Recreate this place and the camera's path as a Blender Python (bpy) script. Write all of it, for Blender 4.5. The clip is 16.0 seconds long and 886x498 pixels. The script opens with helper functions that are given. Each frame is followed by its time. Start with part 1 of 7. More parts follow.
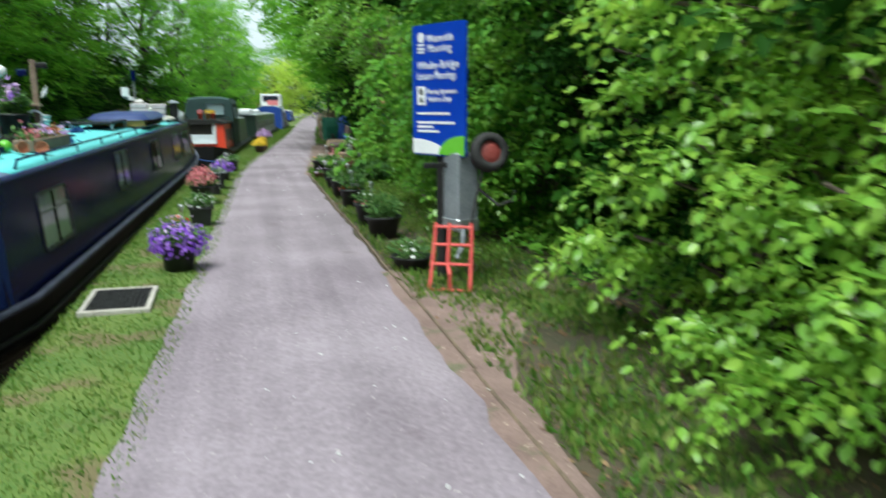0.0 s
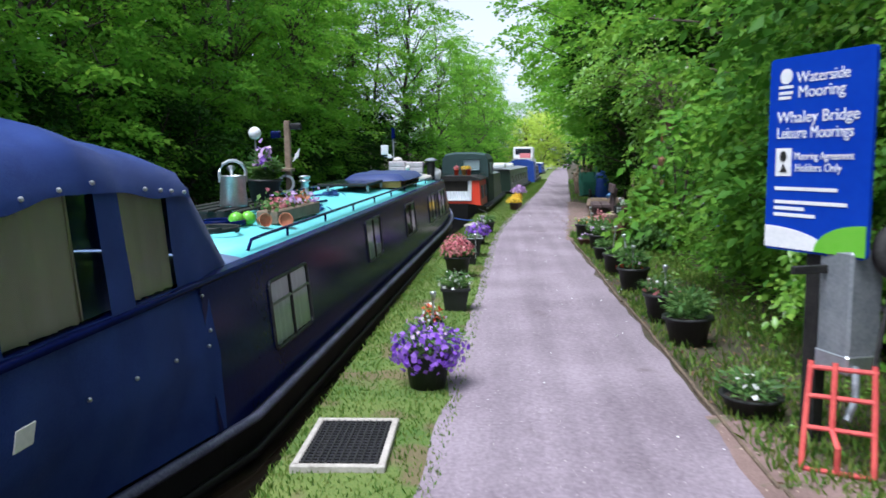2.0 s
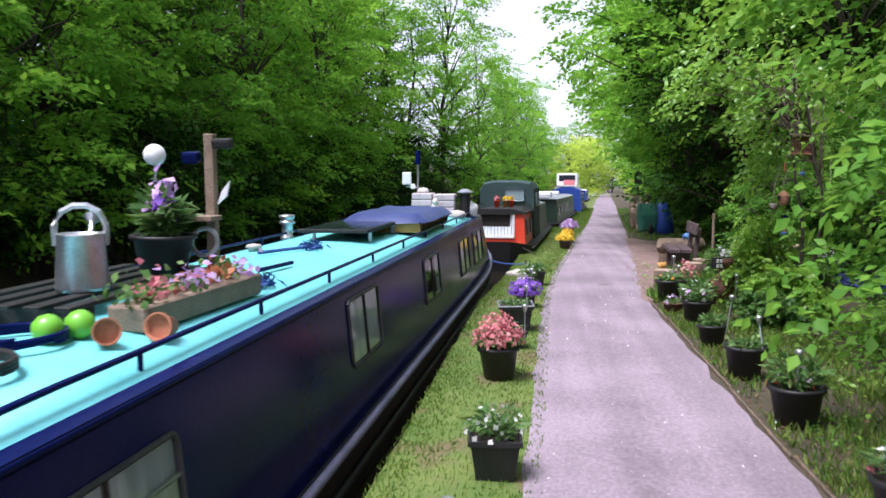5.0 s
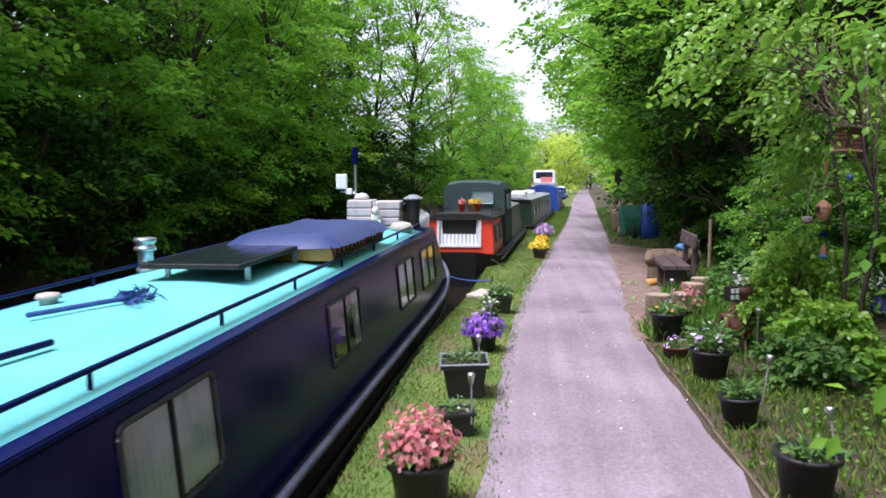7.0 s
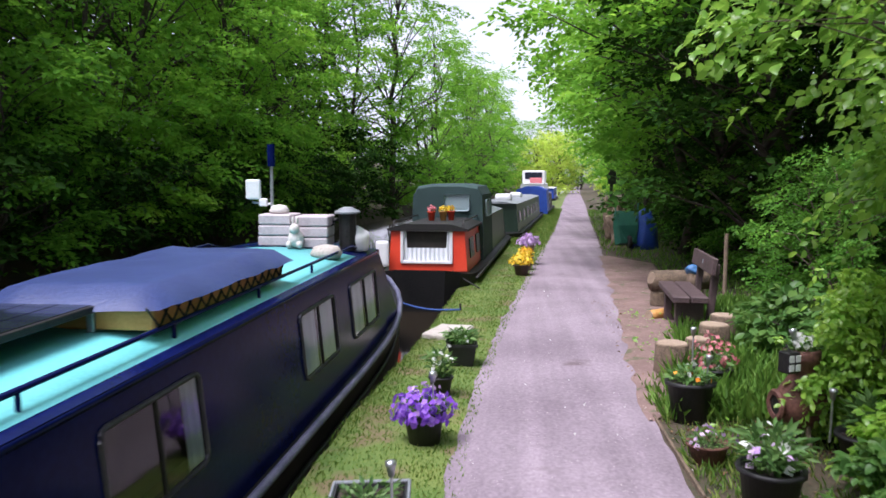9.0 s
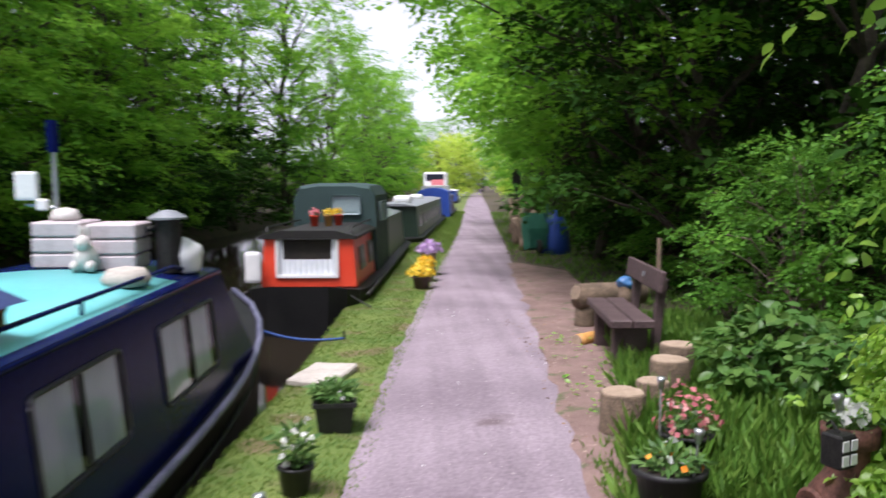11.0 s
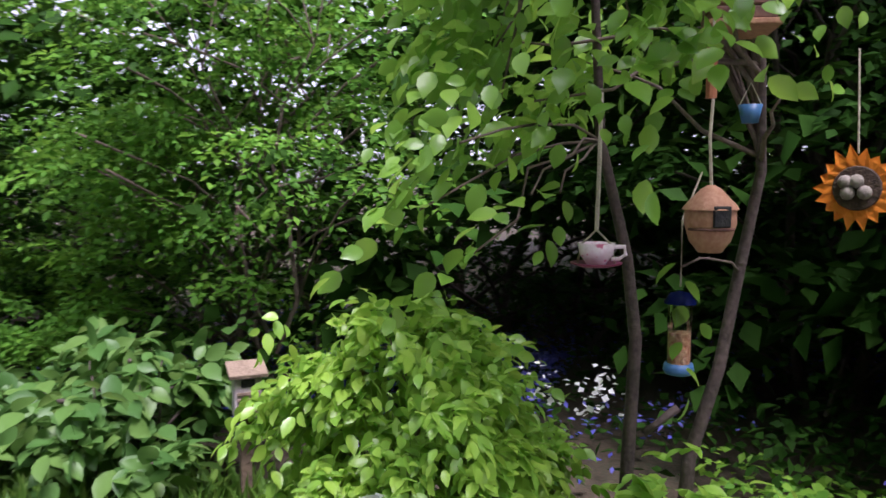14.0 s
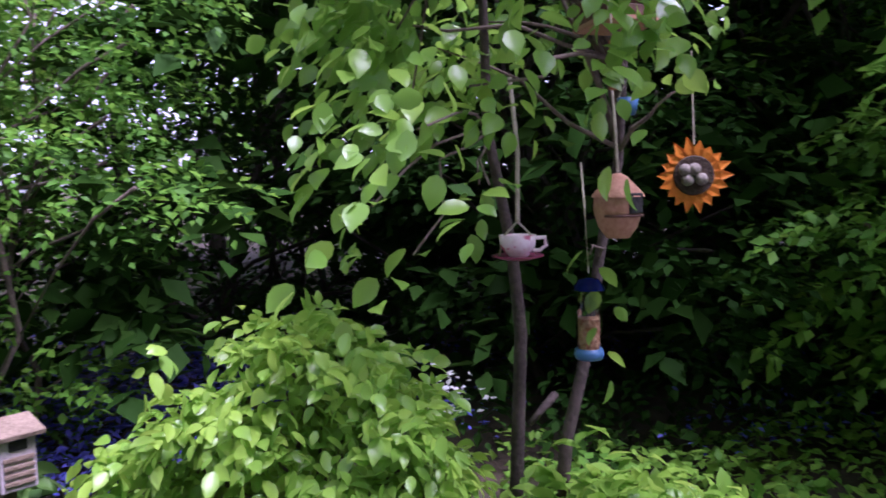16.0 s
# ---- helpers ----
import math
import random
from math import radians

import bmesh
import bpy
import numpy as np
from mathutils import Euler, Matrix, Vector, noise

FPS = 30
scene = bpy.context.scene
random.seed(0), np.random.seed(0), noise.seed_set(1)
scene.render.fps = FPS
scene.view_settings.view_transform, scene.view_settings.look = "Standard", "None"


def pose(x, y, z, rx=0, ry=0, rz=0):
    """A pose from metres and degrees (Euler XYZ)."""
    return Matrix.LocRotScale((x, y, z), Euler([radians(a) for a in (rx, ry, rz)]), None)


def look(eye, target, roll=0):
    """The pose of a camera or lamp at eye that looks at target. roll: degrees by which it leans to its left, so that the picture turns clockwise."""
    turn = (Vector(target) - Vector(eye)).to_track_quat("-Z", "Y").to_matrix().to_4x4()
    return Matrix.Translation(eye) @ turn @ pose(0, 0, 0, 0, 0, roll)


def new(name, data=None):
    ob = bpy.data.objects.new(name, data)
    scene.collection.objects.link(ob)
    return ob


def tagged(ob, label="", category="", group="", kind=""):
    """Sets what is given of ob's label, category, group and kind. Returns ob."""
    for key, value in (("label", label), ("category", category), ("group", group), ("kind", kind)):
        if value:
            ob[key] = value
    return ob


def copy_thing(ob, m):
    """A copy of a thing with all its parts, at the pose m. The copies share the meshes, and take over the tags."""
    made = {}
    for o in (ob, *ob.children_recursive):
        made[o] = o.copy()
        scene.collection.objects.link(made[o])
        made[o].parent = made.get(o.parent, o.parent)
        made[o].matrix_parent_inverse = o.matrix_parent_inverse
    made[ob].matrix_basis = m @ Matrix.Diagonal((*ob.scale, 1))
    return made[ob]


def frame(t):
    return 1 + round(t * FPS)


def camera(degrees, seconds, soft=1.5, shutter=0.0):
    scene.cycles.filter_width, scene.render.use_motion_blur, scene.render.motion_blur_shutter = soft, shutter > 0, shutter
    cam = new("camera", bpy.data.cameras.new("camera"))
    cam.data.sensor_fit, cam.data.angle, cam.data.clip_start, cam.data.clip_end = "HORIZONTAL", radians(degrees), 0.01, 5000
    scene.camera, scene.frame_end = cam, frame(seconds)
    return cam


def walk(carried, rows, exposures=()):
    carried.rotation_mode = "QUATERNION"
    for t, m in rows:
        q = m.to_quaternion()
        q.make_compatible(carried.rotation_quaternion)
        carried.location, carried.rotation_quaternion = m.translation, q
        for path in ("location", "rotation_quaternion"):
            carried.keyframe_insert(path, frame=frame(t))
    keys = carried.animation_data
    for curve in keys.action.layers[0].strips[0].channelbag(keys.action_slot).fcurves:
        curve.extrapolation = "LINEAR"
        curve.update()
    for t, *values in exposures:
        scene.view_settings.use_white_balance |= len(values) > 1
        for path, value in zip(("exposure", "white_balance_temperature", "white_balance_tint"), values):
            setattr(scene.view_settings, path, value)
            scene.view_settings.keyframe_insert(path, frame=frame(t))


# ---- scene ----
cam = camera(59.6, 16.0, soft=1.6, shutter=0.5)
PATH = [
    (0, (-1.045, 3.223, 1.353), (-0.585, 5.136, 0.994), -0.1),
    (0.5, (-1.116, 3.676, 1.398), (-0.88, 5.644, 1.133), -0.3),
    (1, (-1.134, 4.106, 1.445), (-1.13, 6.092, 1.212), -0.4),
    (1.5, (-1.17, 4.59, 1.47), (-1.302, 6.573, 1.245), -0.6),
    (2, (-1.216, 5.096, 1.473), (-1.374, 7.077, 1.245), -0.5),
    (2.5, (-1.272, 5.545, 1.489), (-1.569, 7.513, 1.297), -0.5),
    (3, (-1.288, 6.089, 1.477), (-1.612, 8.057, 1.328), -0.9),
    (3.5, (-1.309, 6.619, 1.482), (-1.63, 8.587, 1.334), -0.9),
    (3.7, (-1.344, 6.861, 1.486), (-1.65, 8.833, 1.346), -1.0),
    (5.8, (-1.454, 9.486, 1.637), (-1.696, 11.463, 1.462), 0.1),
    (6, (-1.429, 9.712, 1.643), (-1.664, 11.691, 1.472), -0.1),
    (6.5, (-1.36, 10.329, 1.674), (-1.567, 12.311, 1.503), -0.1),
    (7, (-1.291, 10.948, 1.693), (-1.495, 12.93, 1.519), -0.2),
    (7.5, (-1.202, 11.593, 1.719), (-1.413, 13.574, 1.544), -0.3),
    (8, (-1.129, 12.179, 1.762), (-1.344, 14.16, 1.588), -0.3),
    (8.2, (-1.112, 12.434, 1.787), (-1.321, 14.415, 1.611), -0.3),
    (10.3, (-1.062, 14.938, 1.724), (-1.168, 16.928, 1.552), 0.2),
    (10.5, (-1.064, 15.115, 1.697), (-1.145, 17.107, 1.535), 0.0),
    (11, (-0.993, 15.604, 1.695), (-0.925, 17.595, 1.527), -0.3),
    (11.5, (-1.006, 16.127, 1.664), (-0.534, 18.062, 1.488), -0.3),
    (11.6, (-1.028, 16.074, 1.699), (-0.451, 17.98, 1.51), -0.6),
    (12, (-0.962, 16.602, 1.615), (-0.037, 18.367, 1.448), -0.1),
    (12.1, (-0.969, 16.69, 1.615), (0.048, 18.405, 1.45), 0.1),
    (12.5, (-0.926, 17.053, 1.573), (0.401, 18.541, 1.418), 0.4),
    (13, (-0.891, 17.39, 1.582), (0.709, 18.578, 1.411), -0.1),
    (13.5, (-0.847, 17.726, 1.555), (0.936, 18.614, 1.38), 0.1),
    (14, (-0.811, 18.088, 1.534), (1.089, 18.688, 1.356), -0.0),
    (14.5, (-0.797, 18.325, 1.523), (1.161, 18.698, 1.355), -0.3),
    (15, (-0.709, 18.549, 1.525), (1.279, 18.675, 1.351), -0.3),
    (15.5, (-0.688, 18.763, 1.521), (1.301, 18.635, 1.35), -0.3),
    (16, (-0.671, 18.839, 1.51), (1.296, 18.52, 1.335), -1.3),
]
walk(cam, [(t, look(eye, target, roll)) for t, eye, target, roll in PATH], exposures=[(0.0, 0.7, 5750, -4), (1.5, 0.72, 5450, 8), (3.5, 1.0, 5650, 25), (10.5, 0.88, 5900, 25), (12.0, 1.0, 6300, 0), (12.5, 1.1, 6600, -24), (13.0, 1.08, 6800, -24), (13.5, 1.2, 6500, -4), (14.2, 1.45, 5600, 44), (16.0, 1.55, 5300, 56)])

# ---- light ----
world = bpy.data.worlds.new("world")
scene.world = world
world.use_nodes = True
wt = world.node_tree
sky = wt.nodes.new("ShaderNodeTexSky")
sky.sky_type, sky.sun_disc = "NISHITA", False
sky.sun_elevation, sky.sun_rotation = radians(66.5), radians(-136)
sky.air_density, sky.dust_density = 1.0, 1.5
pale = wt.nodes.new("ShaderNodeHueSaturation")
pale.inputs["Saturation"].default_value = 0.15
wt.links.new(sky.outputs[0], pale.inputs["Color"])
wt.links.new(pale.outputs[0], wt.nodes["Background"].inputs["Color"])
wt.nodes["Background"].inputs["Strength"].default_value = 0.125
sun = new("sun", bpy.data.lights.new("sun", "SUN"))
sun.data.energy, sun.data.angle, sun.data.color = 3.3, radians(28), (1.0, 0.95, 0.86)
sun.matrix_world = look((-24, -10, 80), (0, 15, 0))

# ---- helpers for materials ----


def shade(name, a, b, rough=0.7, metal=0.0, scale=6.0, fine=60.0, bump=0.2, spots=None, spot_scale=40.0, spot_cut=0.72, coat=0.0, rnd=0.0, spec=0.5, tracks=0.0, stains=None, stain_scale=1.5, stain_cut=0.62, sheen=0.0):
    """Two-tone surface with coarse and fine variation, bump and optional specks."""
    m = bpy.data.materials.new(name)
    m.use_nodes = True
    t = m.node_tree
    bs = t.nodes["Principled BSDF"]
    co = t.nodes.new("ShaderNodeTexCoord")
    n1, n2 = t.nodes.new("ShaderNodeTexNoise"), t.nodes.new("ShaderNodeTexNoise")
    n1.inputs["Scale"].default_value, n1.inputs["Detail"].default_value = scale, 5
    n2.inputs["Scale"].default_value, n2.inputs["Detail"].default_value = fine, 3
    t.links.new(co.outputs["Object"], n1.inputs["Vector"])
    t.links.new(co.outputs["Object"], n2.inputs["Vector"])
    ad = t.nodes.new("ShaderNodeMath")
    ad.operation = "ADD"
    t.links.new(n1.outputs[0], ad.inputs[0])
    t.links.new(n2.outputs[0], ad.inputs[1])
    mr = t.nodes.new("ShaderNodeMapRange")
    mr.inputs[1].default_value, mr.inputs[2].default_value = 0.72, 1.28
    t.links.new(ad.outputs[0], mr.inputs[0])
    mx = t.nodes.new("ShaderNodeMix")
    mx.data_type = "RGBA"
    mx.inputs[6].default_value, mx.inputs[7].default_value = (*a, 1), (*b, 1)
    t.links.new(mr.outputs[0], mx.inputs[0])
    col = mx.outputs[2]
    if rnd:
        oi = t.nodes.new("ShaderNodeObjectInfo")
        hs = t.nodes.new("ShaderNodeHueSaturation")
        rr = t.nodes.new("ShaderNodeMapRange")
        rr.inputs[3].default_value, rr.inputs[4].default_value = 1 - rnd, 1 + rnd
        t.links.new(oi.outputs["Random"], rr.inputs[0])
        t.links.new(rr.outputs[0], hs.inputs["Value"])
        t.links.new(col, hs.inputs["Color"])
        col = hs.outputs[0]
    if tracks:
        mp, wn, hv, tm = t.nodes.new("ShaderNodeMapping"), t.nodes.new("ShaderNodeTexNoise"), t.nodes.new("ShaderNodeHueSaturation"), t.nodes.new("ShaderNodeMapRange")
        mp.inputs["Scale"].default_value = (4.5, 0.12, 1)
        wn.inputs["Scale"].default_value, wn.inputs["Detail"].default_value = 1.0, 4
        tm.inputs[1].default_value, tm.inputs[2].default_value, tm.inputs[3].default_value, tm.inputs[4].default_value = 0.3, 0.7, 1 - tracks * 0.5, 1 + tracks * 0.5
        t.links.new(co.outputs["Object"], mp.inputs[0])
        t.links.new(mp.outputs[0], wn.inputs["Vector"])
        t.links.new(wn.outputs[0], tm.inputs[0])
        t.links.new(tm.outputs[0], hv.inputs["Value"])
        t.links.new(col, hv.inputs["Color"])
        col = hv.outputs[0]
    if stains:
        sn, sm, m3 = t.nodes.new("ShaderNodeTexNoise"), t.nodes.new("ShaderNodeMapRange"), t.nodes.new("ShaderNodeMix")
        sn.inputs["Scale"].default_value, sn.inputs["Detail"].default_value = stain_scale, 4
        sm.inputs[1].default_value, sm.inputs[2].default_value, sm.inputs[4].default_value = stain_cut, stain_cut + 0.1, 0.75
        m3.data_type = "RGBA"
        m3.inputs[7].default_value = (*stains, 1)
        t.links.new(co.outputs["Object"], sn.inputs["Vector"])
        t.links.new(sn.outputs[0], sm.inputs[0])
        t.links.new(sm.outputs[0], m3.inputs[0])
        t.links.new(col, m3.inputs[6])
        col = m3.outputs[2]
    if spots:
        vo = t.nodes.new("ShaderNodeTexNoise")
        vo.inputs["Scale"].default_value, vo.inputs["Detail"].default_value = spot_scale, 1
        t.links.new(co.outputs["Object"], vo.inputs["Vector"])
        sr = t.nodes.new("ShaderNodeMapRange")
        sr.inputs[1].default_value, sr.inputs[2].default_value = spot_cut, spot_cut + 0.03
        t.links.new(vo.outputs[0], sr.inputs[0])
        m2 = t.nodes.new("ShaderNodeMix")
        m2.data_type = "RGBA"
        m2.inputs[7].default_value = (*spots, 1)
        t.links.new(sr.outputs[0], m2.inputs[0])
        t.links.new(col, m2.inputs[6])
        col = m2.outputs[2]
    t.links.new(col, bs.inputs["Base Color"])
    bs.inputs["Roughness"].default_value, bs.inputs["Metallic"].default_value = rough, metal
    bs.inputs["Coat Weight"].default_value = coat
    bs.inputs["Specular IOR Level"].default_value = spec
    bs.inputs["Coat Roughness"].default_value = 0.12
    bs.inputs["Sheen Weight"].default_value, bs.inputs["Sheen Roughness"].default_value = sheen, 0.35
    if bump:
        bp = t.nodes.new("ShaderNodeBump")
        bp.inputs["Strength"].default_value, bp.inputs["Distance"].default_value = bump, 0.01
        t.links.new(ad.outputs[0], bp.inputs["Height"])
        t.links.new(bp.outputs[0], bs.inputs["Normal"])
    return m


def leafy(name, a, b, c, trans=0.35, rough=0.45, clump=0.0, size=0.9, gloss=0.25):
    """Leaves or petals: tones vary leaf by leaf and, with clump, spray by spray; light passes through."""
    m = bpy.data.materials.new(name)
    m.use_nodes = True
    t = m.node_tree
    bs = t.nodes["Principled BSDF"]
    geo = t.nodes.new("ShaderNodeNewGeometry")
    ra = t.nodes.new("ShaderNodeValToRGB")
    ra.color_ramp.elements[0].color, ra.color_ramp.elements[1].color = (*a, 1), (*c, 1)
    ra.color_ramp.elements.new(0.5).color = (*b, 1)
    tone = geo.outputs["Random Per Island"]
    if clump:
        co, oi = t.nodes.new("ShaderNodeTexCoord"), t.nodes.new("ShaderNodeObjectInfo")
        no, mr = t.nodes.new("ShaderNodeTexNoise"), t.nodes.new("ShaderNodeMapRange")
        no.inputs["Scale"].default_value, no.inputs["Detail"].default_value = size, 2
        mr.inputs[1].default_value, mr.inputs[2].default_value = 0.3, 0.7
        t.links.new(co.outputs["Object"], no.inputs["Vector"])
        t.links.new(no.outputs[0], mr.inputs[0])
        mixes = []
        for src, f in ((mr.outputs[0], clump), (oi.outputs["Random"], 0.3)):
            mx = t.nodes.new("ShaderNodeMix")
            mx.inputs[0].default_value = f
            t.links.new(tone, mx.inputs[2])
            t.links.new(src, mx.inputs[3])
            tone = mx.outputs[0]
    t.links.new(tone, ra.inputs[0])
    t.links.new(ra.outputs[0], bs.inputs["Base Color"])
    bs.inputs["Roughness"].default_value = rough
    bs.inputs["Specular IOR Level"].default_value = gloss
    tr = t.nodes.new("ShaderNodeBsdfTranslucent")
    hs = t.nodes.new("ShaderNodeHueSaturation")
    hs.inputs["Value"].default_value = 1.6
    hs.inputs["Hue"].default_value = 0.485
    t.links.new(ra.outputs[0], hs.inputs["Color"])
    t.links.new(hs.outputs[0], tr.inputs["Color"])
    ms = t.nodes.new("ShaderNodeMixShader")
    ms.inputs[0].default_value = trans
    t.links.new(bs.outputs[0], ms.inputs[1])
    t.links.new(tr.outputs[0], ms.inputs[2])
    t.links.new(ms.outputs[0], t.nodes["Material Output"].inputs["Surface"])
    return m


def glassy(name, tint=(0.9, 0.95, 0.95), rough=0.02):
    m = bpy.data.materials.new(name)
    m.use_nodes = True
    t = m.node_tree
    g = t.nodes.new("ShaderNodeBsdfGlossy")
    g.inputs["Roughness"].default_value = rough
    tr = t.nodes.new("ShaderNodeBsdfTransparent")
    tr.inputs["Color"].default_value = (*tint, 1)
    fr = t.nodes.new("ShaderNodeFresnel")
    fr.inputs[0].default_value = 1.5
    ms = t.nodes.new("ShaderNodeMixShader")
    t.links.new(fr.outputs[0], ms.inputs[0])
    t.links.new(tr.outputs[0], ms.inputs[1])
    t.links.new(g.outputs[0], ms.inputs[2])
    t.links.new(ms.outputs[0], t.nodes["Material Output"].inputs["Surface"])
    return m


M_PATH = shade("compacted_gravel", (0.175, 0.141, 0.165), (0.295, 0.245, 0.279), 0.95, spec=0.12, scale=0.9, fine=38, bump=0.35, spots=(0.42, 0.37, 0.37), spot_scale=42, spot_cut=0.735, tracks=0.28, stains=(0.12, 0.088, 0.095), stain_cut=0.66)
M_SOIL = shade("woodland_soil", (0.03, 0.035, 0.014), (0.09, 0.06, 0.04), 0.95, scale=2.2, fine=45, bump=0.8)
M_DIRT = shade("trodden_dirt", (0.135, 0.086, 0.075), (0.24, 0.16, 0.14), 0.95, scale=3, fine=70, bump=0.6, spots=(0.5, 0.4, 0.3), spot_scale=35, spot_cut=0.72, stains=(0.05, 0.085, 0.02), stain_scale=4.5, stain_cut=0.57)
M_GRASS = leafy("grass_blades", (0.055, 0.14, 0.018), (0.12, 0.22, 0.03), (0.21, 0.25, 0.06), 0.3, 0.6)
M_TURF = shade("mossy_turf", (0.05, 0.115, 0.015), (0.15, 0.19, 0.04), 0.95, scale=1.6, fine=60, bump=0.8, stains=(0.15, 0.10, 0.06), stain_scale=2.2, stain_cut=0.53)
M_LUSH = leafy("lush_grass", (0.06, 0.14, 0.02), (0.10, 0.22, 0.03), (0.16, 0.28, 0.05), 0.35, 0.5)
M_LEAF_FAR = leafy("far_leaves", (0.045, 0.15, 0.016), (0.13, 0.33, 0.03), (0.27, 0.52, 0.05), 0.5, 0.6, 0.65, 0.5, 0.08)
# Low leaf colour: the shade inside the wood is painted in here.
M_LEAF_SHADED = leafy("shade_toned_leaves", (0.008, 0.030, 0.004), (0.018, 0.056, 0.007), (0.038, 0.095, 0.012), 0.15, 0.6, 0.5, 0.9, 0.05)
# Sunlight at the far end, put into a brighter and yellower leaf colour.
M_LEAF_SUNTINT = leafy("sun_tinted_leaves", (0.22, 0.34, 0.04), (0.36, 0.50, 0.07), (0.52, 0.62, 0.12), 0.5, 0.6, 0.5, 0.7, 0.08)
# Darker than the front trees, so gaps between crowns read as painted shade.
M_LEAF_GAPSHADE = leafy("gap_shade_leaves", (0.015, 0.06, 0.009), (0.05, 0.15, 0.016), (0.12, 0.28, 0.03), 0.38, 0.6, 0.6, 0.7, 0.05)
M_LEAF = leafy("hedge_leaves", (0.028, 0.10, 0.014), (0.095, 0.25, 0.028), (0.24, 0.44, 0.05), 0.38, 0.5, 0.5, 1.6, 0.15)
M_LEAF_NEAR = leafy("beech_leaves", (0.09, 0.22, 0.028), (0.20, 0.39, 0.05), (0.34, 0.52, 0.07), 0.4, 0.33, 0.35, 3.0, 0.5)
M_LEAF_SYC = leafy("sycamore_leaves", (0.05, 0.13, 0.03), (0.08, 0.18, 0.04), (0.12, 0.22, 0.05), 0.35, 0.4)
M_BARK = shade("bark", (0.03, 0.024, 0.02), (0.09, 0.07, 0.055), 0.95, scale=7, fine=50, bump=1.0)
M_BARK_PALE = shade("smooth_bark", (0.10, 0.075, 0.06), (0.20, 0.15, 0.12), 0.85, scale=9, fine=60, bump=0.6)
M_NAVY = shade("navy_paint", (0.003, 0.006, 0.05), (0.006, 0.011, 0.075), 0.2, scale=2, fine=30, bump=0.02, spec=0.06)
M_BLACK = shade("black_hull_paint", (0.005, 0.005, 0.006), (0.012, 0.012, 0.012), 0.5, spec=0.2, scale=3, fine=40, bump=0.1)
M_TURQ = shade("turquoise_roof_paint", (0.12, 0.50, 0.52), (0.17, 0.60, 0.61), 0.5, scale=2.5, fine=50, bump=0.05)
M_ROOFBLUE = shade("blue_grey_roof_paint", (0.16, 0.22, 0.42), (0.22, 0.29, 0.5), 0.5, scale=2.5, fine=50, bump=0.05)
M_STRAKE = shade("worn_rubbing_strake", (0.05, 0.055, 0.10), (0.15, 0.15, 0.22), 0.45, scale=5, fine=60, bump=0.2)
M_CANVAS = shade("navy_canvas", (0.010, 0.025, 0.13), (0.028, 0.056, 0.22), 0.6, scale=3.5, fine=180, bump=0.25, spec=0.12, sheen=0.08)
M_CURTAIN = leafy("tan_curtain", (0.74, 0.65, 0.52), (0.80, 0.71, 0.59), (0.84, 0.77, 0.66), 0.12, 0.9)
M_LACE = shade("white_net_curtain", (0.76, 0.82, 0.88), (0.88, 0.91, 0.94), 0.9, scale=12, fine=90, bump=0.3)
M_UNLIT = shade("unlit_cabin_dark", (0.02, 0.018, 0.016), (0.05, 0.04, 0.03), 0.8)
M_ALU = shade("aluminium_frame", (0.30, 0.31, 0.33), (0.42, 0.43, 0.45), 0.35, 0.9, bump=0.03)
M_WINFRAME = shade("dark_window_frame", (0.03, 0.03, 0.04), (0.07, 0.07, 0.08), 0.4, 0.5, bump=0.03)
M_STEEL = shade("galvanised_steel", (0.42, 0.44, 0.46), (0.60, 0.62, 0.64), 0.35, 0.85, scale=14, fine=70, bump=0.08)
M_GREYBOX = shade("grey_painted_steel", (0.18, 0.20, 0.22), (0.29, 0.31, 0.33), 0.5, 0.3, scale=8, fine=60, bump=0.1)
M_GLASS = glassy("window_glass")
M_RED = shade("red_paint", (0.74, 0.055, 0.022), (0.82, 0.085, 0.035), 0.35, scale=3, fine=40, bump=0.03)
M_REDFRAME = shade("weathered_red_tube", (0.50, 0.06, 0.06), (0.66, 0.11, 0.09), 0.5, scale=12, fine=60, bump=0.1)
M_WHITE = shade("white_paint", (0.70, 0.71, 0.72), (0.82, 0.82, 0.82), 0.45, scale=5, fine=50, bump=0.05)
M_GREENCANVAS = shade("dark_green_canvas", (0.016, 0.04, 0.04), (0.03, 0.065, 0.062), 0.75, scale=2, fine=150, bump=0.25)
M_CLEAR = shade("cloudy_vinyl", (0.20, 0.28, 0.30), (0.30, 0.38, 0.40), 0.3, scale=4, fine=40, bump=0.05)
M_DKGREEN = shade("dark_green_paint", (0.015, 0.03, 0.02), (0.03, 0.05, 0.035), 0.3, scale=3, fine=40, bump=0.05)
M_BLUE = shade("blue_tarpaulin", (0.015, 0.05, 0.30), (0.03, 0.085, 0.42), 0.5, scale=4, fine=50, bump=0.3)
M_ROPE = shade("blue_rope", (0.02, 0.06, 0.22), (0.05, 0.11, 0.34), 0.8, scale=30, fine=150, bump=0.6)
M_TWINE = shade("pale_twine", (0.34, 0.30, 0.22), (0.48, 0.43, 0.33), 0.9, scale=60, fine=200, bump=0.5)
M_POT = shade("black_plastic_pot", (0.008, 0.008, 0.009), (0.02, 0.02, 0.021), 0.55, scale=9, fine=70, bump=0.12)
M_POTSOIL = shade("potting_soil", (0.02, 0.014, 0.01), (0.05, 0.035, 0.025), 0.95, scale=30, fine=120, bump=1.0)
M_TERRA = shade("terracotta", (0.36, 0.12, 0.06), (0.48, 0.18, 0.09), 0.8, scale=9, fine=70, bump=0.2)
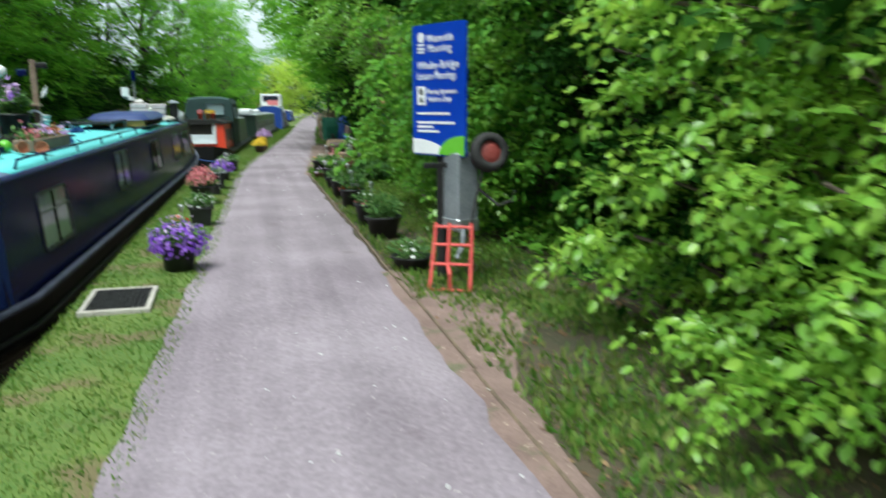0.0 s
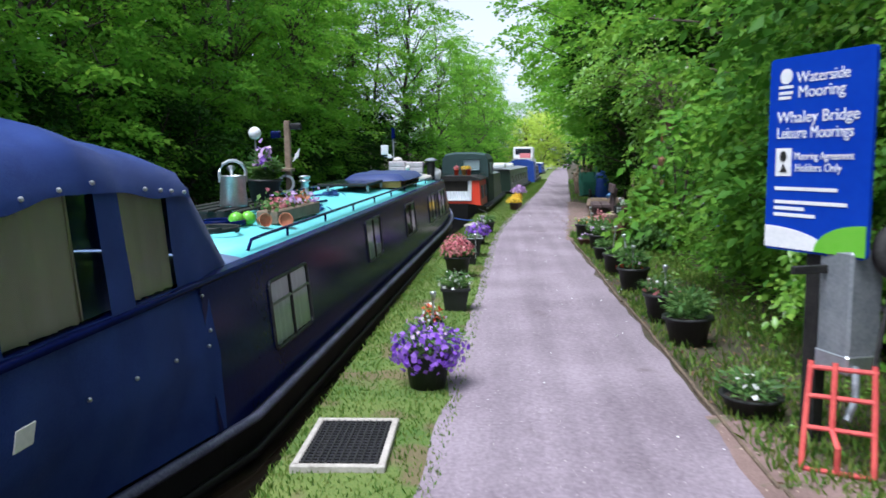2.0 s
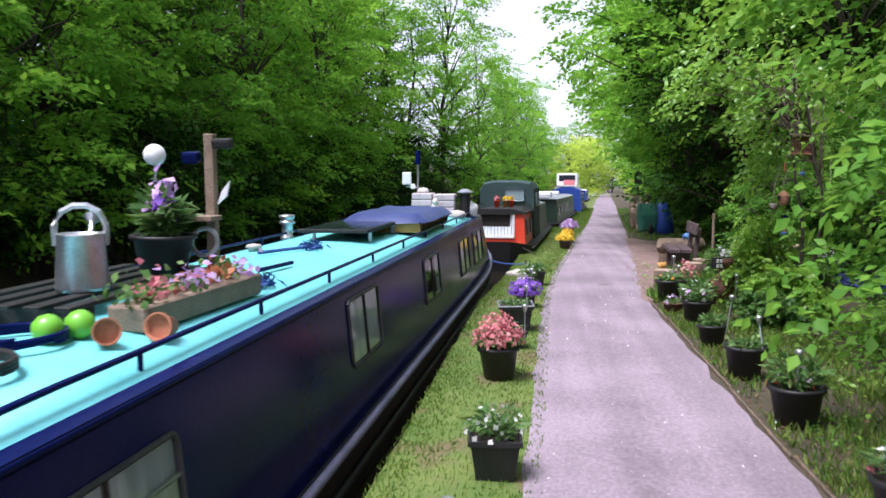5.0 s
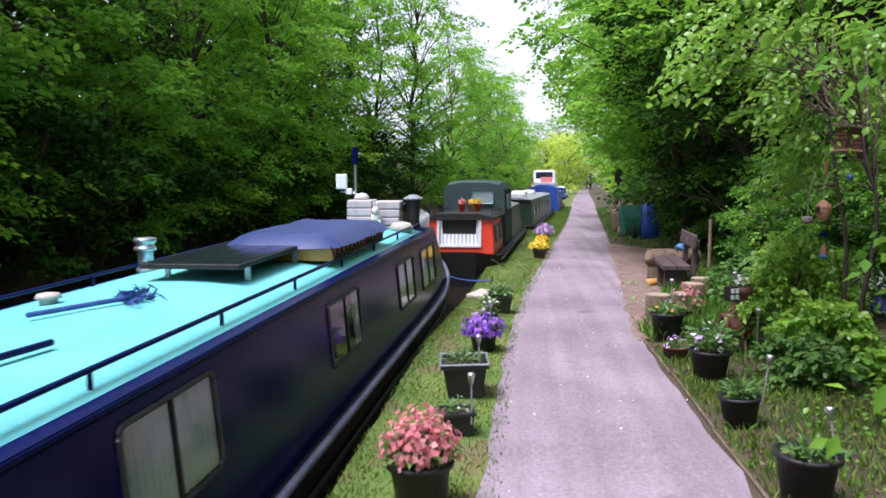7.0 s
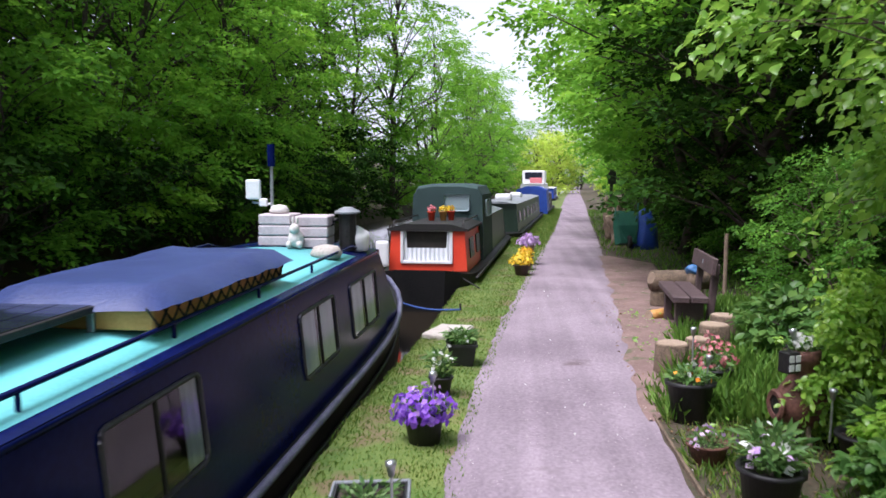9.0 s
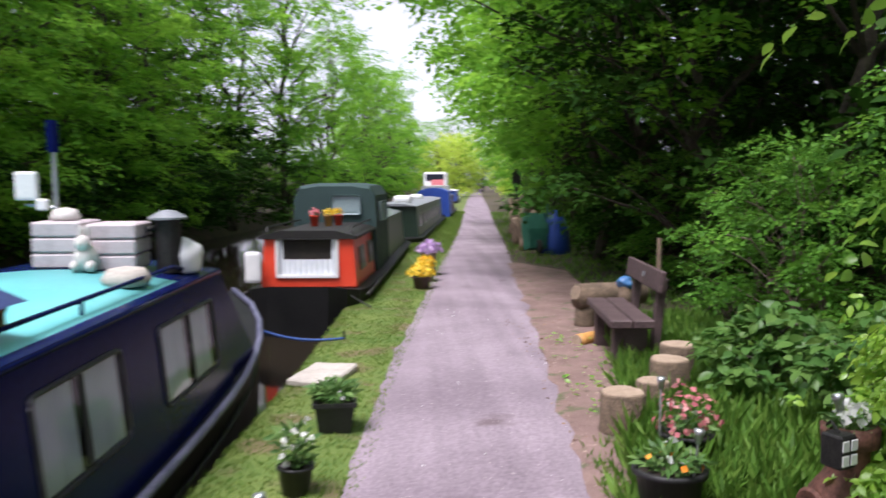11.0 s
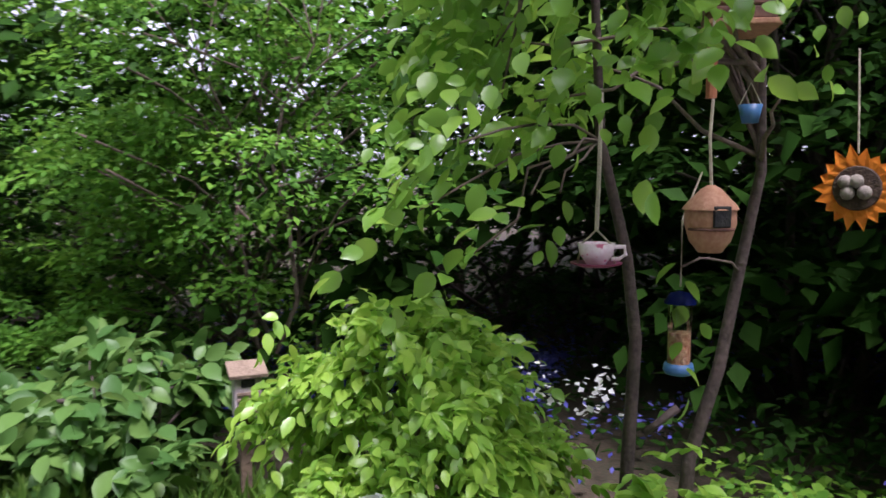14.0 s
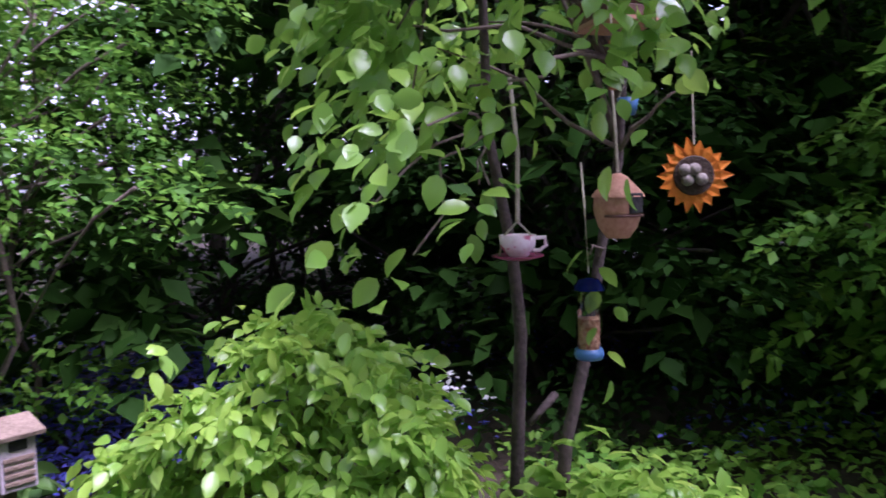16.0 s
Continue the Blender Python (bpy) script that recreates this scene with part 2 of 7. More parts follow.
M_CLAYDARK = shade("sooty_chiminea_clay", (0.07, 0.03, 0.022), (0.20, 0.085, 0.06), 0.75, scale=6, fine=50, bump=0.3)
M_BENCH = shade("dark_stained_timber", (0.045, 0.028, 0.03), (0.10, 0.065, 0.065), 0.65, scale=5, fine=60, bump=0.4)
M_CUT = shade("sawn_log_end", (0.25, 0.185, 0.13), (0.38, 0.29, 0.21), 0.9, scale=14, fine=80, bump=0.4)
M_LOGBARK = shade("log_bark", (0.07, 0.052, 0.036), (0.19, 0.135, 0.09), 0.95, scale=10, fine=60, bump=1.0)
M_RAWWOOD = shade("weathered_wood", (0.16, 0.115, 0.08), (0.28, 0.21, 0.15), 0.9, scale=8, fine=80, bump=0.5)
M_STONE = shade("pale_stone", (0.34, 0.31, 0.27), (0.50, 0.46, 0.41), 0.9, scale=6, fine=50, bump=0.5)
M_SIGNBLUE = shade("sign_blue", (0.006, 0.035, 0.36), (0.01, 0.05, 0.42), 0.35, scale=3, fine=20, bump=0.0)
M_SIGNGREEN = shade("sign_green", (0.14, 0.44, 0.025), (0.17, 0.48, 0.04), 0.35, scale=3, fine=20, bump=0.0)
M_IRON = shade("dark_iron", (0.012, 0.012, 0.013), (0.035, 0.033, 0.03), 0.6, 0.4, scale=20, fine=90, bump=0.3)
M_MESH = shade("drain_mesh", (0.02, 0.021, 0.03), (0.05, 0.05, 0.065), 0.6, 0.3, scale=20, fine=90, bump=0.3)
M_RUBBER = shade("black_rubber", (0.01, 0.01, 0.01), (0.025, 0.023, 0.022), 0.8, bump=0.3)
M_SOLAR = shade("solar_cells", (0.01, 0.012, 0.022), (0.018, 0.022, 0.04), 0.12, scale=3, fine=20, bump=0.0)
M_YELLOWBOX = shade("ochre_lattice", (0.45, 0.22, 0.05), (0.60, 0.32, 0.09), 0.7, scale=8, fine=60, bump=0.2)
M_TARPGREY = shade("navy_cover_cloth", (0.012, 0.024, 0.105), (0.028, 0.05, 0.165), 0.5, scale=3, fine=60, bump=0.3)
M_LILACBOX = shade("pale_crate", (0.40, 0.34, 0.36), (0.55, 0.48, 0.50), 0.7, scale=7, fine=60, bump=0.2)
M_PLASTER = shade("pale_cast_stone", (0.50, 0.47, 0.44), (0.66, 0.63, 0.6), 0.8, scale=12, fine=80, bump=0.3)
M_PURPLE = leafy("purple_petals", (0.20, 0.06, 0.50), (0.30, 0.12, 0.62), (0.42, 0.22, 0.72), 0.3)
M_PINK = leafy("pink_petals", (0.42, 0.10, 0.13), (0.58, 0.20, 0.22), (0.70, 0.36, 0.34), 0.3)
M_REDP = leafy("red_petals", (0.45, 0.03, 0.02), (0.6, 0.08, 0.03), (0.7, 0.2, 0.08), 0.3)
M_YELP = leafy("yellow_petals", (0.62, 0.42, 0.02), (0.75, 0.55, 0.03), (0.8, 0.65, 0.1), 0.3)
M_WHTP = leafy("white_petals", (0.6, 0.6, 0.58), (0.72, 0.72, 0.7), (0.8, 0.8, 0.8), 0.3)
M_LILP = leafy("lilac_petals", (0.42, 0.25, 0.55), (0.55, 0.36, 0.62), (0.65, 0.5, 0.7), 0.3)
M_BLUEP = leafy("bluebell_petals", (0.05, 0.05, 0.26), (0.09, 0.09, 0.38), (0.15, 0.14, 0.48), 0.3)
M_ORANGE = leafy("orange_petals", (0.62, 0.17, 0.015), (0.74, 0.26, 0.02), (0.8, 0.36, 0.04), 0.2)
M_POTLEAF = leafy("pot_plant_leaves", (0.05, 0.12, 0.03), (0.09, 0.19, 0.05), (0.16, 0.27, 0.08), 0.3)
M_BROWN = shade("dark_seed_head", (0.03, 0.018, 0.012), (0.08, 0.05, 0.03), 0.9, scale=40, fine=150, bump=0.6)
M_SUET = shade("suet_ball", (0.16, 0.14, 0.115), (0.27, 0.24, 0.2), 0.9, scale=40, fine=120, bump=0.4)
M_CLAYHOUSE = shade("pale_clay", (0.36, 0.17, 0.10), (0.50, 0.27, 0.17), 0.8, scale=9, fine=70, bump=0.2)
M_CHINA = shade("printed_pink_china", (0.72, 0.55, 0.6), (0.84, 0.74, 0.77), 0.2, scale=30, fine=90, bump=0.0, spots=(0.6, 0.16, 0.26), spot_scale=38, spot_cut=0.6)
M_PLUM = shade("plum_plastic", (0.22, 0.03, 0.08), (0.30, 0.05, 0.12), 0.4)
M_FEEDBLUE = shade("blue_feeder_plastic", (0.04, 0.13, 0.30), (0.07, 0.18, 0.38), 0.4, bump=0.05)
M_NUTS = shade("peanuts", (0.42, 0.15, 0.07), (0.72, 0.48, 0.28), 0.8, scale=60, fine=110, bump=0.8)
M_GREENPL = shade("green_barrow_paint", (0.015, 0.10, 0.07), (0.03, 0.15, 0.10), 0.45, bump=0.1)
M_WATER = bpy.data.materials.new("canal_water")
M_WATER.use_nodes = True
_b = M_WATER.node_tree.nodes["Principled BSDF"]
_b.inputs["Base Color"].default_value, _b.inputs["Roughness"].default_value = (0.018, 0.014, 0.009, 1), 0.06
_n = M_WATER.node_tree.nodes.new("ShaderNodeTexNoise")
_n.inputs["Scale"].default_value = 2.2
_p = M_WATER.node_tree.nodes.new("ShaderNodeBump")
_p.inputs["Strength"].default_value, _p.inputs["Distance"].default_value = 0.25, 0.05
M_WATER.node_tree.links.new(_n.outputs[0], _p.inputs["Height"])
M_WATER.node_tree.links.new(_p.outputs[0], _b.inputs["Normal"])

# ---- helpers for geometry ----
UP = Vector((0, 0, 1))


def part(name, bm, material, parent=None, label="", m=None):
    """Links a bmesh as one mesh object under a thing or part."""
    me = bpy.data.meshes.new(name)
    bm.to_mesh(me)
    bm.free()
    me.materials.append(material)
    ob = new(name, me)
    if parent is not None:
        ob.parent = parent
    if m is not None:
        ob.matrix_basis = m
    if label:
        ob["label"] = label
    return ob


def thing(name, label, category, m=None, group="", kind=""):
    ob = new(name)
    ob.empty_display_size = 0.1
    if m is not None:
        ob.matrix_basis = m
    return tagged(ob, label, category, group, kind)


def smooth(ob):
    ob.data.polygons.foreach_set("use_smooth", np.ones(len(ob.data.polygons), bool))
    return ob


def box(sx, sy, sz, bevel=0.0, m=None, base=False, seg=1):
    bm = bmesh.new()
    bmesh.ops.create_cube(bm, size=1, matrix=Matrix.Diagonal((sx, sy, sz, 1)))
    if bevel:
        bmesh.ops.bevel(bm, geom=bm.edges[:], offset=bevel, segments=seg, affect="EDGES", profile=0.6)
    if base:
        bmesh.ops.translate(bm, vec=(0, 0, sz / 2), verts=bm.verts)
    if m is not None:
        bmesh.ops.transform(bm, matrix=m, verts=bm.verts)
    return bm


def add(bm, other):
    me = bpy.data.meshes.new("tmp")
    other.to_mesh(me)
    other.free()
    bm.from_mesh(me)
    bpy.data.meshes.remove(me)
    return bm


def lathe(profile, n=20, sx=1.0, sy=1.0):
    """A turned shape from (radius, height) pairs; a radius of 0 closes it."""
    bm = bmesh.new()
    rings = []
    for r, z in profile:
        if r < 1e-5:
            rings.append([bm.verts.new((0, 0, z))])
        else:
            rings.append([bm.verts.new((r * sx * math.cos(2 * math.pi * i / n), r * sy * math.sin(2 * math.pi * i / n), z)) for i in range(n)])
    for a, b in zip(rings, rings[1:]):
        for i in range(n):
            q = [a[i % len(a)], a[(i + 1) % len(a)], b[(i + 1) % len(b)], b[i % len(b)]]
            q = list(dict.fromkeys(q))
            if len(q) > 2:
                bm.faces.new(q)
    bmesh.ops.recalc_face_normals(bm, faces=bm.faces)
    return bm


def tube(points, r, n=8, bm=None):
    """A round bar along points; r is one radius or one for each point."""
    bm = bm or bmesh.new()
    pts = [Vector(p) for p in points]
    rs = list(r) if isinstance(r, (list, tuple, np.ndarray)) else [r] * len(pts)
    rings = []
    for i, p in enumerate(pts):
        d = (pts[min(i + 1, len(pts) - 1)] - pts[max(i - 1, 0)]).normalized()
        s = d.cross(Vector((0, 0, 1)) if abs(d.z) < 0.9 else Vector((1, 0, 0))).normalized()
        u = s.cross(d)
        rings.append([bm.verts.new(p + (s * math.cos(2 * math.pi * k / n) + u * math.sin(2 * math.pi * k / n)) * rs[i]) for k in range(n)])
    for a, b in zip(rings, rings[1:]):
        for k in range(n):
            bm.faces.new((a[k], a[(k + 1) % n], b[(k + 1) % n], b[k]))
    bm.faces.new(rings[0][::-1])
    bm.faces.new(rings[-1])
    return bm


def sweep(profile, stations):
    """A skin through closed cross-sections; stations give a list of 3D points each."""
    bm = bmesh.new()
    rings = [[bm.verts.new(p) for p in st] for st in stations]
    n = len(rings[0])
    for a, b in zip(rings, rings[1:]):
        for k in range(n if profile else n - 1):
            bm.faces.new((a[k], a[(k + 1) % n], b[(k + 1) % n], b[k]))
    if profile:
        bm.faces.new(rings[0][::-1])
        bm.faces.new(rings[-1])
    bmesh.ops.recalc_face_normals(bm, faces=bm.faces)
    return bm


def raw_mesh(name, V, F, material):
    """A mesh from arrays: V (n, 3), F (m, 3) triangles."""
    me = bpy.data.meshes.new(name)
    me.vertices.add(len(V))
    me.vertices.foreach_set("co", np.ascontiguousarray(V, np.float32).ravel())
    me.loops.add(F.size)
    me.loops.foreach_set("vertex_index", np.ascontiguousarray(F, np.int32).ravel())
    me.polygons.add(len(F))
    me.polygons.foreach_set("loop_start", np.arange(0, F.size, F.shape[1], dtype=np.int32))
    me.update(calc_edges=True)
    me.materials.append(material)
    return me


def unit(a):
    return a / np.maximum(np.linalg.norm(a, axis=1, keepdims=True), 1e-6)


def leaves(name, P, D, N, S, material, ratio=0.6, fine=False):
    """One mesh of many leaves with centre P, axis D, face N and length S."""
    n = len(P)
    D = unit(D)
    W = unit(np.cross(D, N))
    N = np.cross(W, D)
    S = np.broadcast_to(np.asarray(S, float).reshape(-1, 1), (n, 1))
    b, t = P - D * S * 0.5, P + D * S * 0.5
    if not fine:
        lift = N * S * 0.10
        r, l = P - D * S * 0.06 + W * S * ratio * 0.5 + lift, P - D * S * 0.06 - W * S * ratio * 0.5 + lift
        V = np.stack([b, r, t, l], 1).reshape(-1, 3)
        k = np.arange(n)[:, None] * 4
        F = np.stack([k + [0, 1, 2], k + [0, 2, 3]], 1).reshape(-1, 3)
    else:
        # ovate blade folded along its midrib: base, tip, three midrib points and four points a side
        sag = -N * S
        q = [b, P - D * S * 0.25, P, P + D * S * 0.25 + sag * 0.03, t + sag * 0.12]
        for s in (1, -1):
            for along, wide, up in ((-0.38, 0.30, 0.05), (-0.12, 0.50, 0.08), (0.14, 0.45, 0.06), (0.35, 0.22, -0.01)):
                q.append(P + D * S * along + s * W * S * ratio * wide + N * S * up)
        V = np.stack(q, 1).reshape(-1, 3)
        k = np.arange(n)[:, None] * 13
        half = [(0, 5, 1), (5, 6, 1), (6, 2, 1), (6, 7, 2), (7, 3, 2), (7, 8, 3), (8, 4, 3)]
        tri = half + [(x, z if z < 5 else z + 4, y if y < 5 else y + 4) if x < 5 else (x + 4, z if z < 5 else z + 4, y if y < 5 else y + 4) for x, y, z in half]
        F = np.stack([k + list(f) for f in tri], 1).reshape(-1, 3)
    return raw_mesh(name, V, F, material)


def sprays(rng, C, O, per, length, leaf, droop=0.25, wild=0.35):
    """Flat sprays of leaves that grow from C along O. Returns what leaves() takes."""
    n = len(C)
    O = unit(O)
    N = unit(np.array([[0, 0, 1.0]]) + rng.normal(0, wild, (n, 3)))
    L = unit(np.cross(N, O))
    t = np.linspace(0.08, 1, per)[None, :, None]
    side = np.where(np.arange(per) % 2 == 0, 1.0, -1.0)[None, :, None]
    side = side * np.where(np.arange(per) == per - 1, 0.1, 1.0)[None, :, None]
    ln = (length * rng.uniform(0.6, 1.3, (n, 1, 1)))
    P = C[:, None] + O[:, None] * t * ln + L[:, None] * side * leaf * 0.5
    P = P + np.array([0, 0, -1.0]) * droop * t * t * ln + rng.normal(0, leaf * 0.18, (n, per, 3))
    D = O[:, None] * 0.7 + L[:, None] * side * 0.9 + np.array([0, 0, -0.3 * droop * 4]) * t + rng.normal(0, 0.25, (n, per, 3))
    Nn = N[:, None] + rng.normal(0, wild, (n, per, 3))
    S = leaf * rng.uniform(0.65, 1.25, (n, per))
    return P.reshape(-1, 3), unit(D.reshape(-1, 3)), Nn.reshape(-1, 3), S.reshape(-1)

# ---- plan: edges of the towpath and the canal bank along y ----
YS = [-40, 5, 10, 19, 22.5, 26, 31.7, 36, 41, 48.5, 74, 93, 133, 260]
LEFT = [-1.75, -1.68, -1.58, -1.45, -1.28, -0.98, -0.5, -0.13, 0.3, 0.85, 2.7, 4.07, 7.35, 18.0]
RIGHT = [0.0, -0.04, 0.0, 0.0, 0.3, 0.62, 1.05, 1.4, 1.78, 2.35, 4.4, 5.8, 8.9, 19.6]
BANK = [-2.3, -2.3, -2.33, -2.3, -2.07, -1.98, -1.8, -1.3, -0.75, 0.0, 1.7, 3.0, 6.3, 17.0]
WATER = -0.40


def edge(table, y):
    return float(np.interp(y, YS, table))


# ---- ground, water, towpath ----
def build_ground():
    ys = np.concatenate([[-400, -150, -70, -40], np.arange(-20, 60, 0.5), np.arange(60, 140, 4.0), [160, 200, 260, 400, 700]])
    # offsets from the bank edge: far side, canal trough, towpath side
    offs = [-400, -120, -40, -20, -12.5, -9.6, -9.0, -8.6, -8.4, -0.10, -0.02, 0.0, 0.12, 0.5] + list(np.arange(1.0, 6.0, 0.5)) + [6, 7, 8, 10, 12, 15, 20, 30, 60, 150, 400]
    zs = [7.0, 7.0, 6.0, 3.0, 0.9, 0.30, 0.05, -0.6, -1.2, -1.2, -0.5, -0.03, -0.012, -0.012] + [-0.012] * 10 + [-0.01, 0.0, 0.03, 0.08, 0.12, 0.1, 0.05, 0, 0, 0, 0]
    V = []
    for y in ys:
        b = edge(BANK, min(max(y, -40), 260))
        for o, z in zip(offs, zs):
            j = noise.noise(Vector((o * 0.6, y * 0.6, 3.1))) * 0.05 if (o > 3.2 and o < 25) or -30 < o < -9 else 0
            w = noise.noise(Vector((0.0, y * 1.7, 8.0))) * 0.035 if -0.2 < o < 0.2 else 0
            V.append((b + o + w, y, z + j))
    n = len(offs)
    F = [(i * n + k, i * n + k + 1, (i + 1) * n + k + 1, (i + 1) * n + k) for i in range(len(ys) - 1) for k in range(n - 1)]
    me = bpy.data.meshes.new("ground")
    me.from_pydata(V, [], F)
    me.materials.append(M_SOIL)
    g = smooth(tagged(new("ground", me), "woodland soil with moss and leaf litter along the canal", "ground", kind="structure"))
    bm = bmesh.new()
    w = [(-60, -400), (60, -400), (400, 700), (-60, 700)]
    rows = [[bm.verts.new((edge(BANK, min(max(y, -40), 260)) + o, y, WATER)) for o in (-8.9, -4, -0.05)] for y in list(range(-60, 60, 5)) + [60, 80, 100, 140, 200, 260, 400]]
    for a, b in zip(rows, rows[1:]):
        for k in range(2):
            bm.faces.new((a[k], a[k + 1], b[k + 1], b[k]))
    tagged(part("water", bm, M_WATER), "still dark brown canal water", "water", kind="structure")
    return g


build_ground()


def ribbon(name, material, left, right, y0, y1, z, step=0.25, rag=0.05, seed=1.0, cols=6):
    """A ground strip with ragged edges between two functions of y."""
    bm = bmesh.new()
    rows = []
    for y in np.arange(y0, y1 + 1e-6, step):
        a = left(y) + rag * noise.noise(Vector((y * 1.9, seed, 0))) + rag * 0.5 * noise.noise(Vector((y * 7.1, seed, 2)))
        b = right(y) + rag * noise.noise(Vector((y * 1.7, seed + 9, 0))) + rag * 0.5 * noise.noise(Vector((y * 6.3, seed + 9, 2)))
        rows.append([bm.verts.new((a + (b - a) * k / cols, y, z + (0.012 * math.sin(math.pi * k / cols)) + 0.004 * noise.noise(Vector((a + k, y, 5))))) for k in range(cols + 1)])
    for p, q in zip(rows, rows[1:]):
        for k in range(cols):
            bm.faces.new((p[k], p[k + 1], q[k + 1], q[k]))
    return smooth(part(name, bm, material))


tagged(ribbon("path", M_PATH, lambda y: edge(LEFT, y), lambda y: edge(RIGHT, y) - 0.03, -30, 62, 0.0, rag=0.06), "mauve-grey compacted gravel towpath with scattered petals", "path", kind="structure")
tagged(ribbon("path_far", M_PATH, lambda y: edge(LEFT, y), lambda y: edge(RIGHT, y), 62, 250, 0.0, step=4, rag=0.05), "grey gravel towpath running on between trees", "path", kind="structure")
tagged(ribbon("verge", M_TURF, lambda y: edge(BANK, y) - 0.01, lambda y: edge(LEFT, y) + 0.04, -30, 62, -0.008, rag=0.03, seed=4, cols=4), "mossy mown grass verge between canal and path", "verge", kind="structure")
tagged(ribbon("verge_far", M_TURF, lambda y: edge(BANK, y) + 0.02, lambda y: edge(LEFT, y) + 0.04, 62, 250, -0.008, step=4, rag=0.03, seed=4, cols=4), "grass verge beside the far towpath", "verge", kind="structure")


def dirt_right(y):
    return float(np.interp(y, [19.2, 20.2, 21.5, 23, 25, 28, 30.5, 32], [0.03, 0.30, 0.62, 0.95, 1.35, 1.75, 1.9, 1.2]))


tagged(ribbon("dirt", M_DIRT, lambda y: edge(RIGHT, y) - 0.12, dirt_right, 19.2, 32, 0.002, rag=0.10, seed=7), "bare trodden brown earth by the bench", "dirt", kind="structure")
tagged(ribbon("dirt_near", M_DIRT, lambda y: -0.10, lambda y: 0.10 + 0.55 * math.exp(-((y - 8.1) / 1.0) ** 2), 4.0, 9.6, -0.001, rag=0.07, seed=12), "bare brown earth beside the path edging", "dirt", kind="structure")


def grass(name, label, material, n, area, height, seed, keep=None, lean=0.5):
    """Many single blades over an area (x from, x to as functions of y)."""
    rng = np.random.default_rng(seed)
    y = rng.uniform(area[0], area[1], n)
    lo, hi = np.array([area[2](v) for v in y]), np.array([area[3](v) for v in y])
    x = lo + (hi - lo) * rng.uniform(0, 1, n)
    if keep is not None:
        k = np.array([keep(a, b) for a, b in zip(x, y)]) > rng.uniform(0, 1, n)
        x, y = x[k], y[k]
    n = len(x)
    h = height * rng.uniform(0.45, 1.3, n)
    D = np.stack([rng.normal(0, lean, n), rng.normal(0, lean, n), np.ones(n)], 1)
    D = unit(D)
    P = np.stack([x, y, np.full(n, -0.012)], 1) + D * h[:, None] * 0.5
    N = rng.normal(0, 1, (n, 3))
    me = leaves(name, P, D, N, h, material, ratio=0.16 if height > 0.08 else 0.26)
    return tagged(new(name, me), label, "grass", kind="stuff")


def patchy(x, y):
    return 0.45 + 0.9 * noise.noise(Vector((x * 1.3, y * 1.3, 11.0)))


grass("verge_grass", "short bright mossy grass on the canal verge", M_GRASS, 90000, (5, 34, lambda y: edge(BANK, y) - 0.02, lambda y: edge(LEFT, y) + 0.10), 0.034, 21, lambda x, y: (0.85 + 0.6 * noise.noise(Vector((x * 1.5, y * 1.1, 17.0)))) * (1.0 if x < edge(LEFT, y) - 0.1 else 0.45))
grass("verge_grass_far", "short grass beside the far path", M_GRASS, 14000, (34, 62, lambda y: edge(BANK, y) - 0.02, lambda y: edge(LEFT, y) + 0.06), 0.09, 22)
grass("path_side_grass", "patchy grass among the pots", M_GRASS, 34000, (8.5, 20.5, lambda y: 0.04, lambda y: 1.35), 0.085, 23, patchy)
grass("bank_grass", "patchy grass under the bushes beside the path", M_GRASS, 16000, (3.5, 8.5, lambda y: 0.12, lambda y: 1.3), 0.07, 24, lambda x, y: patchy(x, y) * 0.8)
grass("long_grass", "lush long grass by the stumps", M_LUSH, 16000, (19.2, 24.5, lambda y: dirt_right(y) - 0.02, lambda y: 2.3), 0.24, 25, lambda x, y: 0.4 + 0.5 * min(1, max(0, (x - dirt_right(y)) * 2)))
grass("far_side_grass", "grass under the trees beyond the bench", M_LUSH, 9000, (24.5, 60, lambda y: max(edge(RIGHT, y), dirt_right(y) if y < 32 else -9), lambda y: edge(RIGHT, y) + 2.2), 0.16, 26, patchy)

# timber edging on the path's right
edging = thing("path_edging", "weathered timber edging board half buried in earth", "edging", kind="structure")
for k in range(9):
    y0 = 5.4 + k * 1.55
    part("board", box(0.02, 1.54, 0.10, 0.004), M_LOGBARK, edging, m=pose(0.012 + 0.012 * math.sin(k * 2.1), y0 + 0.77, -0.034 + 0.004 * math.sin(k), 0, 1.5 * math.sin(k * 1.7), 0.5 * math.sin(k * 3.3)))


# ---- trees ----
def limb(bm, a, b, r0, r1, rng, sag=0.15, n=6, seg=5):
    a, b = Vector(a), Vector(b)
    d = (b - a).length
    pts = [a.lerp(b, i / seg) + Vector(rng.normal(0, 0.03 * d, 3)) * (0 < i < seg) + Vector((0, 0, sag * d * math.sin(math.pi * i / seg))) for i in range(seg + 1)]
    tube(pts, [r0 + (r1 - r0) * i / seg for i in range(seg + 1)], n, bm)
    return pts


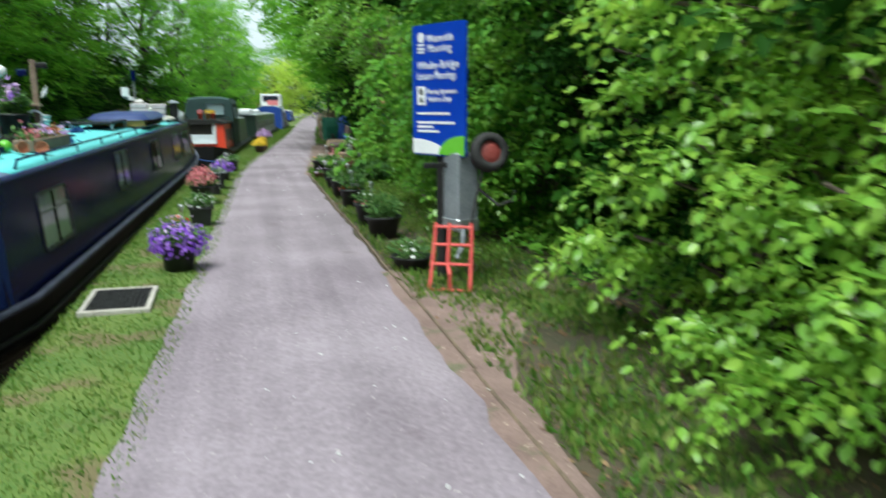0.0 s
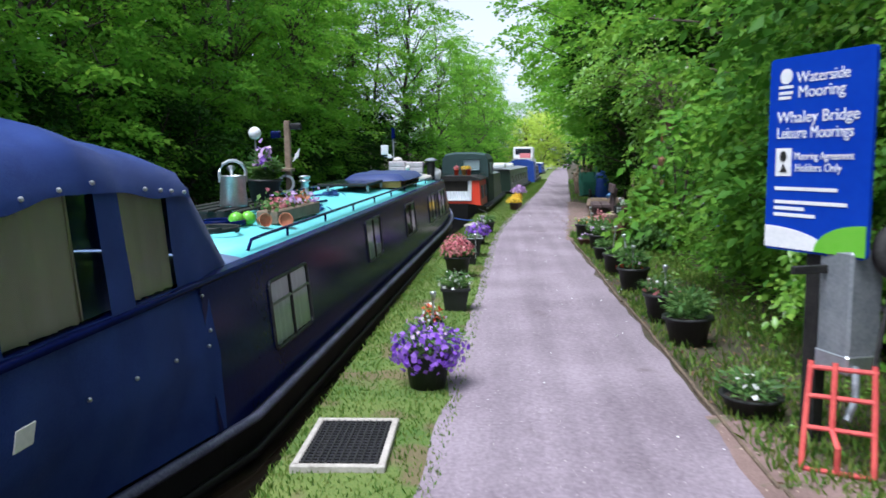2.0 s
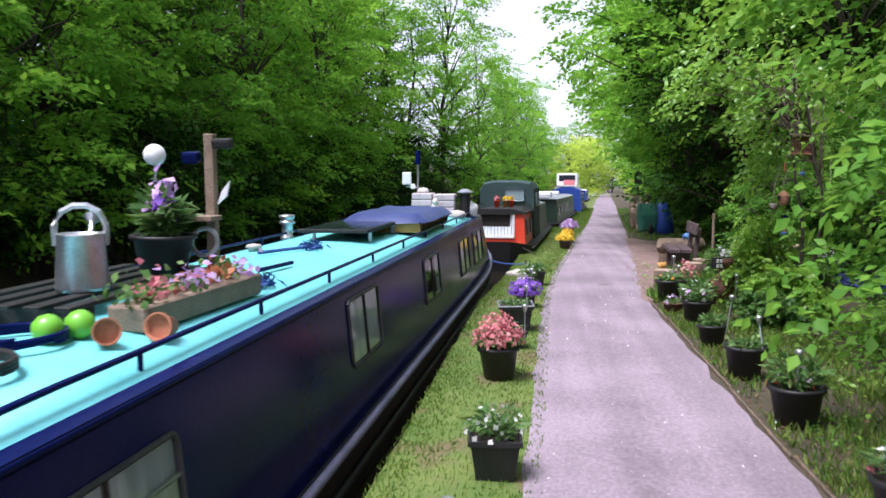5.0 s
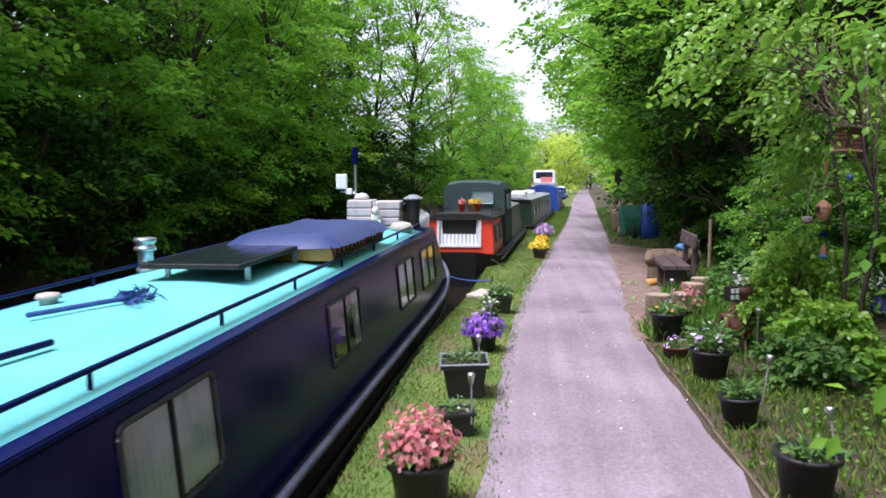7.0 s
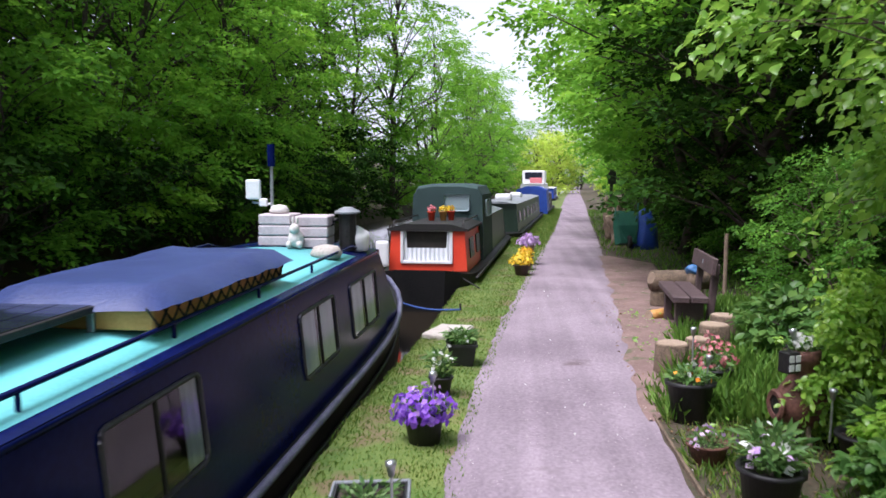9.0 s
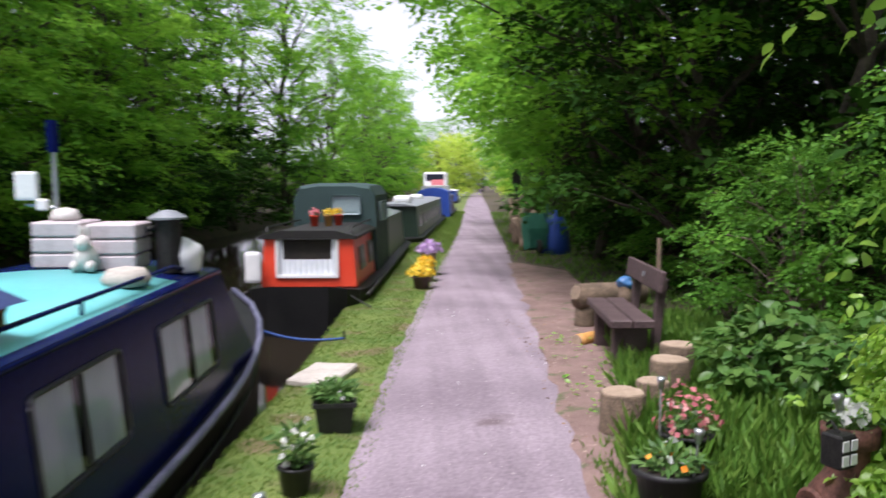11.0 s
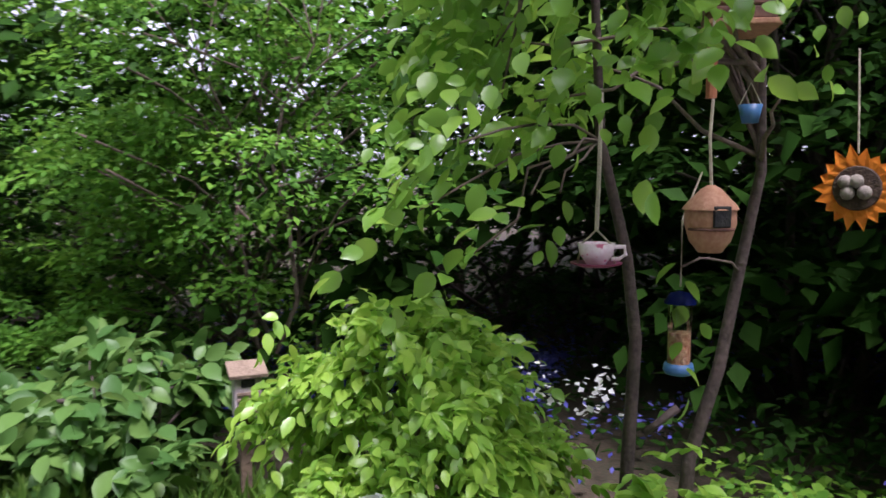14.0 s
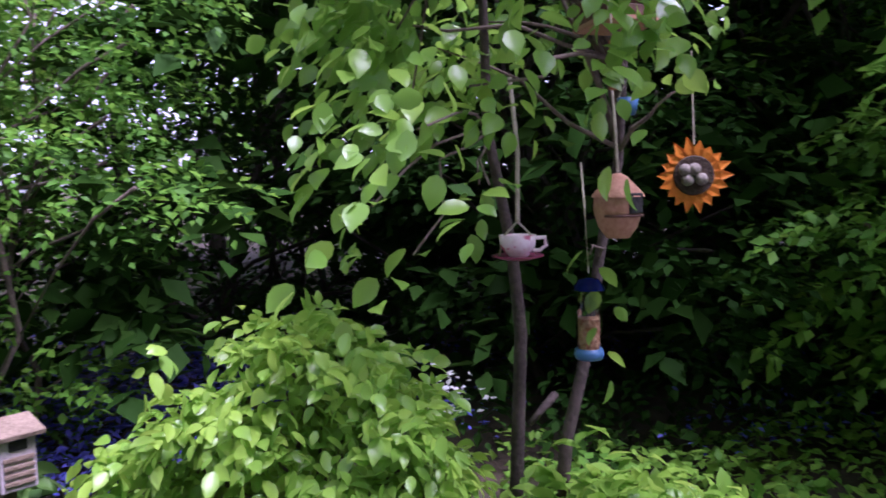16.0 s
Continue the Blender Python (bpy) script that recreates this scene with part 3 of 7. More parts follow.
def make_tree(name, label, seed, height, spread, base, clusters, per_cluster, leaf, material, trunk_r=0.14, per=9, length=0.55, bark=None, lean=(0, 0), fine=False, category="tree", cluster_r=0.9, stems=1, droop=0.3, squash=0.32):
    """Trunk and limbs as one mesh, crown as another; crown of flat leaf sprays round limb ends."""
    rng = np.random.default_rng(seed)
    t = thing(name, label, category)
    bm = bmesh.new()
    tops = []
    for s in range(stems):
        a = 2 * math.pi * s / stems + seed
        off = 0.0 if stems == 1 else 0.12
        foot = (off * math.cos(a), off * math.sin(a), -0.15)
        out = 0 if stems == 1 else spread * 0.35
        top = (lean[0] + out * math.cos(a), lean[1] + out * math.sin(a), height * rng.uniform(0.82, 0.95))
        tops.append(limb(bm, foot, top, trunk_r, trunk_r * 0.22, rng, sag=0.0, n=8, seg=8))
    C, O = [], []
    for k in range(clusters):
        pts = tops[k % stems]
        ang = k * 2.399 + rng.uniform(-0.4, 0.4)
        f = (k + 0.5) / clusters
        z = base + (height - base) * f
        prof = math.sin(math.pi * (0.18 + 0.78 * f)) ** 0.7
        rad = spread * prof * rng.uniform(0.55, 1.1)
        q = pts[min(len(pts) - 1, max(1, int((z - 0.25 * rad) / height * (len(pts) - 1))))]
        c = Vector((q.x + rad * math.cos(ang), q.y + rad * math.sin(ang), z))
        lp = limb(bm, q, c, trunk_r * 0.35 * (1 - 0.5 * f), 0.012, rng, sag=0.08, n=4, seg=3)
        n = int(per_cluster * rng.uniform(0.7, 1.3))
        g = unit(rng.normal(0, 1, (n, 3))) * rng.uniform(0.15, 1, (n, 1)) ** 0.5 * np.array([cluster_r, cluster_r, cluster_r * squash]) * rng.uniform(0.75, 1.3)
        pos = np.array(c) + g
        # some sprays along the limb
        for i in range(max(2, n // 6)):
            pos[i] = np.array(lp[1 + i % (len(lp) - 1)]) + rng.normal(0, 0.15, 3)
        out = pos - np.array([q.x, q.y, 0]) * [1, 1, 0]
        out[:, 2] = rng.normal(0.0, 0.25, n)
        C.append(pos)
        O.append(unit(out) + rng.normal(0, 0.45, (n, 3)) * [1, 1, 0.4])
    P, D, N, S = sprays(rng, np.concatenate(C), np.concatenate(O), per, length, leaf, droop)
    k = P[:, 2] > 0.03
    P, D, N, S = P[k], D[k], N[k], S[k]
    tk = smooth(part("trunk", bm, bark or M_BARK, t))
    if stems > 1:
        tk["kind"] = "stuff"
    cr = new("crown", leaves(name + "_crown", P, D, N, S, material, fine=fine))
    cr.parent = t
    return t


def plant_out(kinds, spots, group):
    """First use of a kind moves the model itself; later ones copy it."""
    used = set()
    for i, (x, y, k, s, rot) in enumerate(spots):
        src = kinds[k]
        m = pose(x, y, (0.1 if x > -13.5 else 0.9 if x > -15.5 else 1.6) if x < -8 else -0.02, 0, 0, rot) @ Matrix.Diagonal((s, s, s * (0.92 + 0.16 * ((i * 37) % 10) / 10), 1))
        if k not in used:
            used.add(k)
            src.matrix_basis = m
            src["group"] = group
        else:
            copy_model(src, m, group)


def copy_model(src, m, group):
    keep = src.matrix_basis.copy()
    src.matrix_basis = Matrix.Identity(4)
    c = copy_thing(src, m)
    c.matrix_basis = m
    src.matrix_basis = keep
    c["group"] = group
    return c


TALL = [
    make_tree("canal_tree", "tall broadleaf tree in fresh spring leaf", 3, 12.5, 2.9, 1.3, 50, 28, 0.17, M_LEAF_FAR, 0.16, 9, 0.6, cluster_r=0.95),
    make_tree("canal_tree", "slender dark woodland tree with bare lower trunk", 5, 13.5, 2.7, 2.4, 48, 28, 0.17, M_LEAF_FAR, 0.14, 9, 0.6, cluster_r=0.95),
    make_tree("canal_tree", "spreading multi-stemmed tree with layered pale leaves", 8, 10.5, 3.2, 0.8, 50, 28, 0.165, M_LEAF_FAR, 0.12, 9, 0.6, stems=3, cluster_r=0.95, squash=0.25),
]
SHRUB = [
    # this shrub's dark tone is shade put into the leaf colour
    make_tree("bank_shrub", "dense shrub hanging over the water, shade put into its leaf colour", 11, 3.0, 1.9, 0.25, 26, 27, 0.145, M_LEAF_SHADED, 0.05, 9, 0.5, stems=3, category="shrub", cluster_r=0.5),
    make_tree("bank_shrub", "rounded leafy shrub on the far bank", 13, 4.2, 1.8, 0.5, 28, 27, 0.145, M_LEAF_FAR, 0.05, 9, 0.5, stems=3, category="shrub", cluster_r=0.5),
]
R = random.Random(5)
spots = []
for i in range(15):
    y = 4 + i * 3.3
    spots.append((-11.6 + edge(BANK, y) * 0.0 + max(0, (y - 22) * 0.075) + R.uniform(-0.7, 0.5), y + R.uniform(-0.8, 0.8), i % 3, R.uniform(0.85, 1.1), R.uniform(0, 360)))
for i in range(9):
    y = 52 + i * 8
    spots.append((-9.6 + (y - 22) * 0.078 + R.uniform(-0.8, 0.6), y, (i * 2) % 3, R.uniform(0.9, 1.15), R.uniform(0, 360)))
for i in range(6):
    y = 4 + i * 9
    spots.append((-16.5 + max(0, (y - 22) * 0.075) + R.uniform(-1, 1), y + R.uniform(-1, 1), (i + 1) % 3, R.uniform(1.0, 1.25), R.uniform(0, 360)))
# towpath side
RIGHT_TREES = [(6.6, 6.5), (6.4, 12.4), (5.4, 16.0), (2.85, 31.9), (3.3, 37), (3.9, 42), (4.5, 48), (5.2, 55), (6.3, 64), (7.6, 75), (9.6, 90), (12, 108), (14.5, 125), (9.0, 17.2), (8.6, 11), (13, 16), (7.0, 35), (19, 17), (8.0, 13.8), (8.6, 33.5)]
for i, (x, y) in enumerate(RIGHT_TREES):
    spots.append((x, y, (1 if 28 < y < 60 and x < 6 or y == 33.5 else (i + 2) % 3), 1.7 if y == 33.5 else R.uniform(0.85, 1.05), R.uniform(0, 360)))
for x, y, k in ((-6, 150, 0), (0, 158, 2), (6, 165, 0), (24, 150, 2), (30, 140, 0), (-12, 142, 2), (14, 190, 0), (20, 185, 2)):
    spots.append((x, y, k, 1.15, x * 40))
plant_out(TALL, spots, "canal side trees")
# Backing trees; the shade in the gaps is in their leaf colour.
BACK = [make_tree("background_tree", "tall tree deep in the wood beyond the canal, shade put into its leaves", 71, 12.0, 3.4, 0.6, 46, 18, 0.36, M_LEAF_GAPSHADE, 0.16, 7, 0.9, stems=2, cluster_r=1.35, squash=0.5)]
plant_out(BACK, [(-17.2 - 2.2 * (i % 2) + max(0, (y - 22) * 0.06), y, 0, 1.0 + 0.25 * ((i * 7) % 4) / 3, i * 77) for i, y in enumerate(range(3, 62, 4))] + [(9.5, 37.5, 0, 0.9, 30), (8.5, 29.5, 0, 0.75, 130), (11.5, 12.5, 0, 0.9, 50), (11.0, 8.0, 0, 0.9, 210), (13.6, 20.6, 0, 0.75, 300)], "background trees")
# These trees look sunlit by leaf colour alone.
GOLD = [make_tree("sunlit_tree", "tree at the end of the path, sunlight put into its yellow-green colour", 73, 9.0, 3.0, 0.4, 40, 20, 0.32, M_LEAF_SUNTINT, 0.14, 7, 0.8, stems=2, cluster_r=1.2, squash=0.5)]
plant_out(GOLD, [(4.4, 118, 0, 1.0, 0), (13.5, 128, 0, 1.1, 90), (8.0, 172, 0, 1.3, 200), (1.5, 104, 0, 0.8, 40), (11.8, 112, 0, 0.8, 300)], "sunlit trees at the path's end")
# Crowns coloured dark to paint the shade under the canopy.
DARK = [make_tree("shade_tree", "woodland tree with heavy shade put into its leaf colour", 17, 9.0, 2.9, 1.0, 46, 30, 0.17, M_LEAF_SHADED, 0.13, 9, 0.6, stems=2, cluster_r=0.95)]
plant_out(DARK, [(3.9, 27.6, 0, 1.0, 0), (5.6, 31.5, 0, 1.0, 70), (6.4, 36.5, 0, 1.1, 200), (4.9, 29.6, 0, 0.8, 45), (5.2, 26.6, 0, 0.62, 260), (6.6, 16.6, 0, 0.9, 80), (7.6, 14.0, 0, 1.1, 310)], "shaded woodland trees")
# Hazel again, with its shaded look put into the leaf colour.
GLOOM = [make_tree("shaded_hazel", "hazel bush with woodland shade put into its leaf colour", 91, 4.6, 1.6, 0.2, 40, 34, 0.085, M_LEAF_SHADED, 0.04, 9, 0.4, stems=4, category="bush", cluster_r=0.5, droop=0.4)]
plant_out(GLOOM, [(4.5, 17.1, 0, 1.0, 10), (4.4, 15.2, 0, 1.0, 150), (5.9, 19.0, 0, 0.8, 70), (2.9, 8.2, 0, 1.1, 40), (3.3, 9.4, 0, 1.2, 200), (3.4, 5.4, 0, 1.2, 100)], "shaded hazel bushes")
OVER = [make_tree("overhanging_tree", "dark-trunked tree with a high spreading canopy", 23, 9.5, 2.9, 4.5, 44, 30, 0.16, M_LEAF_FAR, 0.13, 9, 0.6, lean=(-0.7, 0.0), cluster_r=0.9)]
OVER[0].matrix_basis = pose(4.3, 24.8, 0.0, 0, 0, 40)
spots = []
for i in range(17):
    y = 5 + i * 2.3
    spots.append((-10.6 + max(0, (y - 22) * 0.075) + R.uniform(-0.3, 0.5), y, i % 2, R.uniform(0.8, 1.15), R.uniform(0, 360)))
for i in range(7):
    y = 46 + i * 9
    spots.append((-10.2 + (y - 22) * 0.075 + R.uniform(-0.3, 0.5), y, i % 2, R.uniform(0.9, 1.4), R.uniform(0, 360)))
for i in range(10):
    y = 3.5 + i * 3.3
    spots.append((5.4 + R.uniform(-0.4, 0.9), y + R.uniform(-0.4, 0.4), 0, R.uniform(1.0, 1.35) * (0.65 if y > 22 else 1.0), R.uniform(0, 360)))
for i in range(7):
    y = 3 + i * 4.2
    spots.append((10.0 + R.uniform(-0.8, 0.9), y if y < 18 else y + 9, 0, R.uniform(1.1, 1.5), R.uniform(0, 360)))
for x, y in ((-9, 128), (-4, 136), (1, 150), (18, 150), (12, 172), (24, 140)):
    spots.append((x, y, 1, 2.3, x * 31))
plant_out(SHRUB, spots, "woodland shrubs")

LEAN = [make_tree("leaning_tree", "tree leaning out over the towpath in fresh leaf", 19, 11.0, 3.3, 2.9, 54, 30, 0.17, M_LEAF_FAR, 0.12, 9, 0.6, lean=(-1.1, 0.0), cluster_r=0.95)]
plant_out(LEAN, [(3.5, 29.3, 0, 1.0, 8), (3.9, 37.0, 0, 1.0, -10), (4.9, 47.0, 0, 1.05, 12)], "trees leaning over the path")
NEARB = [make_tree("hazel_bush", "hazel bush with large bright leaves reaching to the path", 41, 3.3, 0.95, 0.2, 44, 34, 0.072, M_LEAF_NEAR, 0.03, 8, 0.34, stems=4, category="bush", cluster_r=0.34, bark=M_BARK_PALE, fine=True, droop=0.5)]
plant_out(NEARB, [(1.50, 5.55, 0, 0.85, 0), (1.75, 6.7, 0, 0.95, 70), (2.05, 10.9, 0, 1.0, 120)], "hazel bushes by the path")

HEDGE = [
    make_tree("hedge_bush", "dense hazel hedge bush with bright green leaves", 31, 3.0, 1.25, 0.15, 30, 36, 0.088, M_LEAF, 0.035, 10, 0.36, stems=4, category="bush", cluster_r=0.42, bark=M_BARK_PALE),
    make_tree("hedge_bush", "tall drooping hazel bush in fresh leaf", 34, 4.4, 1.5, 0.4, 34, 36, 0.095, M_LEAF, 0.045, 10, 0.42, stems=4, category="bush", cluster_r=0.48, bark=M_BARK_PALE, droop=0.55),
]
spots = [(2.7, 4.2, 1, 0.9, 0), (2.7, 6.4, 1, 0.8, 60), (2.7, 10.3, 1, 0.9, 120), (2.25, 11.9, 0, 0.95, 200), (2.5, 13.6, 1, 0.95, 20), (2.45, 15.1, 0, 0.9, 95),
         (3.8, 21.1, 0, 0.75, 10), (2.95, 23.1, 0, 0.66, 140), (3.3, 24.9, 0, 0.66, 250), (4.6, 22.6, 0, 0.62, 80), (3.9, 28.0, 0, 0.9, 33), (4.2, 34, 0, 1.0, 80), (4.6, 40, 1, 1.0, 10), (5.3, 47, 0, 1.2, 70), (6.5, 58, 1, 1.3, 50), (4.3, 1.8, 1, 1.1, 77),
         (3.2, 11.3, 1, 1.5, 210), (3.3, 13.0, 1, 1.5, 300), (2.75, 14.5, 1, 1.3, 170)]
plant_out(HEDGE, spots, "hedge along the towpath")

# ---- moored narrowboats ----


def stern(v):
    """How far the counter draws in towards the stern."""
    return 0.43 * min(1.6, max(0.0, (-0.9 - v) / 1.9))


def loft_hull(name, parent, material, half, v0, v1, bow, top, bottom, centre, sheer=0.25, blunt=0.6):
    """A hull with a rounded bow: plan outline swept from its top to below the water."""
    st = []
    n = 26
    for i in range(n + 1):
        f = i / n
        v = v0 + (v1 - v0) * f
        w = half
        if v > v1 - bow:
            q = (v - (v1 - bow)) / bow
            w = half * math.sqrt(max(0.0008, 1 - q ** 2.2)) if q < 1 else 0.02
        w = max(0.25, w - stern(v))
        rise = sheer * max(0, (v - (v1 - bow * 1.3)) / (bow * 1.3)) ** 2
        st.append([(centre + w, v, top + rise), (centre + w * 0.985, v, (top + bottom) / 2), (centre + w * 0.93, v, bottom), (centre - w * 0.93, v, bottom), (centre - w * 0.985, v, (top + bottom) / 2), (centre - w, v, top + rise)])
    return part(name, sweep(True, st), material, parent)


def strake(parent, material, half, v0, v1, bow, z, centre, sheer, size=0.05, name="rubbing_strake"):
    bm = bmesh.new()
    for s in (1, -1):
        pts = []
        for i in range(40):
            v = v0 + (v1 - v0) * i / 39
            w = half
            if v > v1 - bow:
                q = (v - (v1 - bow)) / bow
                w = half * math.sqrt(max(0.0008, 1 - q ** 2.2))
            w = max(0.25, w - stern(v)) if sheer else w
            rise = sheer * max(0, (v - (v1 - bow * 1.3)) / (bow * 1.3)) ** 2
            pts.append((centre + s * w, v, z + rise))
        tube(pts, size, 6, bm)
    return smooth(part(name, bm, material, parent))


def cabin_window(parent, v0, v1, z0, z1, u, slope, curtains, split=True, deep=0.10):
    """A framed cabin window: frame bars, glass and curtains behind it, on the side at u (+x outward)."""
    def at(v, z, d=0.0):
        return (u - slope * z + d, v, z)
    fr = bmesh.new()
    r = 0.045
    rim = []
    for cx, cz, a0 in ((v1 - r, z1 - r, 0), (v0 + r, z1 - r, 90), (v0 + r, z0 + r, 180), (v1 - r, z0 + r, 270)):
        for k in range(4):
            a = radians(a0 + 30 * k)
            rim.append((cx + r * math.cos(a), cz + r * math.sin(a)))
    rim.append(rim[0])
    tube([at(v, z, 0.004) for v, z in rim], 0.014, 6, fr)
    w = part("window", fr, M_WINFRAME, parent)
    if split:
        bar = bmesh.new()
        vm = (v0 + v1) / 2
        tube([at(vm, z0 + 0.01, 0.004), at(vm, z1 - 0.01, 0.004)], 0.011, 6, bar)
        part("glazing_bar", bar, M_IRON, w)
    if len(curtains) == 1 and curtains[0][0] < 0.1:
        bar = bmesh.new()
        zm = z0 + (z1 - z0) * 0.66
        tube([at(v0 + 0.01, zm, 0.004), at(v1 - 0.01, zm, 0.004)], 0.011, 6, bar)
        part("glazing_bar", bar, M_ALU, w)
    bm = bmesh.new()
    bm.faces.new([bm.verts.new(at(v, z, 0.002)) for v, z in rim[:-1]])
    p = part("pane", bm, M_GLASS, w)
    p.visible_shadow = False
    # Added dark sheet behind the glass; its colour paints the unlit cabin.
    bm = bmesh.new()
    bm.faces.new([bm.verts.new(at(v, z, -deep - 0.012)) for v, z in ((v0, z0), (v1, z0), (v1, z1), (v0, z1))])
    part("window_dark_sheet", bm, M_UNLIT, w)
    for a, b in curtains:
        bm = bmesh.new()
        cols = []
        for i in range(25):
            v = v0 + (v1 - v0) * (a + (b - a) * i / 24)
            d = -0.014 + 0.009 * math.sin(i * 1.9)
            cols.append([bm.verts.new(at(v, z, d)) for z in (z0 + 0.01, z1 - 0.01)])
        for c, e in zip(cols, cols[1:]):
            bm.faces.new((c[0], e[0], e[1], c[1]))
        part("curtain", bm, M_LACE, w)
    return w


def wall_with_holes(parent, name, material, v0, v1, z0, z1, u, slope, holes, thick=0.05):
    """A leaning cabin side with window openings that go through it."""
    vs = sorted({v0, v1, *[h[0] for h in holes], *[h[1] for h in holes]})
    zs = sorted({z0, z1, *[h[2] for h in holes], *[h[3] for h in holes]})
    bm = bmesh.new()
    grid = {}

    def vert(v, z, d):
        k = (round(v, 4), round(z, 4), d)
        if k not in grid:
            grid[k] = bm.verts.new((u - slope * z - d, v, z))
        return grid[k]

    for a, b in zip(vs, vs[1:]):
        for c, d in zip(zs, zs[1:]):
            if any(h[0] - 1e-6 <= a and b <= h[1] + 1e-6 and h[2] - 1e-6 <= c and d <= h[3] + 1e-6 for h in holes):
                continue
            for t in (0.0, thick):
                q = [vert(a, c, t), vert(b, c, t), vert(b, d, t), vert(a, d, t)]
                bm.faces.new(q if t == 0 else q[::-1])
    for h in holes:
        for (a, c), (b, d) in (((h[0], h[2]), (h[1], h[2])), ((h[1], h[2]), (h[1], h[3])), ((h[1], h[3]), (h[0], h[3])), ((h[0], h[3]), (h[0], h[2]))):
            ps = [p for p in ((a, c), (b, d))]
            try:
                bm.faces.new([vert(*ps[0], 0.0), vert(*ps[1], 0.0), vert(*ps[1], thick), vert(*ps[0], thick)])
            except ValueError:
                pass
    return part(name, bm, material, parent)


# navy boat: x outward from the cabin side, y along the boat, z up
B1 = pose(-2.85, 10.5, 0.0, 1.2, 0, -2.06)
boat = thing("narrowboat", "long navy narrowboat with turquoise roof moored at the verge", "narrowboat", B1)
HALF = 0.93
CEN = -0.90
loft_hull("hull", boat, M_BLACK, 1.02, -6.6, 13.6, 3.2, -0.10, -0.9, CEN, 0.35)
strake(boat, M_STRAKE, 1.03, -5.8, 13.6, 3.2, -0.085, CEN, 0.35, 0.032)
strake(boat, M_BLACK, 1.03, -5.8, 13.4, 3.2, -0.30, CEN, 0.35, 0.03)
SL = 0.09
wins = [(-0.15, 0.76, 0.15, 0.635), (3.08, 3.88, 0.28, 0.735), (5.76, 6.63, 0.25, 0.70), (8.24, 9.12, 0.20, 0.665), (9.66, 10.69, 0.18, 0.655)]
wall_with_holes(boat, "cabin_side", M_NAVY, -1.22, 11.0, -0.10, 0.835, 0.045, SL, wins)
# far side mirrored about the boat's centre
far = wall_with_holes(boat, "cabin_side", M_NAVY, -1.22, 11.0, -0.10, 0.835, 0.045, SL, [])
far.matrix_basis = Matrix.Translation((2 * CEN, 0, 0)) @ Matrix.Diagonal((-1, 1, 1, 1))
curts = [[(0.0, 1.0)], [(0.02, 0.48), (0.52, 0.98)], [(0.80, 0.98)], [(0.02, 0.42), (0.5, 0.95)], [(0.02, 0.42), (0.52, 0.9)]]
for w, c in zip(wins, curts):
    cabin_window(boat, w[0], w[1], w[2], w[3], 0.045, SL, c)
# roof: navy edge strip, pale band, turquoise middle, all one cambered skin in three parts


def roof_strip(name, material, a, b, v0, v1, lift=0.0, parent=boat):
    bm = bmesh.new()
    rows = []
    n = 8
    for v in np.linspace(v0, v1, 9):
        row = []
        for k in range(n + 1):
            u = a + (b - a) * k / n
            row.append(bm.verts.new((u, v, 0.825 + lift + 0.10 * (1 - ((u - CEN) / 0.87) ** 2))))
        rows.append(row)
    for p, q in zip(rows, rows[1:]):
        for k in range(n):
            bm.faces.new((p[k], p[k + 1], q[k + 1], q[k]))
    ret = bmesh.ops.extrude_face_region(bm, geom=bm.faces[:])
    bmesh.ops.translate(bm, vec=(0, 0, -0.03), verts=[g for g in ret["geom"] if isinstance(g, bmesh.types.BMVert)])
    bmesh.ops.recalc_face_normals(bm, faces=bm.faces)
    return smooth(part(name, bm, material, parent))


roof_strip("roof", M_TURQ, CEN - 0.80, CEN + 0.80, -0.35, 10.3)
roof_strip("roof_edge", M_NAVY, CEN + 0.80, CEN + 0.875, -3.2, 11.0, 0.004)
roof_strip("roof_edge", M_NAVY, CEN - 0.875, CEN - 0.80, -3.2, 11.0, 0.004)
roof_strip("roof_end", M_ROOFBLUE, CEN - 0.80, CEN + 0.80, -3.2, -0.35, -0.002)
roof_strip("roof_front", M_NAVY, CEN - 0.80, CEN + 0.80, 10.3, 11.0, -0.002)
# raking front bulkhead and fore deck
bm = bmesh.new()
vs = [bm.verts.new(p) for p in ((CEN + 0.86, 11.0, 0.835), (CEN - 0.86, 11.0, 0.835), (CEN - 0.93, 11.75, 0.02), (CEN + 0.93, 11.75, 0.02), (CEN + 0.86, 10.9, 0.80), (CEN - 0.86, 10.9, 0.80), (CEN - 0.93, 11.0, -0.1), (CEN + 0.93, 11.0, -0.1))]
for q in ((0, 1, 2, 3), (0, 4, 5, 1), (1, 5, 6, 2), (0, 3, 7, 4), (2, 6, 7, 3)):
    bm.faces.new([vs[k] for k in q])
bmesh.ops.recalc_face_normals(bm, faces=bm.faces)
part("front_bulkhead", bm, M_NAVY, boat)
for s in (1, -1):
    bm = bmesh.new()
    u = CEN + s * 0.735
    zr = 0.825 + 0.10 * (1 - (0.735 / 0.87) ** 2)
    tube([(u, -0.1, zr), (u, -0.02, zr + 0.07), *[(u, v, zr + 0.075) for v in np.linspace(0.3, 10.4, 12)], (u, 10.7, zr + 0.01)], 0.013, 6, bm)
    rail = smooth(part("handrail", bm, M_NAVY, boat))
    for v in np.arange(0.8, 10.2, 1.18):
        part("rail_post", tube([(u, v, zr - 0.01), (u, v, zr + 0.075)], 0.011, 6), M_NAVY, rail)

# stern hood: navy canvas over hoops
hood_sec = []


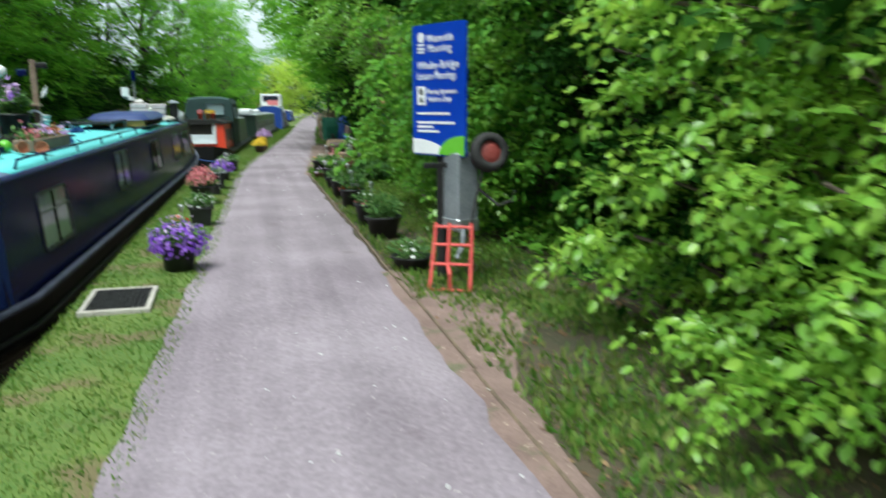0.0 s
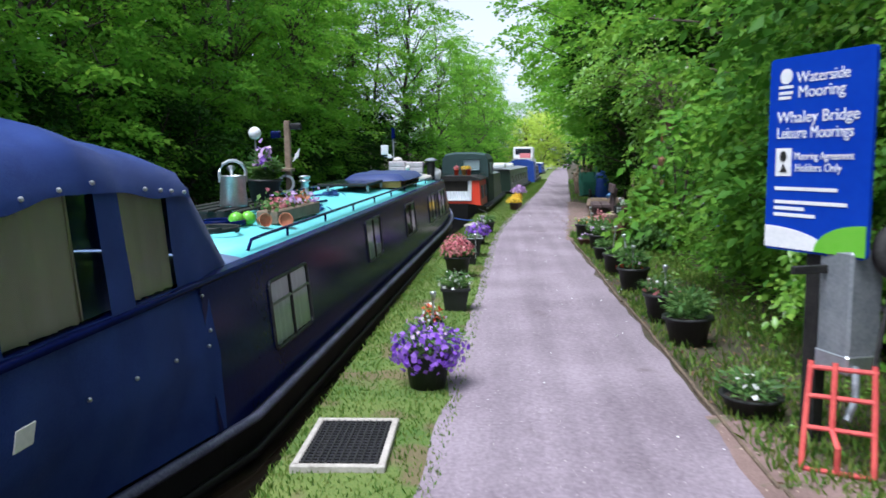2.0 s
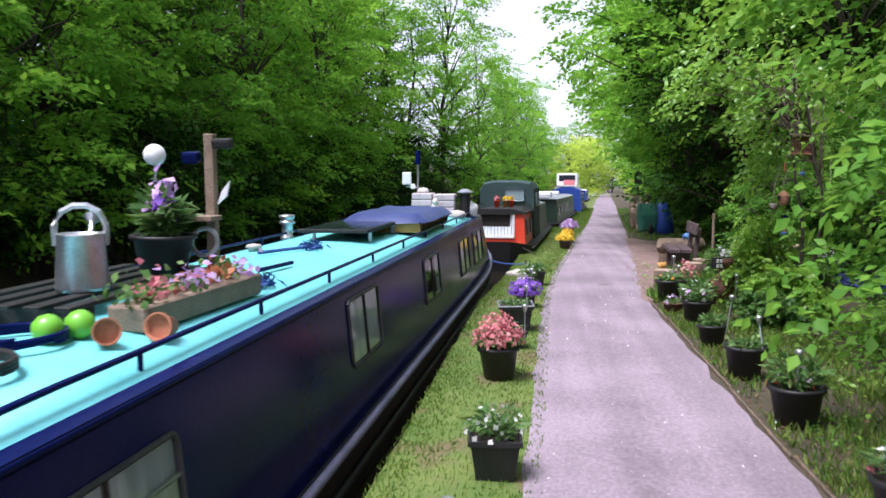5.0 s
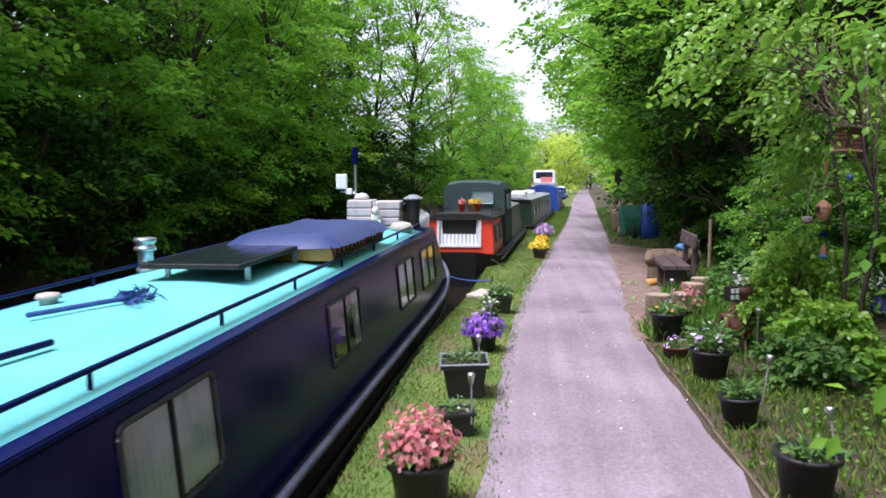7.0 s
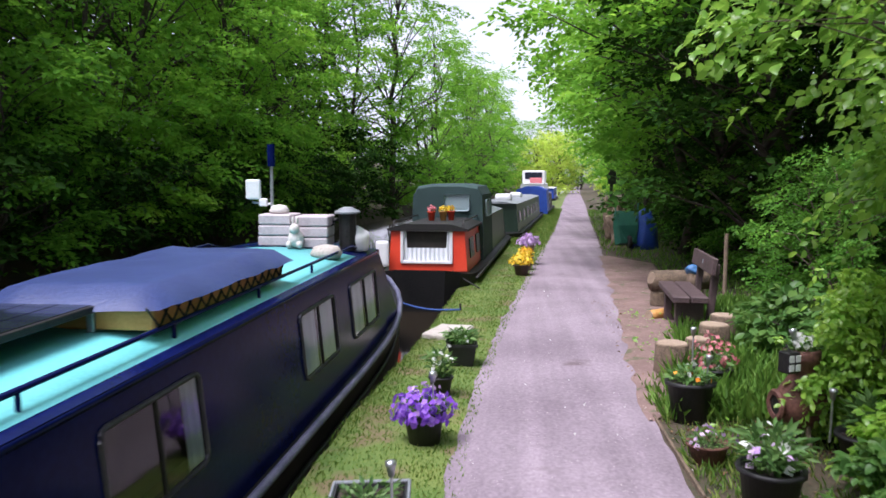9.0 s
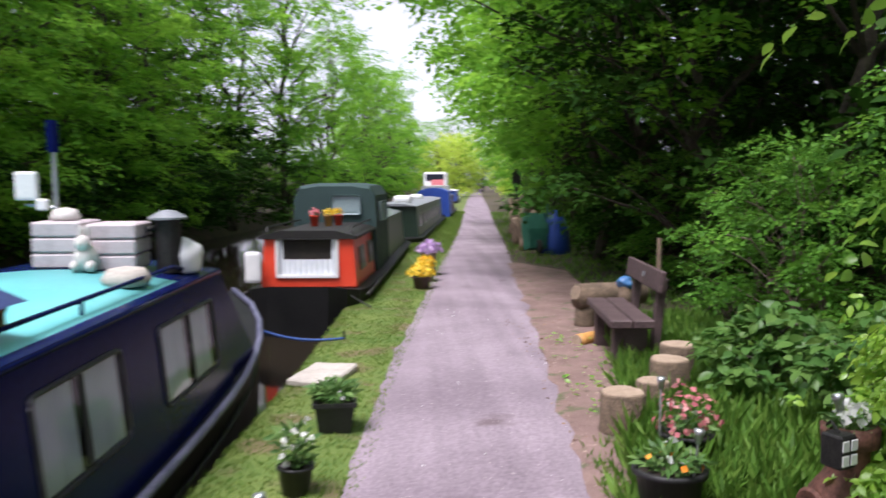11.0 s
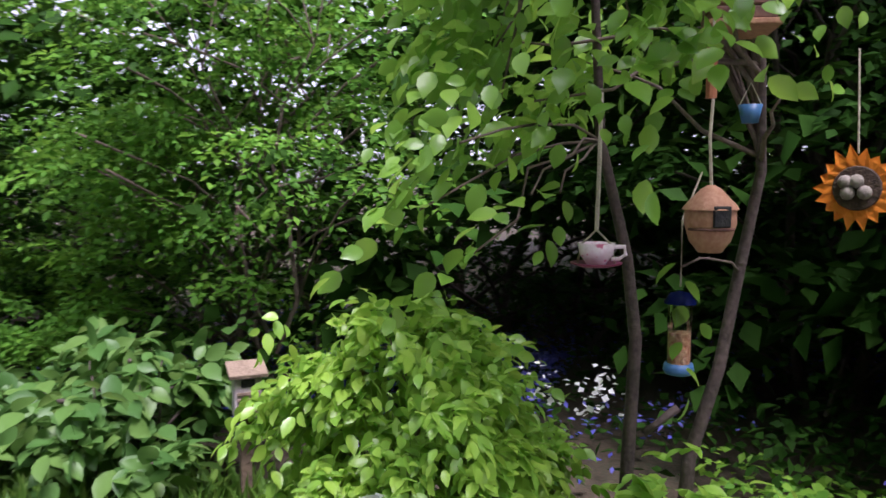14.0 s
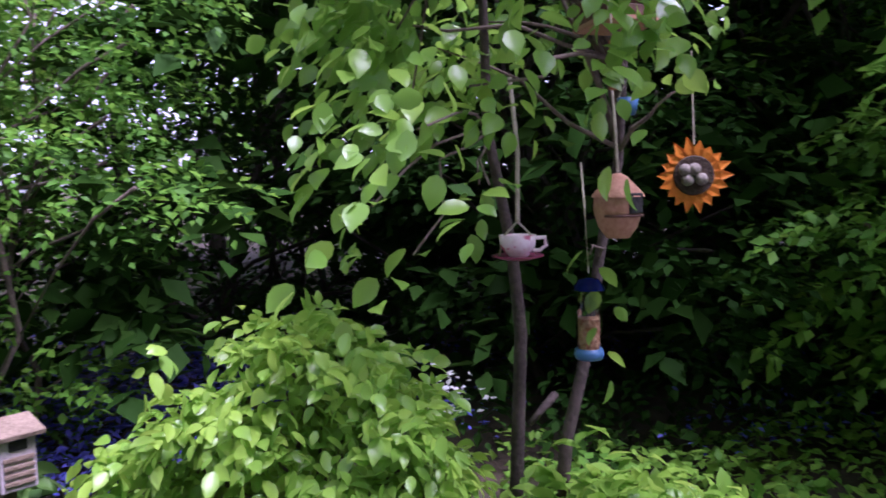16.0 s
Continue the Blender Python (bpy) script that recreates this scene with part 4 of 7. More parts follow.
def hood_ring(v, zt, side, shoulder):
    z0 = -0.05
    q = stern(v)
    pts = [(0.10 - q, v, z0), (0.06 - 0.35 * q, v, 0.40), (-0.05, v, 0.84), (side, v, shoulder)]
    for k in range(1, 8):
        a = math.pi * k / 8
        pts.append((CEN + (side - CEN) * math.cos(a), v, shoulder + (zt - shoulder) * math.sin(a) ** 0.8))
    pts += [(2 * CEN - side, v, shoulder), (2 * CEN + 0.05, v, 0.84), (2 * CEN - 0.06 + 0.35 * q, v, 0.40), (2 * CEN - 0.10 + q, v, z0)]
    return pts


KEY = [(-6.2, 1.30, -0.06, 1.05), (-5.2, 1.62, -0.10, 1.24), (-4.4, 1.69, -0.10, 1.34), (-3.5, 1.67, -0.10, 1.36), (-2.82, 1.69, -0.10, 1.40), (-2.15, 1.78, -0.10, 1.455), (-2.11, 1.77, -0.10, 1.45), (-1.90, 1.73, -0.10, 1.42), (-1.42, 1.61, -0.10, 1.375), (-1.16, 1.55, -0.10, 1.35)]
HOLES = ((-2.82, -2.11), (-1.90, -1.42))
stops = sorted({k[0] for k in KEY} | {round(v, 3) for v in np.arange(-6.1, -1.2, 0.13) if min(abs(v - k[0]) for k in KEY) > 0.04})


def hood_at(v, lift=0.0):
    """One hoop of the hood with the sag between hoops and the hanging folds of the skirt."""
    zt, side, shoulder = [float(np.interp(v, [k[0] for k in KEY], [k[i] for k in KEY])) for i in (1, 2, 3)]
    out = []
    ring = hood_ring(v, zt, side, shoulder)
    ring = [Vector(p) for p in ring]
    rows = []
    for i, (p, q) in enumerate(zip(ring, ring[1:])):
        n = 4 if i in (0, 1, 2, 11, 12, 13) else 2
        rows += [p.lerp(q, j / n) for j in range(n)]
    rows.append(ring[-1])
    for p in rows:
        fold = 0.026 * noise.noise(Vector((v * 3.1, p.z * 0.7, p.x))) + 0.011 * noise.noise(Vector((v * 9.0 + p.z * 2, p.z * 2.0, 4.0)))
        sgn = 1 if p.x > CEN else -1
        top = p.z > shoulder + 0.03
        p.x += 0 if top else sgn * (fold * 1.3 + lift)
        p.z += (1.2 * fold + lift - 0.02 * math.sin(math.pi * ((v * 1.45) % 1.0))) if top else 0
        out.append(p)
    return out


bm = bmesh.new()
RV = [[bm.verts.new(p) for p in hood_at(v)] for v in stops]
for va, vb, a, b in zip(stops, stops[1:], RV, RV[1:]):
    open_here = any(h[0] - 1e-6 <= va and vb <= h[1] + 1e-6 for h in HOLES)
    for k in range(len(a) - 1):
        if open_here and (8 <= k <= 11 or len(a) - 1 - 12 <= k < len(a) - 1 - 8):
            continue
        bm.faces.new((a[k], a[k + 1], b[k + 1], b[k]))
bm.faces.new(RV[0])
# raking front piece down to the roof
last = RV[-1]
front = []
for p in last:
    u = p.co.x
    if p.co.z > 1.3:
        front.append(bm.verts.new((u, -0.66, 0.835 + 0.10 * (1 - min(1, abs((u - CEN) / 0.87)) ** 2))))
    elif p.co.z > 0.80:
        f = (p.co.z - 0.80) / 0.5
        front.append(bm.verts.new((u, -1.12 + 0.46 * f, 0.80 + 0.035 * f)))
    else:
        front.append(bm.verts.new((u + (0.006 if u > CEN else -0.006), -1.13, p.co.z)))
for k in range(len(last) - 1):
    bm.faces.new((last[k], last[k + 1], front[k + 1], front[k]))
bmesh.ops.recalc_face_normals(bm, faces=bm.faces)
hood = part("canvas_hood", bm, M_CANVAS, boat, "navy canvas hood with clear side windows")
smooth(hood)
# roof cover of the hood, its hem hanging over the tops of the side windows
bm = bmesh.new()
CV = []
for v in [x for x in stops if x > -5.3]:
    row = [p for p in hood_at(v, 0.011)][12:-12]
    shoulder = float(np.interp(v, [k[0] for k in KEY], [k[3] for k in KEY]))
    drop = 0.055 + 0.012 * math.sin(v * 11)
    row = [Vector((row[0].x + 0.012, v, shoulder - drop))] + row + [Vector((row[-1].x - 0.012, v, shoulder - drop))]
    CV.append([bm.verts.new(p) for p in row])
for a, b in zip(CV, CV[1:]):
    for k in range(len(a) - 1):
        bm.faces.new((a[k], a[k + 1], b[k + 1], b[k]))
bmesh.ops.recalc_face_normals(bm, faces=bm.faces)
smooth(part("hood_cover", bm, M_CANVAS, boat, "navy canvas cover over the top of the hood"))
# tan curtains and vinyl behind the hood windows
for v0, v1 in ((-2.85, -2.12), (-1.92, -1.41)):
    cb, rows = bmesh.new(), []
    for i in range(31):
        v = v0 + (v1 - v0) * i / 30
        d = -0.03 + 0.014 * math.sin(i * 0.9) + 0.01 * math.sin(i * 2.3)
        gap = i > 26 and v1 < -2.0
        rows.append([cb.verts.new((-0.075 - 0.05 * f + d * 0.7, v - (0.10 * (i - 26) / 4 + 0.04 if gap else 0), 0.80 + 0.62 * f)) for f in np.linspace(0, 0.98, 6)])
    for a, b in zip(rows, rows[1:]):
        for k in range(5):
            cb.faces.new((a[k], b[k], b[k + 1], a[k + 1]))
    smooth(part("hood_curtain", cb, M_CURTAIN, boat, "tan curtain behind clear vinyl"))
    cb = bmesh.new()
    cb.faces.new([cb.verts.new((-0.07 - 0.045 * f, v, 0.82 + 0.58 * f)) for v, f in ((v0 - 0.02, 0), (v1 + 0.02, 0), (v1 + 0.02, 0.98), (v0 - 0.02, 0.98))])
    part("vinyl_window", cb, M_GLASS, boat).visible_shadow = False
lb = box(0.006, 0.11, 0.09, 0.002)
part("maker_label", lb, M_WHITE, boat, "small white maker's label", pose(0.035, -2.86, 0.565, 0, 12, 0))
def stud(u, v, z):
    b_ = bmesh.new()
    bmesh.ops.create_icosphere(b_, subdivisions=1, radius=0.013, matrix=Matrix.Translation((u, v, z)))
    part("press_stud", b_, M_STEEL, boat)


for i in range(11):
    v = -4.9 + 3.65 * i / 10
    stud(0.042 - 0.22 * stern(v), v, 0.53 - 0.05 * max(0, (v + 2.4)))
for v in (-3.3, -2.86, -2.62, -2.38, -2.14, -1.68, -1.52, -1.40, -1.25):
    stud(-0.072, v, float(np.interp(v, [k[0] for k in KEY], [k[3] for k in KEY])) - 0.02)
for z in (0.62, 0.86, 1.05, 1.22, 1.36):
    stud(float(np.interp(z, [0.40, 0.84, 1.4], [0.06 - 0.35 * stern(-2.95), -0.05, -0.10])) + 0.006, -2.95, z)
for z in (0.55, 0.75):
    stud(float(np.interp(z, [0.40, 0.84], [0.06 - 0.35 * stern(-1.2), -0.05])) + 0.008, -1.2, z)
part("stern_rope", tube([(0.14, -3.35, -0.02), (0.17, -3.3, -0.3), (0.2, -3.2, -0.55)], 0.02, 8), M_ROPE, boat, "bright blue mooring rope")


def roof_z(x, y):
    u = (x + 2.85) - 0.036 * (y - 10.5)
    return 0.825 + 0.10 * (1 - min(1.0, abs((u - CEN) / 0.87)) ** 2) + 0.021 * (y - 10.5)


# red-fronted boat
B2 = pose(-2.58, 26.9, 0.0, 0, 0, -3.2)
red = thing("narrowboat", "red and black narrowboat with a dark green canvas cab", "narrowboat", B2)
stn = []
for i, (v, w, z) in enumerate(((-0.75, 0.42, 0.30), (-0.6, 0.66, 0.25), (-0.3, 0.80, 0.2), (0.2, 0.86, 0.17), (1, 0.88, 0.16), (9.5, 0.88, 0.16), (10.2, 0.7, 0.16))):
    stn.append([(w, v, z), (w * 0.98, v, -0.1), (w * 0.9, v, -0.9), (-w * 0.9, v, -0.9), (-w * 0.98, v, -0.1), (-w, v, z)])
part("hull", sweep(True, stn), M_BLACK, red)
part("cabin", sweep(True, [[(0.70, v, 0.16), (0.64, v, 0.93), (0.3, v, 1.0), (-0.3, v, 1.0), (-0.64, v, 0.93), (-0.70, v, 0.16)] for v in (0.12, 2.9)]), M_RED, red, "scarlet painted cabin")
fp = bmesh.new()
o = [(-0.70, 0.20), (0.70, 0.20), (0.645, 0.955), (-0.645, 0.955)]
i_ = [(-0.44, 0.37), (0.40, 0.37), (0.40, 0.90), (-0.44, 0.90)]
for d in (0.05, 0.11):
    ov, iv = [fp.verts.new((x, d, z)) for x, z in o], [fp.verts.new((x, d, z)) for x, z in i_]
    for k in range(4):
        fp.faces.new((ov[k], ov[(k + 1) % 4], iv[(k + 1) % 4], iv[k]))
part("front_panel", fp, M_RED, red)
wf = bmesh.new()
for a, b in (((-0.46, 0.35), (0.42, 0.35)), ((0.42, 0.35), (0.42, 0.92)), ((0.42, 0.92), (-0.46, 0.92)), ((-0.46, 0.92), (-0.46, 0.35))):
    add(wf, box(abs(b[0] - a[0]) + 0.05, 0.03, abs(b[1] - a[1]) + 0.05, 0.006, Matrix.Translation(((a[0] + b[0]) / 2, 0.035, (a[1] + b[1]) / 2))))
fw = part("front_window", wf, M_WHITE, red, "white framed front window")
# Flat dark sheet stands in for the unlit cabin behind this window.
db = bmesh.new()
db.faces.new([db.verts.new((x, 0.105, z)) for x, z in ((-0.45, 0.36), (0.41, 0.36), (0.41, 0.91), (-0.45, 0.91))])
part("front_dark_sheet", db, M_UNLIT, fw)
lc = bmesh.new()
rows = []
for k in range(61):
    x = -0.44 + 0.84 * k / 60
    d = 0.07 + 0.012 * math.sin(k * 1.1)
    side = min(1.0, abs(k - 30) / 30)
    rows.append([lc.verts.new((x, d, 0.36)), lc.verts.new((x, d, 0.60 + (0.29 if side > 0.86 else 0.0)))])
for a, b in zip(rows, rows[1:]):
    lc.faces.new((a[0], b[0], b[1], a[1]))
part("lace_curtain", lc, M_LACE, fw)
part("cabin_roof", sweep(True, [[(0.72, v, 0.94), (0.4, v, 1.025), (-0.4, v, 1.025), (-0.72, v, 0.94), (-0.72, v, 0.90), (0.72, v, 0.90)] for v in (0.0, 2.9)]), M_IRON, red, "dark felted cabin roof")
for x in (0.62, -0.62):
    part("roof_rail", tube([(x, 0.1, 1.0), (x, 0.15, 1.07), (x, 2.7, 1.07), (x, 2.75, 1.0)], 0.014, 6), M_IRON, red)
for v in (0.9, 2.0):
    pn = part("side_panel", box(0.02, 0.6, 0.36, 0.004), M_DKGREEN, red, "", pose(0.685, v, 0.56, 0, -4.5, 0))
    part("porthole", lathe([(0, 0.0), (0.1, 0.0), (0.12, 0.012), (0.12, 0.0)], 16), M_ALU, pn, "", pose(0.012, 0, 0, 0, 90, 0))
cb = sweep(True, [[(0.76, v, 0.1), (0.72, v, zt - 0.22), (0.62, v, zt - 0.05), (0.3, v, zt), (-0.3, v, zt), (-0.62, v, zt - 0.05), (-0.72, v, zt - 0.22), (-0.76, v, 0.1)] for v, zt in ((2.5, 1.66), (2.62, 1.72), (4.6, 1.72), (4.75, 1.64))])
part("canvas_cab", cb, M_GREENCANVAS, red, "dark green canvas cab")
part("cab_window", box(0.52, 0.012, 0.34, 0.05, seg=2), M_CLEAR, red, "cloudy vinyl window", pose(0.2, 2.494, 1.33))
part("cab_window", box(0.012, 1.0, 0.36, 0.05, seg=2), M_CLEAR, red, "cloudy vinyl window", pose(0.728, 3.6, 1.2, 0, -3, 0))
part("aft_cabin", sweep(True, [[(0.74, v, 0.16), (0.66, v, 0.98), (0.3, v, 1.06), (-0.3, v, 1.06), (-0.66, v, 0.98), (-0.74, v, 0.16)] for v in (4.7, 9.4)]), M_DKGREEN, red, "dark green after cabin")
strake(red, M_IRON, 0.90, -0.2, 9.8, 0.3, 0.12, 0.0, 0.0, 0.03)
part("bow_rope", tube([(0.5, -0.4, 0.25), (0.75, -0.55, 0.12), (1.0, -0.75, 0.02)], 0.012, 6), M_IRON, red)
part("cabin_fender", box(0.24, 0.10, 0.46, 0.05, seg=2), M_WHITE, red, "white plastic fender", pose(-0.78, -0.1, 0.50))


def plain_boat(label, m, length, hull, cabin, roof, top=1.05, windows=5, half=0.9, glassm=None):
    b = thing("narrowboat", label, "narrowboat", m)
    part("hull", sweep(True, [[(w, v, 0.16), (w * 0.9, v, -0.9), (-w * 0.9, v, -0.9), (-w, v, 0.16)] for v, w in ((-0.6, half * 0.5), (0.2, half), (length - 1, half), (length, half * 0.4))]), hull, b)
    part("cabin", sweep(True, [[(half * 0.84, v, 0.16), (half * 0.76, v, top - 0.07), (-half * 0.76, v, top - 0.07), (-half * 0.84, v, 0.16)] for v in (0.5, length - 1.6)]), cabin, b)
    part("roof", sweep(True, [[(half * 0.8, v, top - 0.068), (half * 0.35, v, top), (-half * 0.35, v, top), (-half * 0.8, v, top - 0.068)] for v in (0.42, length - 1.5)]), roof, b)
    for k in range(windows):
        v = 1.2 + k * (length - 4) / max(1, windows)
        w = part("window", box(0.02, 0.72, 0.42, 0.03), M_ALU, b, "", pose(half * 0.802, v + 0.4, 0.62, 0, -5, 0))
        part("pane", box(0.012, 0.64, 0.34, 0.02), M_SOLAR, w, "", pose(0.008, 0, 0))
    return b


plain_boat("dark green narrowboat with a pale cluttered roof", pose(-1.72, 37.6, 0, 0, 0, -4.8), 15.5, M_BLACK, M_DKGREEN, M_GREYBOX, 1.12, 6)
bb = plain_boat("brown narrowboat under a bright blue cover", pose(-0.15, 54.5, 0, 0, 0, -4.6), 12, M_BLACK, M_BENCH, M_STRAKE, 1.1, 4)
part("blue_cover", sweep(True, [[(0.86, v, 0.05), (0.78, v, 1.3), (0.3, v, 1.48), (-0.3, v, 1.48), (-0.78, v, 1.3), (-0.86, v, 0.05)] for v in (-0.3, 2.6)]), M_BLUE, bb, "bright blue tarpaulin cover")
cr = plain_boat("tall white cabin cruiser with a pink cloth", pose(0.2, 70, 0, 0, 0, -4.4), 11, M_WHITE, M_WHITE, M_WHITE, 1.6, 4, 1.1)
part("wheelhouse", box(1.7, 3.0, 1.0, 0.12, Matrix.Translation((0, 4, 2.05)), seg=2), M_WHITE, cr)
part("windscreen", box(1.3, 0.04, 0.5, 0.03, Matrix.Translation((0, 2.48, 2.15))), M_SOLAR, cr)
part("pink_cloth", box(0.9, 0.1, 0.5, 0.03, Matrix.Translation((0.2, 2.0, 1.75))), M_PINK, cr)
plain_boat("blue narrowboat moored beyond the cruiser", pose(1.7, 83, 0, 0, 0, -4.6), 12, M_BLACK, M_BLUE, M_WHITE, 1.15, 4)
# clutter on the dark green boat's roof
for k, (v, u, s) in enumerate(((2.4, 0.1, 0.34), (7.5, 0.1, 0.3))):
    m = pose(-1.72, 37.6, 0, 0, 0, -4.8) @ pose(u, v, 1.10)
    t = thing("roof_bundle", "pale wrapped bundle on a boat roof", "bundle", m, "bundles on the boat roof")
    part("wrap", box(s * 1.6, s * 1.9, s * 0.7, 0.09, base=True, seg=2), M_WHITE, t)

M_SAPBARK = shade('sapling_bark', (0.04, 0.028, 0.025), (0.095, 0.068, 0.058), 0.85, scale=9, fine=60, bump=0.6)

M_TERRALEAF = leafy('rust_petals', (0.30, 0.09, 0.04), (0.38, 0.14, 0.06), (0.45, 0.22, 0.10), 0.3)

M_REDDULL = shade('dull_red_paint', (0.16, 0.025, 0.02), (0.26, 0.05, 0.04), 0.6, scale=12, fine=60, bump=0.1)

# ---- sign, hand truck and steel box by the path ----
# panel frame: x along the panel to a reader's right, y into the panel, z up
SIGN = Matrix(((0.436, 0.90, 0, 0.20), (-0.90, 0.436, 0, 9.42), (0, 0, 1, 0.985), (0, 0, 0, 1)))
sign = thing("mooring_sign", "blue mooring sign with white and green foot on a dark post", "sign", SIGN)
SW, SH = 0.64, 1.0


def flat(pts, d, thick=0.004):
    bm = bmesh.new()
    f = bm.faces.new([bm.verts.new((x, d, z)) for x, z in pts])
    r = bmesh.ops.extrude_face_region(bm, geom=[f])
    bmesh.ops.translate(bm, vec=(0, thick, 0), verts=[g for g in r["geom"] if isinstance(g, bmesh.types.BMVert)])
    bmesh.ops.recalc_face_normals(bm, faces=bm.faces)
    return bm


def round_rect(x0, x1, z0, z1, r, n=4):
    pts = []
    for cx, cz, a0 in ((x1 - r, z1 - r, 0), (x0 + r, z1 - r, 90), (x0 + r, z0 + r, 180), (x1 - r, z0 + r, 270)):
        pts += [(cx + r * math.cos(radians(a0 + 90 * k / n)), cz + r * math.sin(radians(a0 + 90 * k / n))) for k in range(n + 1)]
    return pts


panel = part("panel", flat(round_rect(0, SW, 0, SH, 0.025), 0.0, 0.018), M_SIGNBLUE, sign)
arc = [(0.55 * math.sin(radians(a)), 0.0 + 0.115 * math.cos(radians(a))) for a in np.linspace(0, 90, 14)]
part("white_foot", flat([(0.004, 0.012), *[(0.004 + x * 0.75, 0.012 + z) for x, z in arc]], -0.004), M_WHITE, sign)
g = [(SW - 0.004, 0.012)] + [(SW - 0.004 - 0.30 * math.sin(radians(a)), 0.012 + 0.15 * math.cos(radians(a))) for a in np.linspace(0, 90, 12)]
part("green_foot", flat(g[::-1], -0.008), M_SIGNGREEN, sign)


def words(text, x, z, size, squeeze=1.0):
    cu = bpy.data.curves.new("words", "FONT")
    cu.body, cu.size, cu.extrude = text, size, 0.0015
    tmp = new("tmp_words", cu)
    me = bpy.data.meshes.new_from_object(tmp)
    bpy.data.objects.remove(tmp)
    bpy.data.curves.remove(cu)
    me.materials.clear()
    me.materials.append(M_WHITE)
    ob = new("lettering", me)
    ob.parent = sign
    ob.matrix_basis = pose(x, -0.003, z, 90, 0, 0) @ Matrix.Diagonal((squeeze, 1, 1, 1))
    return ob


words("Waterside", 0.18, 0.865, 0.08, 0.95)
words("Mooring", 0.19, 0.79, 0.085)
words("Whaley Bridge", 0.06, 0.665, 0.085)
words("Leisure Moorings", 0.06, 0.585, 0.085, 0.8)
words("Mooring Agreement", 0.185, 0.475, 0.055, 0.8)
words("Holders Only", 0.19, 0.415, 0.058, 0.9)
part("logo_disc", flat([(0.11 + 0.04 * math.cos(a), 0.905 + 0.04 * math.sin(a)) for a in np.linspace(0, 6.0, 16)], -0.003), M_WHITE, sign)
for z, w in ((0.85, 0.09), (0.82, 0.09), (0.795, 0.08)):
    part("small_print", flat([(0.065, z - 0.008), (0.065 + w, z - 0.008), (0.065 + w, z + 0.008), (0.065, z + 0.008)], -0.003), M_WHITE, sign)
ic = part("icon", flat([(0.06, 0.39), (0.165, 0.39), (0.165, 0.535), (0.06, 0.535)], -0.003), M_WHITE, sign)
part("icon_figure", flat([(0.09, 0.41), (0.14, 0.41), (0.115, 0.455)], -0.006), M_IRON, ic)
part("icon_figure", flat([(0.112 + 0.022 * math.cos(a), 0.492 + 0.028 * math.sin(a)) for a in np.linspace(0, 6.0, 12)], -0.006), M_IRON, ic)
for z, w in ((0.325, 0.40), (0.255, 0.46), (0.222, 0.2), (0.188, 0.27)):
    part("small_print", flat([(0.06, z - 0.009), (0.06 + w, z - 0.009), (0.06 + w, z + 0.009), (0.06, z + 0.009)], -0.003), M_WHITE, sign)
part("post", box(0.085, 0.085, 1.75, 0.008), M_IRON, sign, "black square post", pose(0.30, 0.07, -0.13))

sb = thing("steel_box", "grey galvanised steel box hanging below the sign", "box", pose(0.49, 9.02, 0.42, 0, 0, 18))
part("body", box(0.19, 0.22, 0.60, 0.012, base=True), M_GREYBOX, sb)
part("foot_flap", box(0.20, 0.23, 0.10, 0.01, base=True), M_STEEL, sb, "bare steel lower flap", pose(0, 0, -0.006))
part("bracket", box(0.30, 0.03, 0.04, 0.004), M_IRON, sb, "", pose(-0.14, 0.06, 0.5))
part("hanger", tube([(-0.05, -0.12, 0.04), (-0.1, -0.18, -0.1), (-0.16, -0.2, -0.19)], 0.018, 8), M_GREYBOX, sb)

truck = thing("hand_truck", "upturned red tubular hand truck with black tyres", "hand truck", pose(0.36, 8.76, 0.0, 0, 0, -24))


def bar(pts, r=0.014):
    return tube(pts, r, 8)


for x in (-0.15, 0.0, 0.15):
    part("frame_tube", bar([(x, -0.11, 0.02), (x, -0.10, 0.06), (x * 0.96, 0.0, 0.30), (x * 0.9, 0.06, 0.50)] if x else [(x, -0.11, 0.02), (x, -0.12, 0.14), (x - 0.03, -0.04, 0.2), (x - 0.03, 0.05, 0.5)]), M_REDFRAME, truck)
for z, y in ((0.02, -0.11), (0.20, -0.04), (0.34, 0.01), (0.47, 0.05)):
    part("cross_bar", bar([(-0.15, y, z), (0.15, y, z)], 0.012), M_REDFRAME, truck)
part("axle", bar([(0.13, 0.06, 0.48), (0.17, 0.16, 0.75), (0.22, 0.22, 1.0)], 0.012), M_IRON, truck)
for x in (0.24,):
    wh = part("wheel", lathe([(0.085, -0.045), (0.12, -0.05), (0.15, -0.03), (0.155, 0), (0.15, 0.03), (0.12, 0.05), (0.085, 0.045), (0.085, -0.045)], 28), M_RUBBER, truck, "black pneumatic tyre", pose(x, 0.25, 1.02, 78, 0, 30))
    smooth(wh)
    part("hub", lathe([(0, -0.03), (0.075, -0.03), (0.09, -0.01), (0.09, 0.02), (0.05, 0.035), (0, 0.04)], 20), M_REDDULL, wh, "dull red wheel hub")
part("handle_bar", bar([(0.14, 0.28, 0.75), (0.32, 0.22, 0.62), (0.42, 0.22, 0.66), (0.44, 0.24, 0.74)], 0.012), M_RUBBER, truck, "black grip")

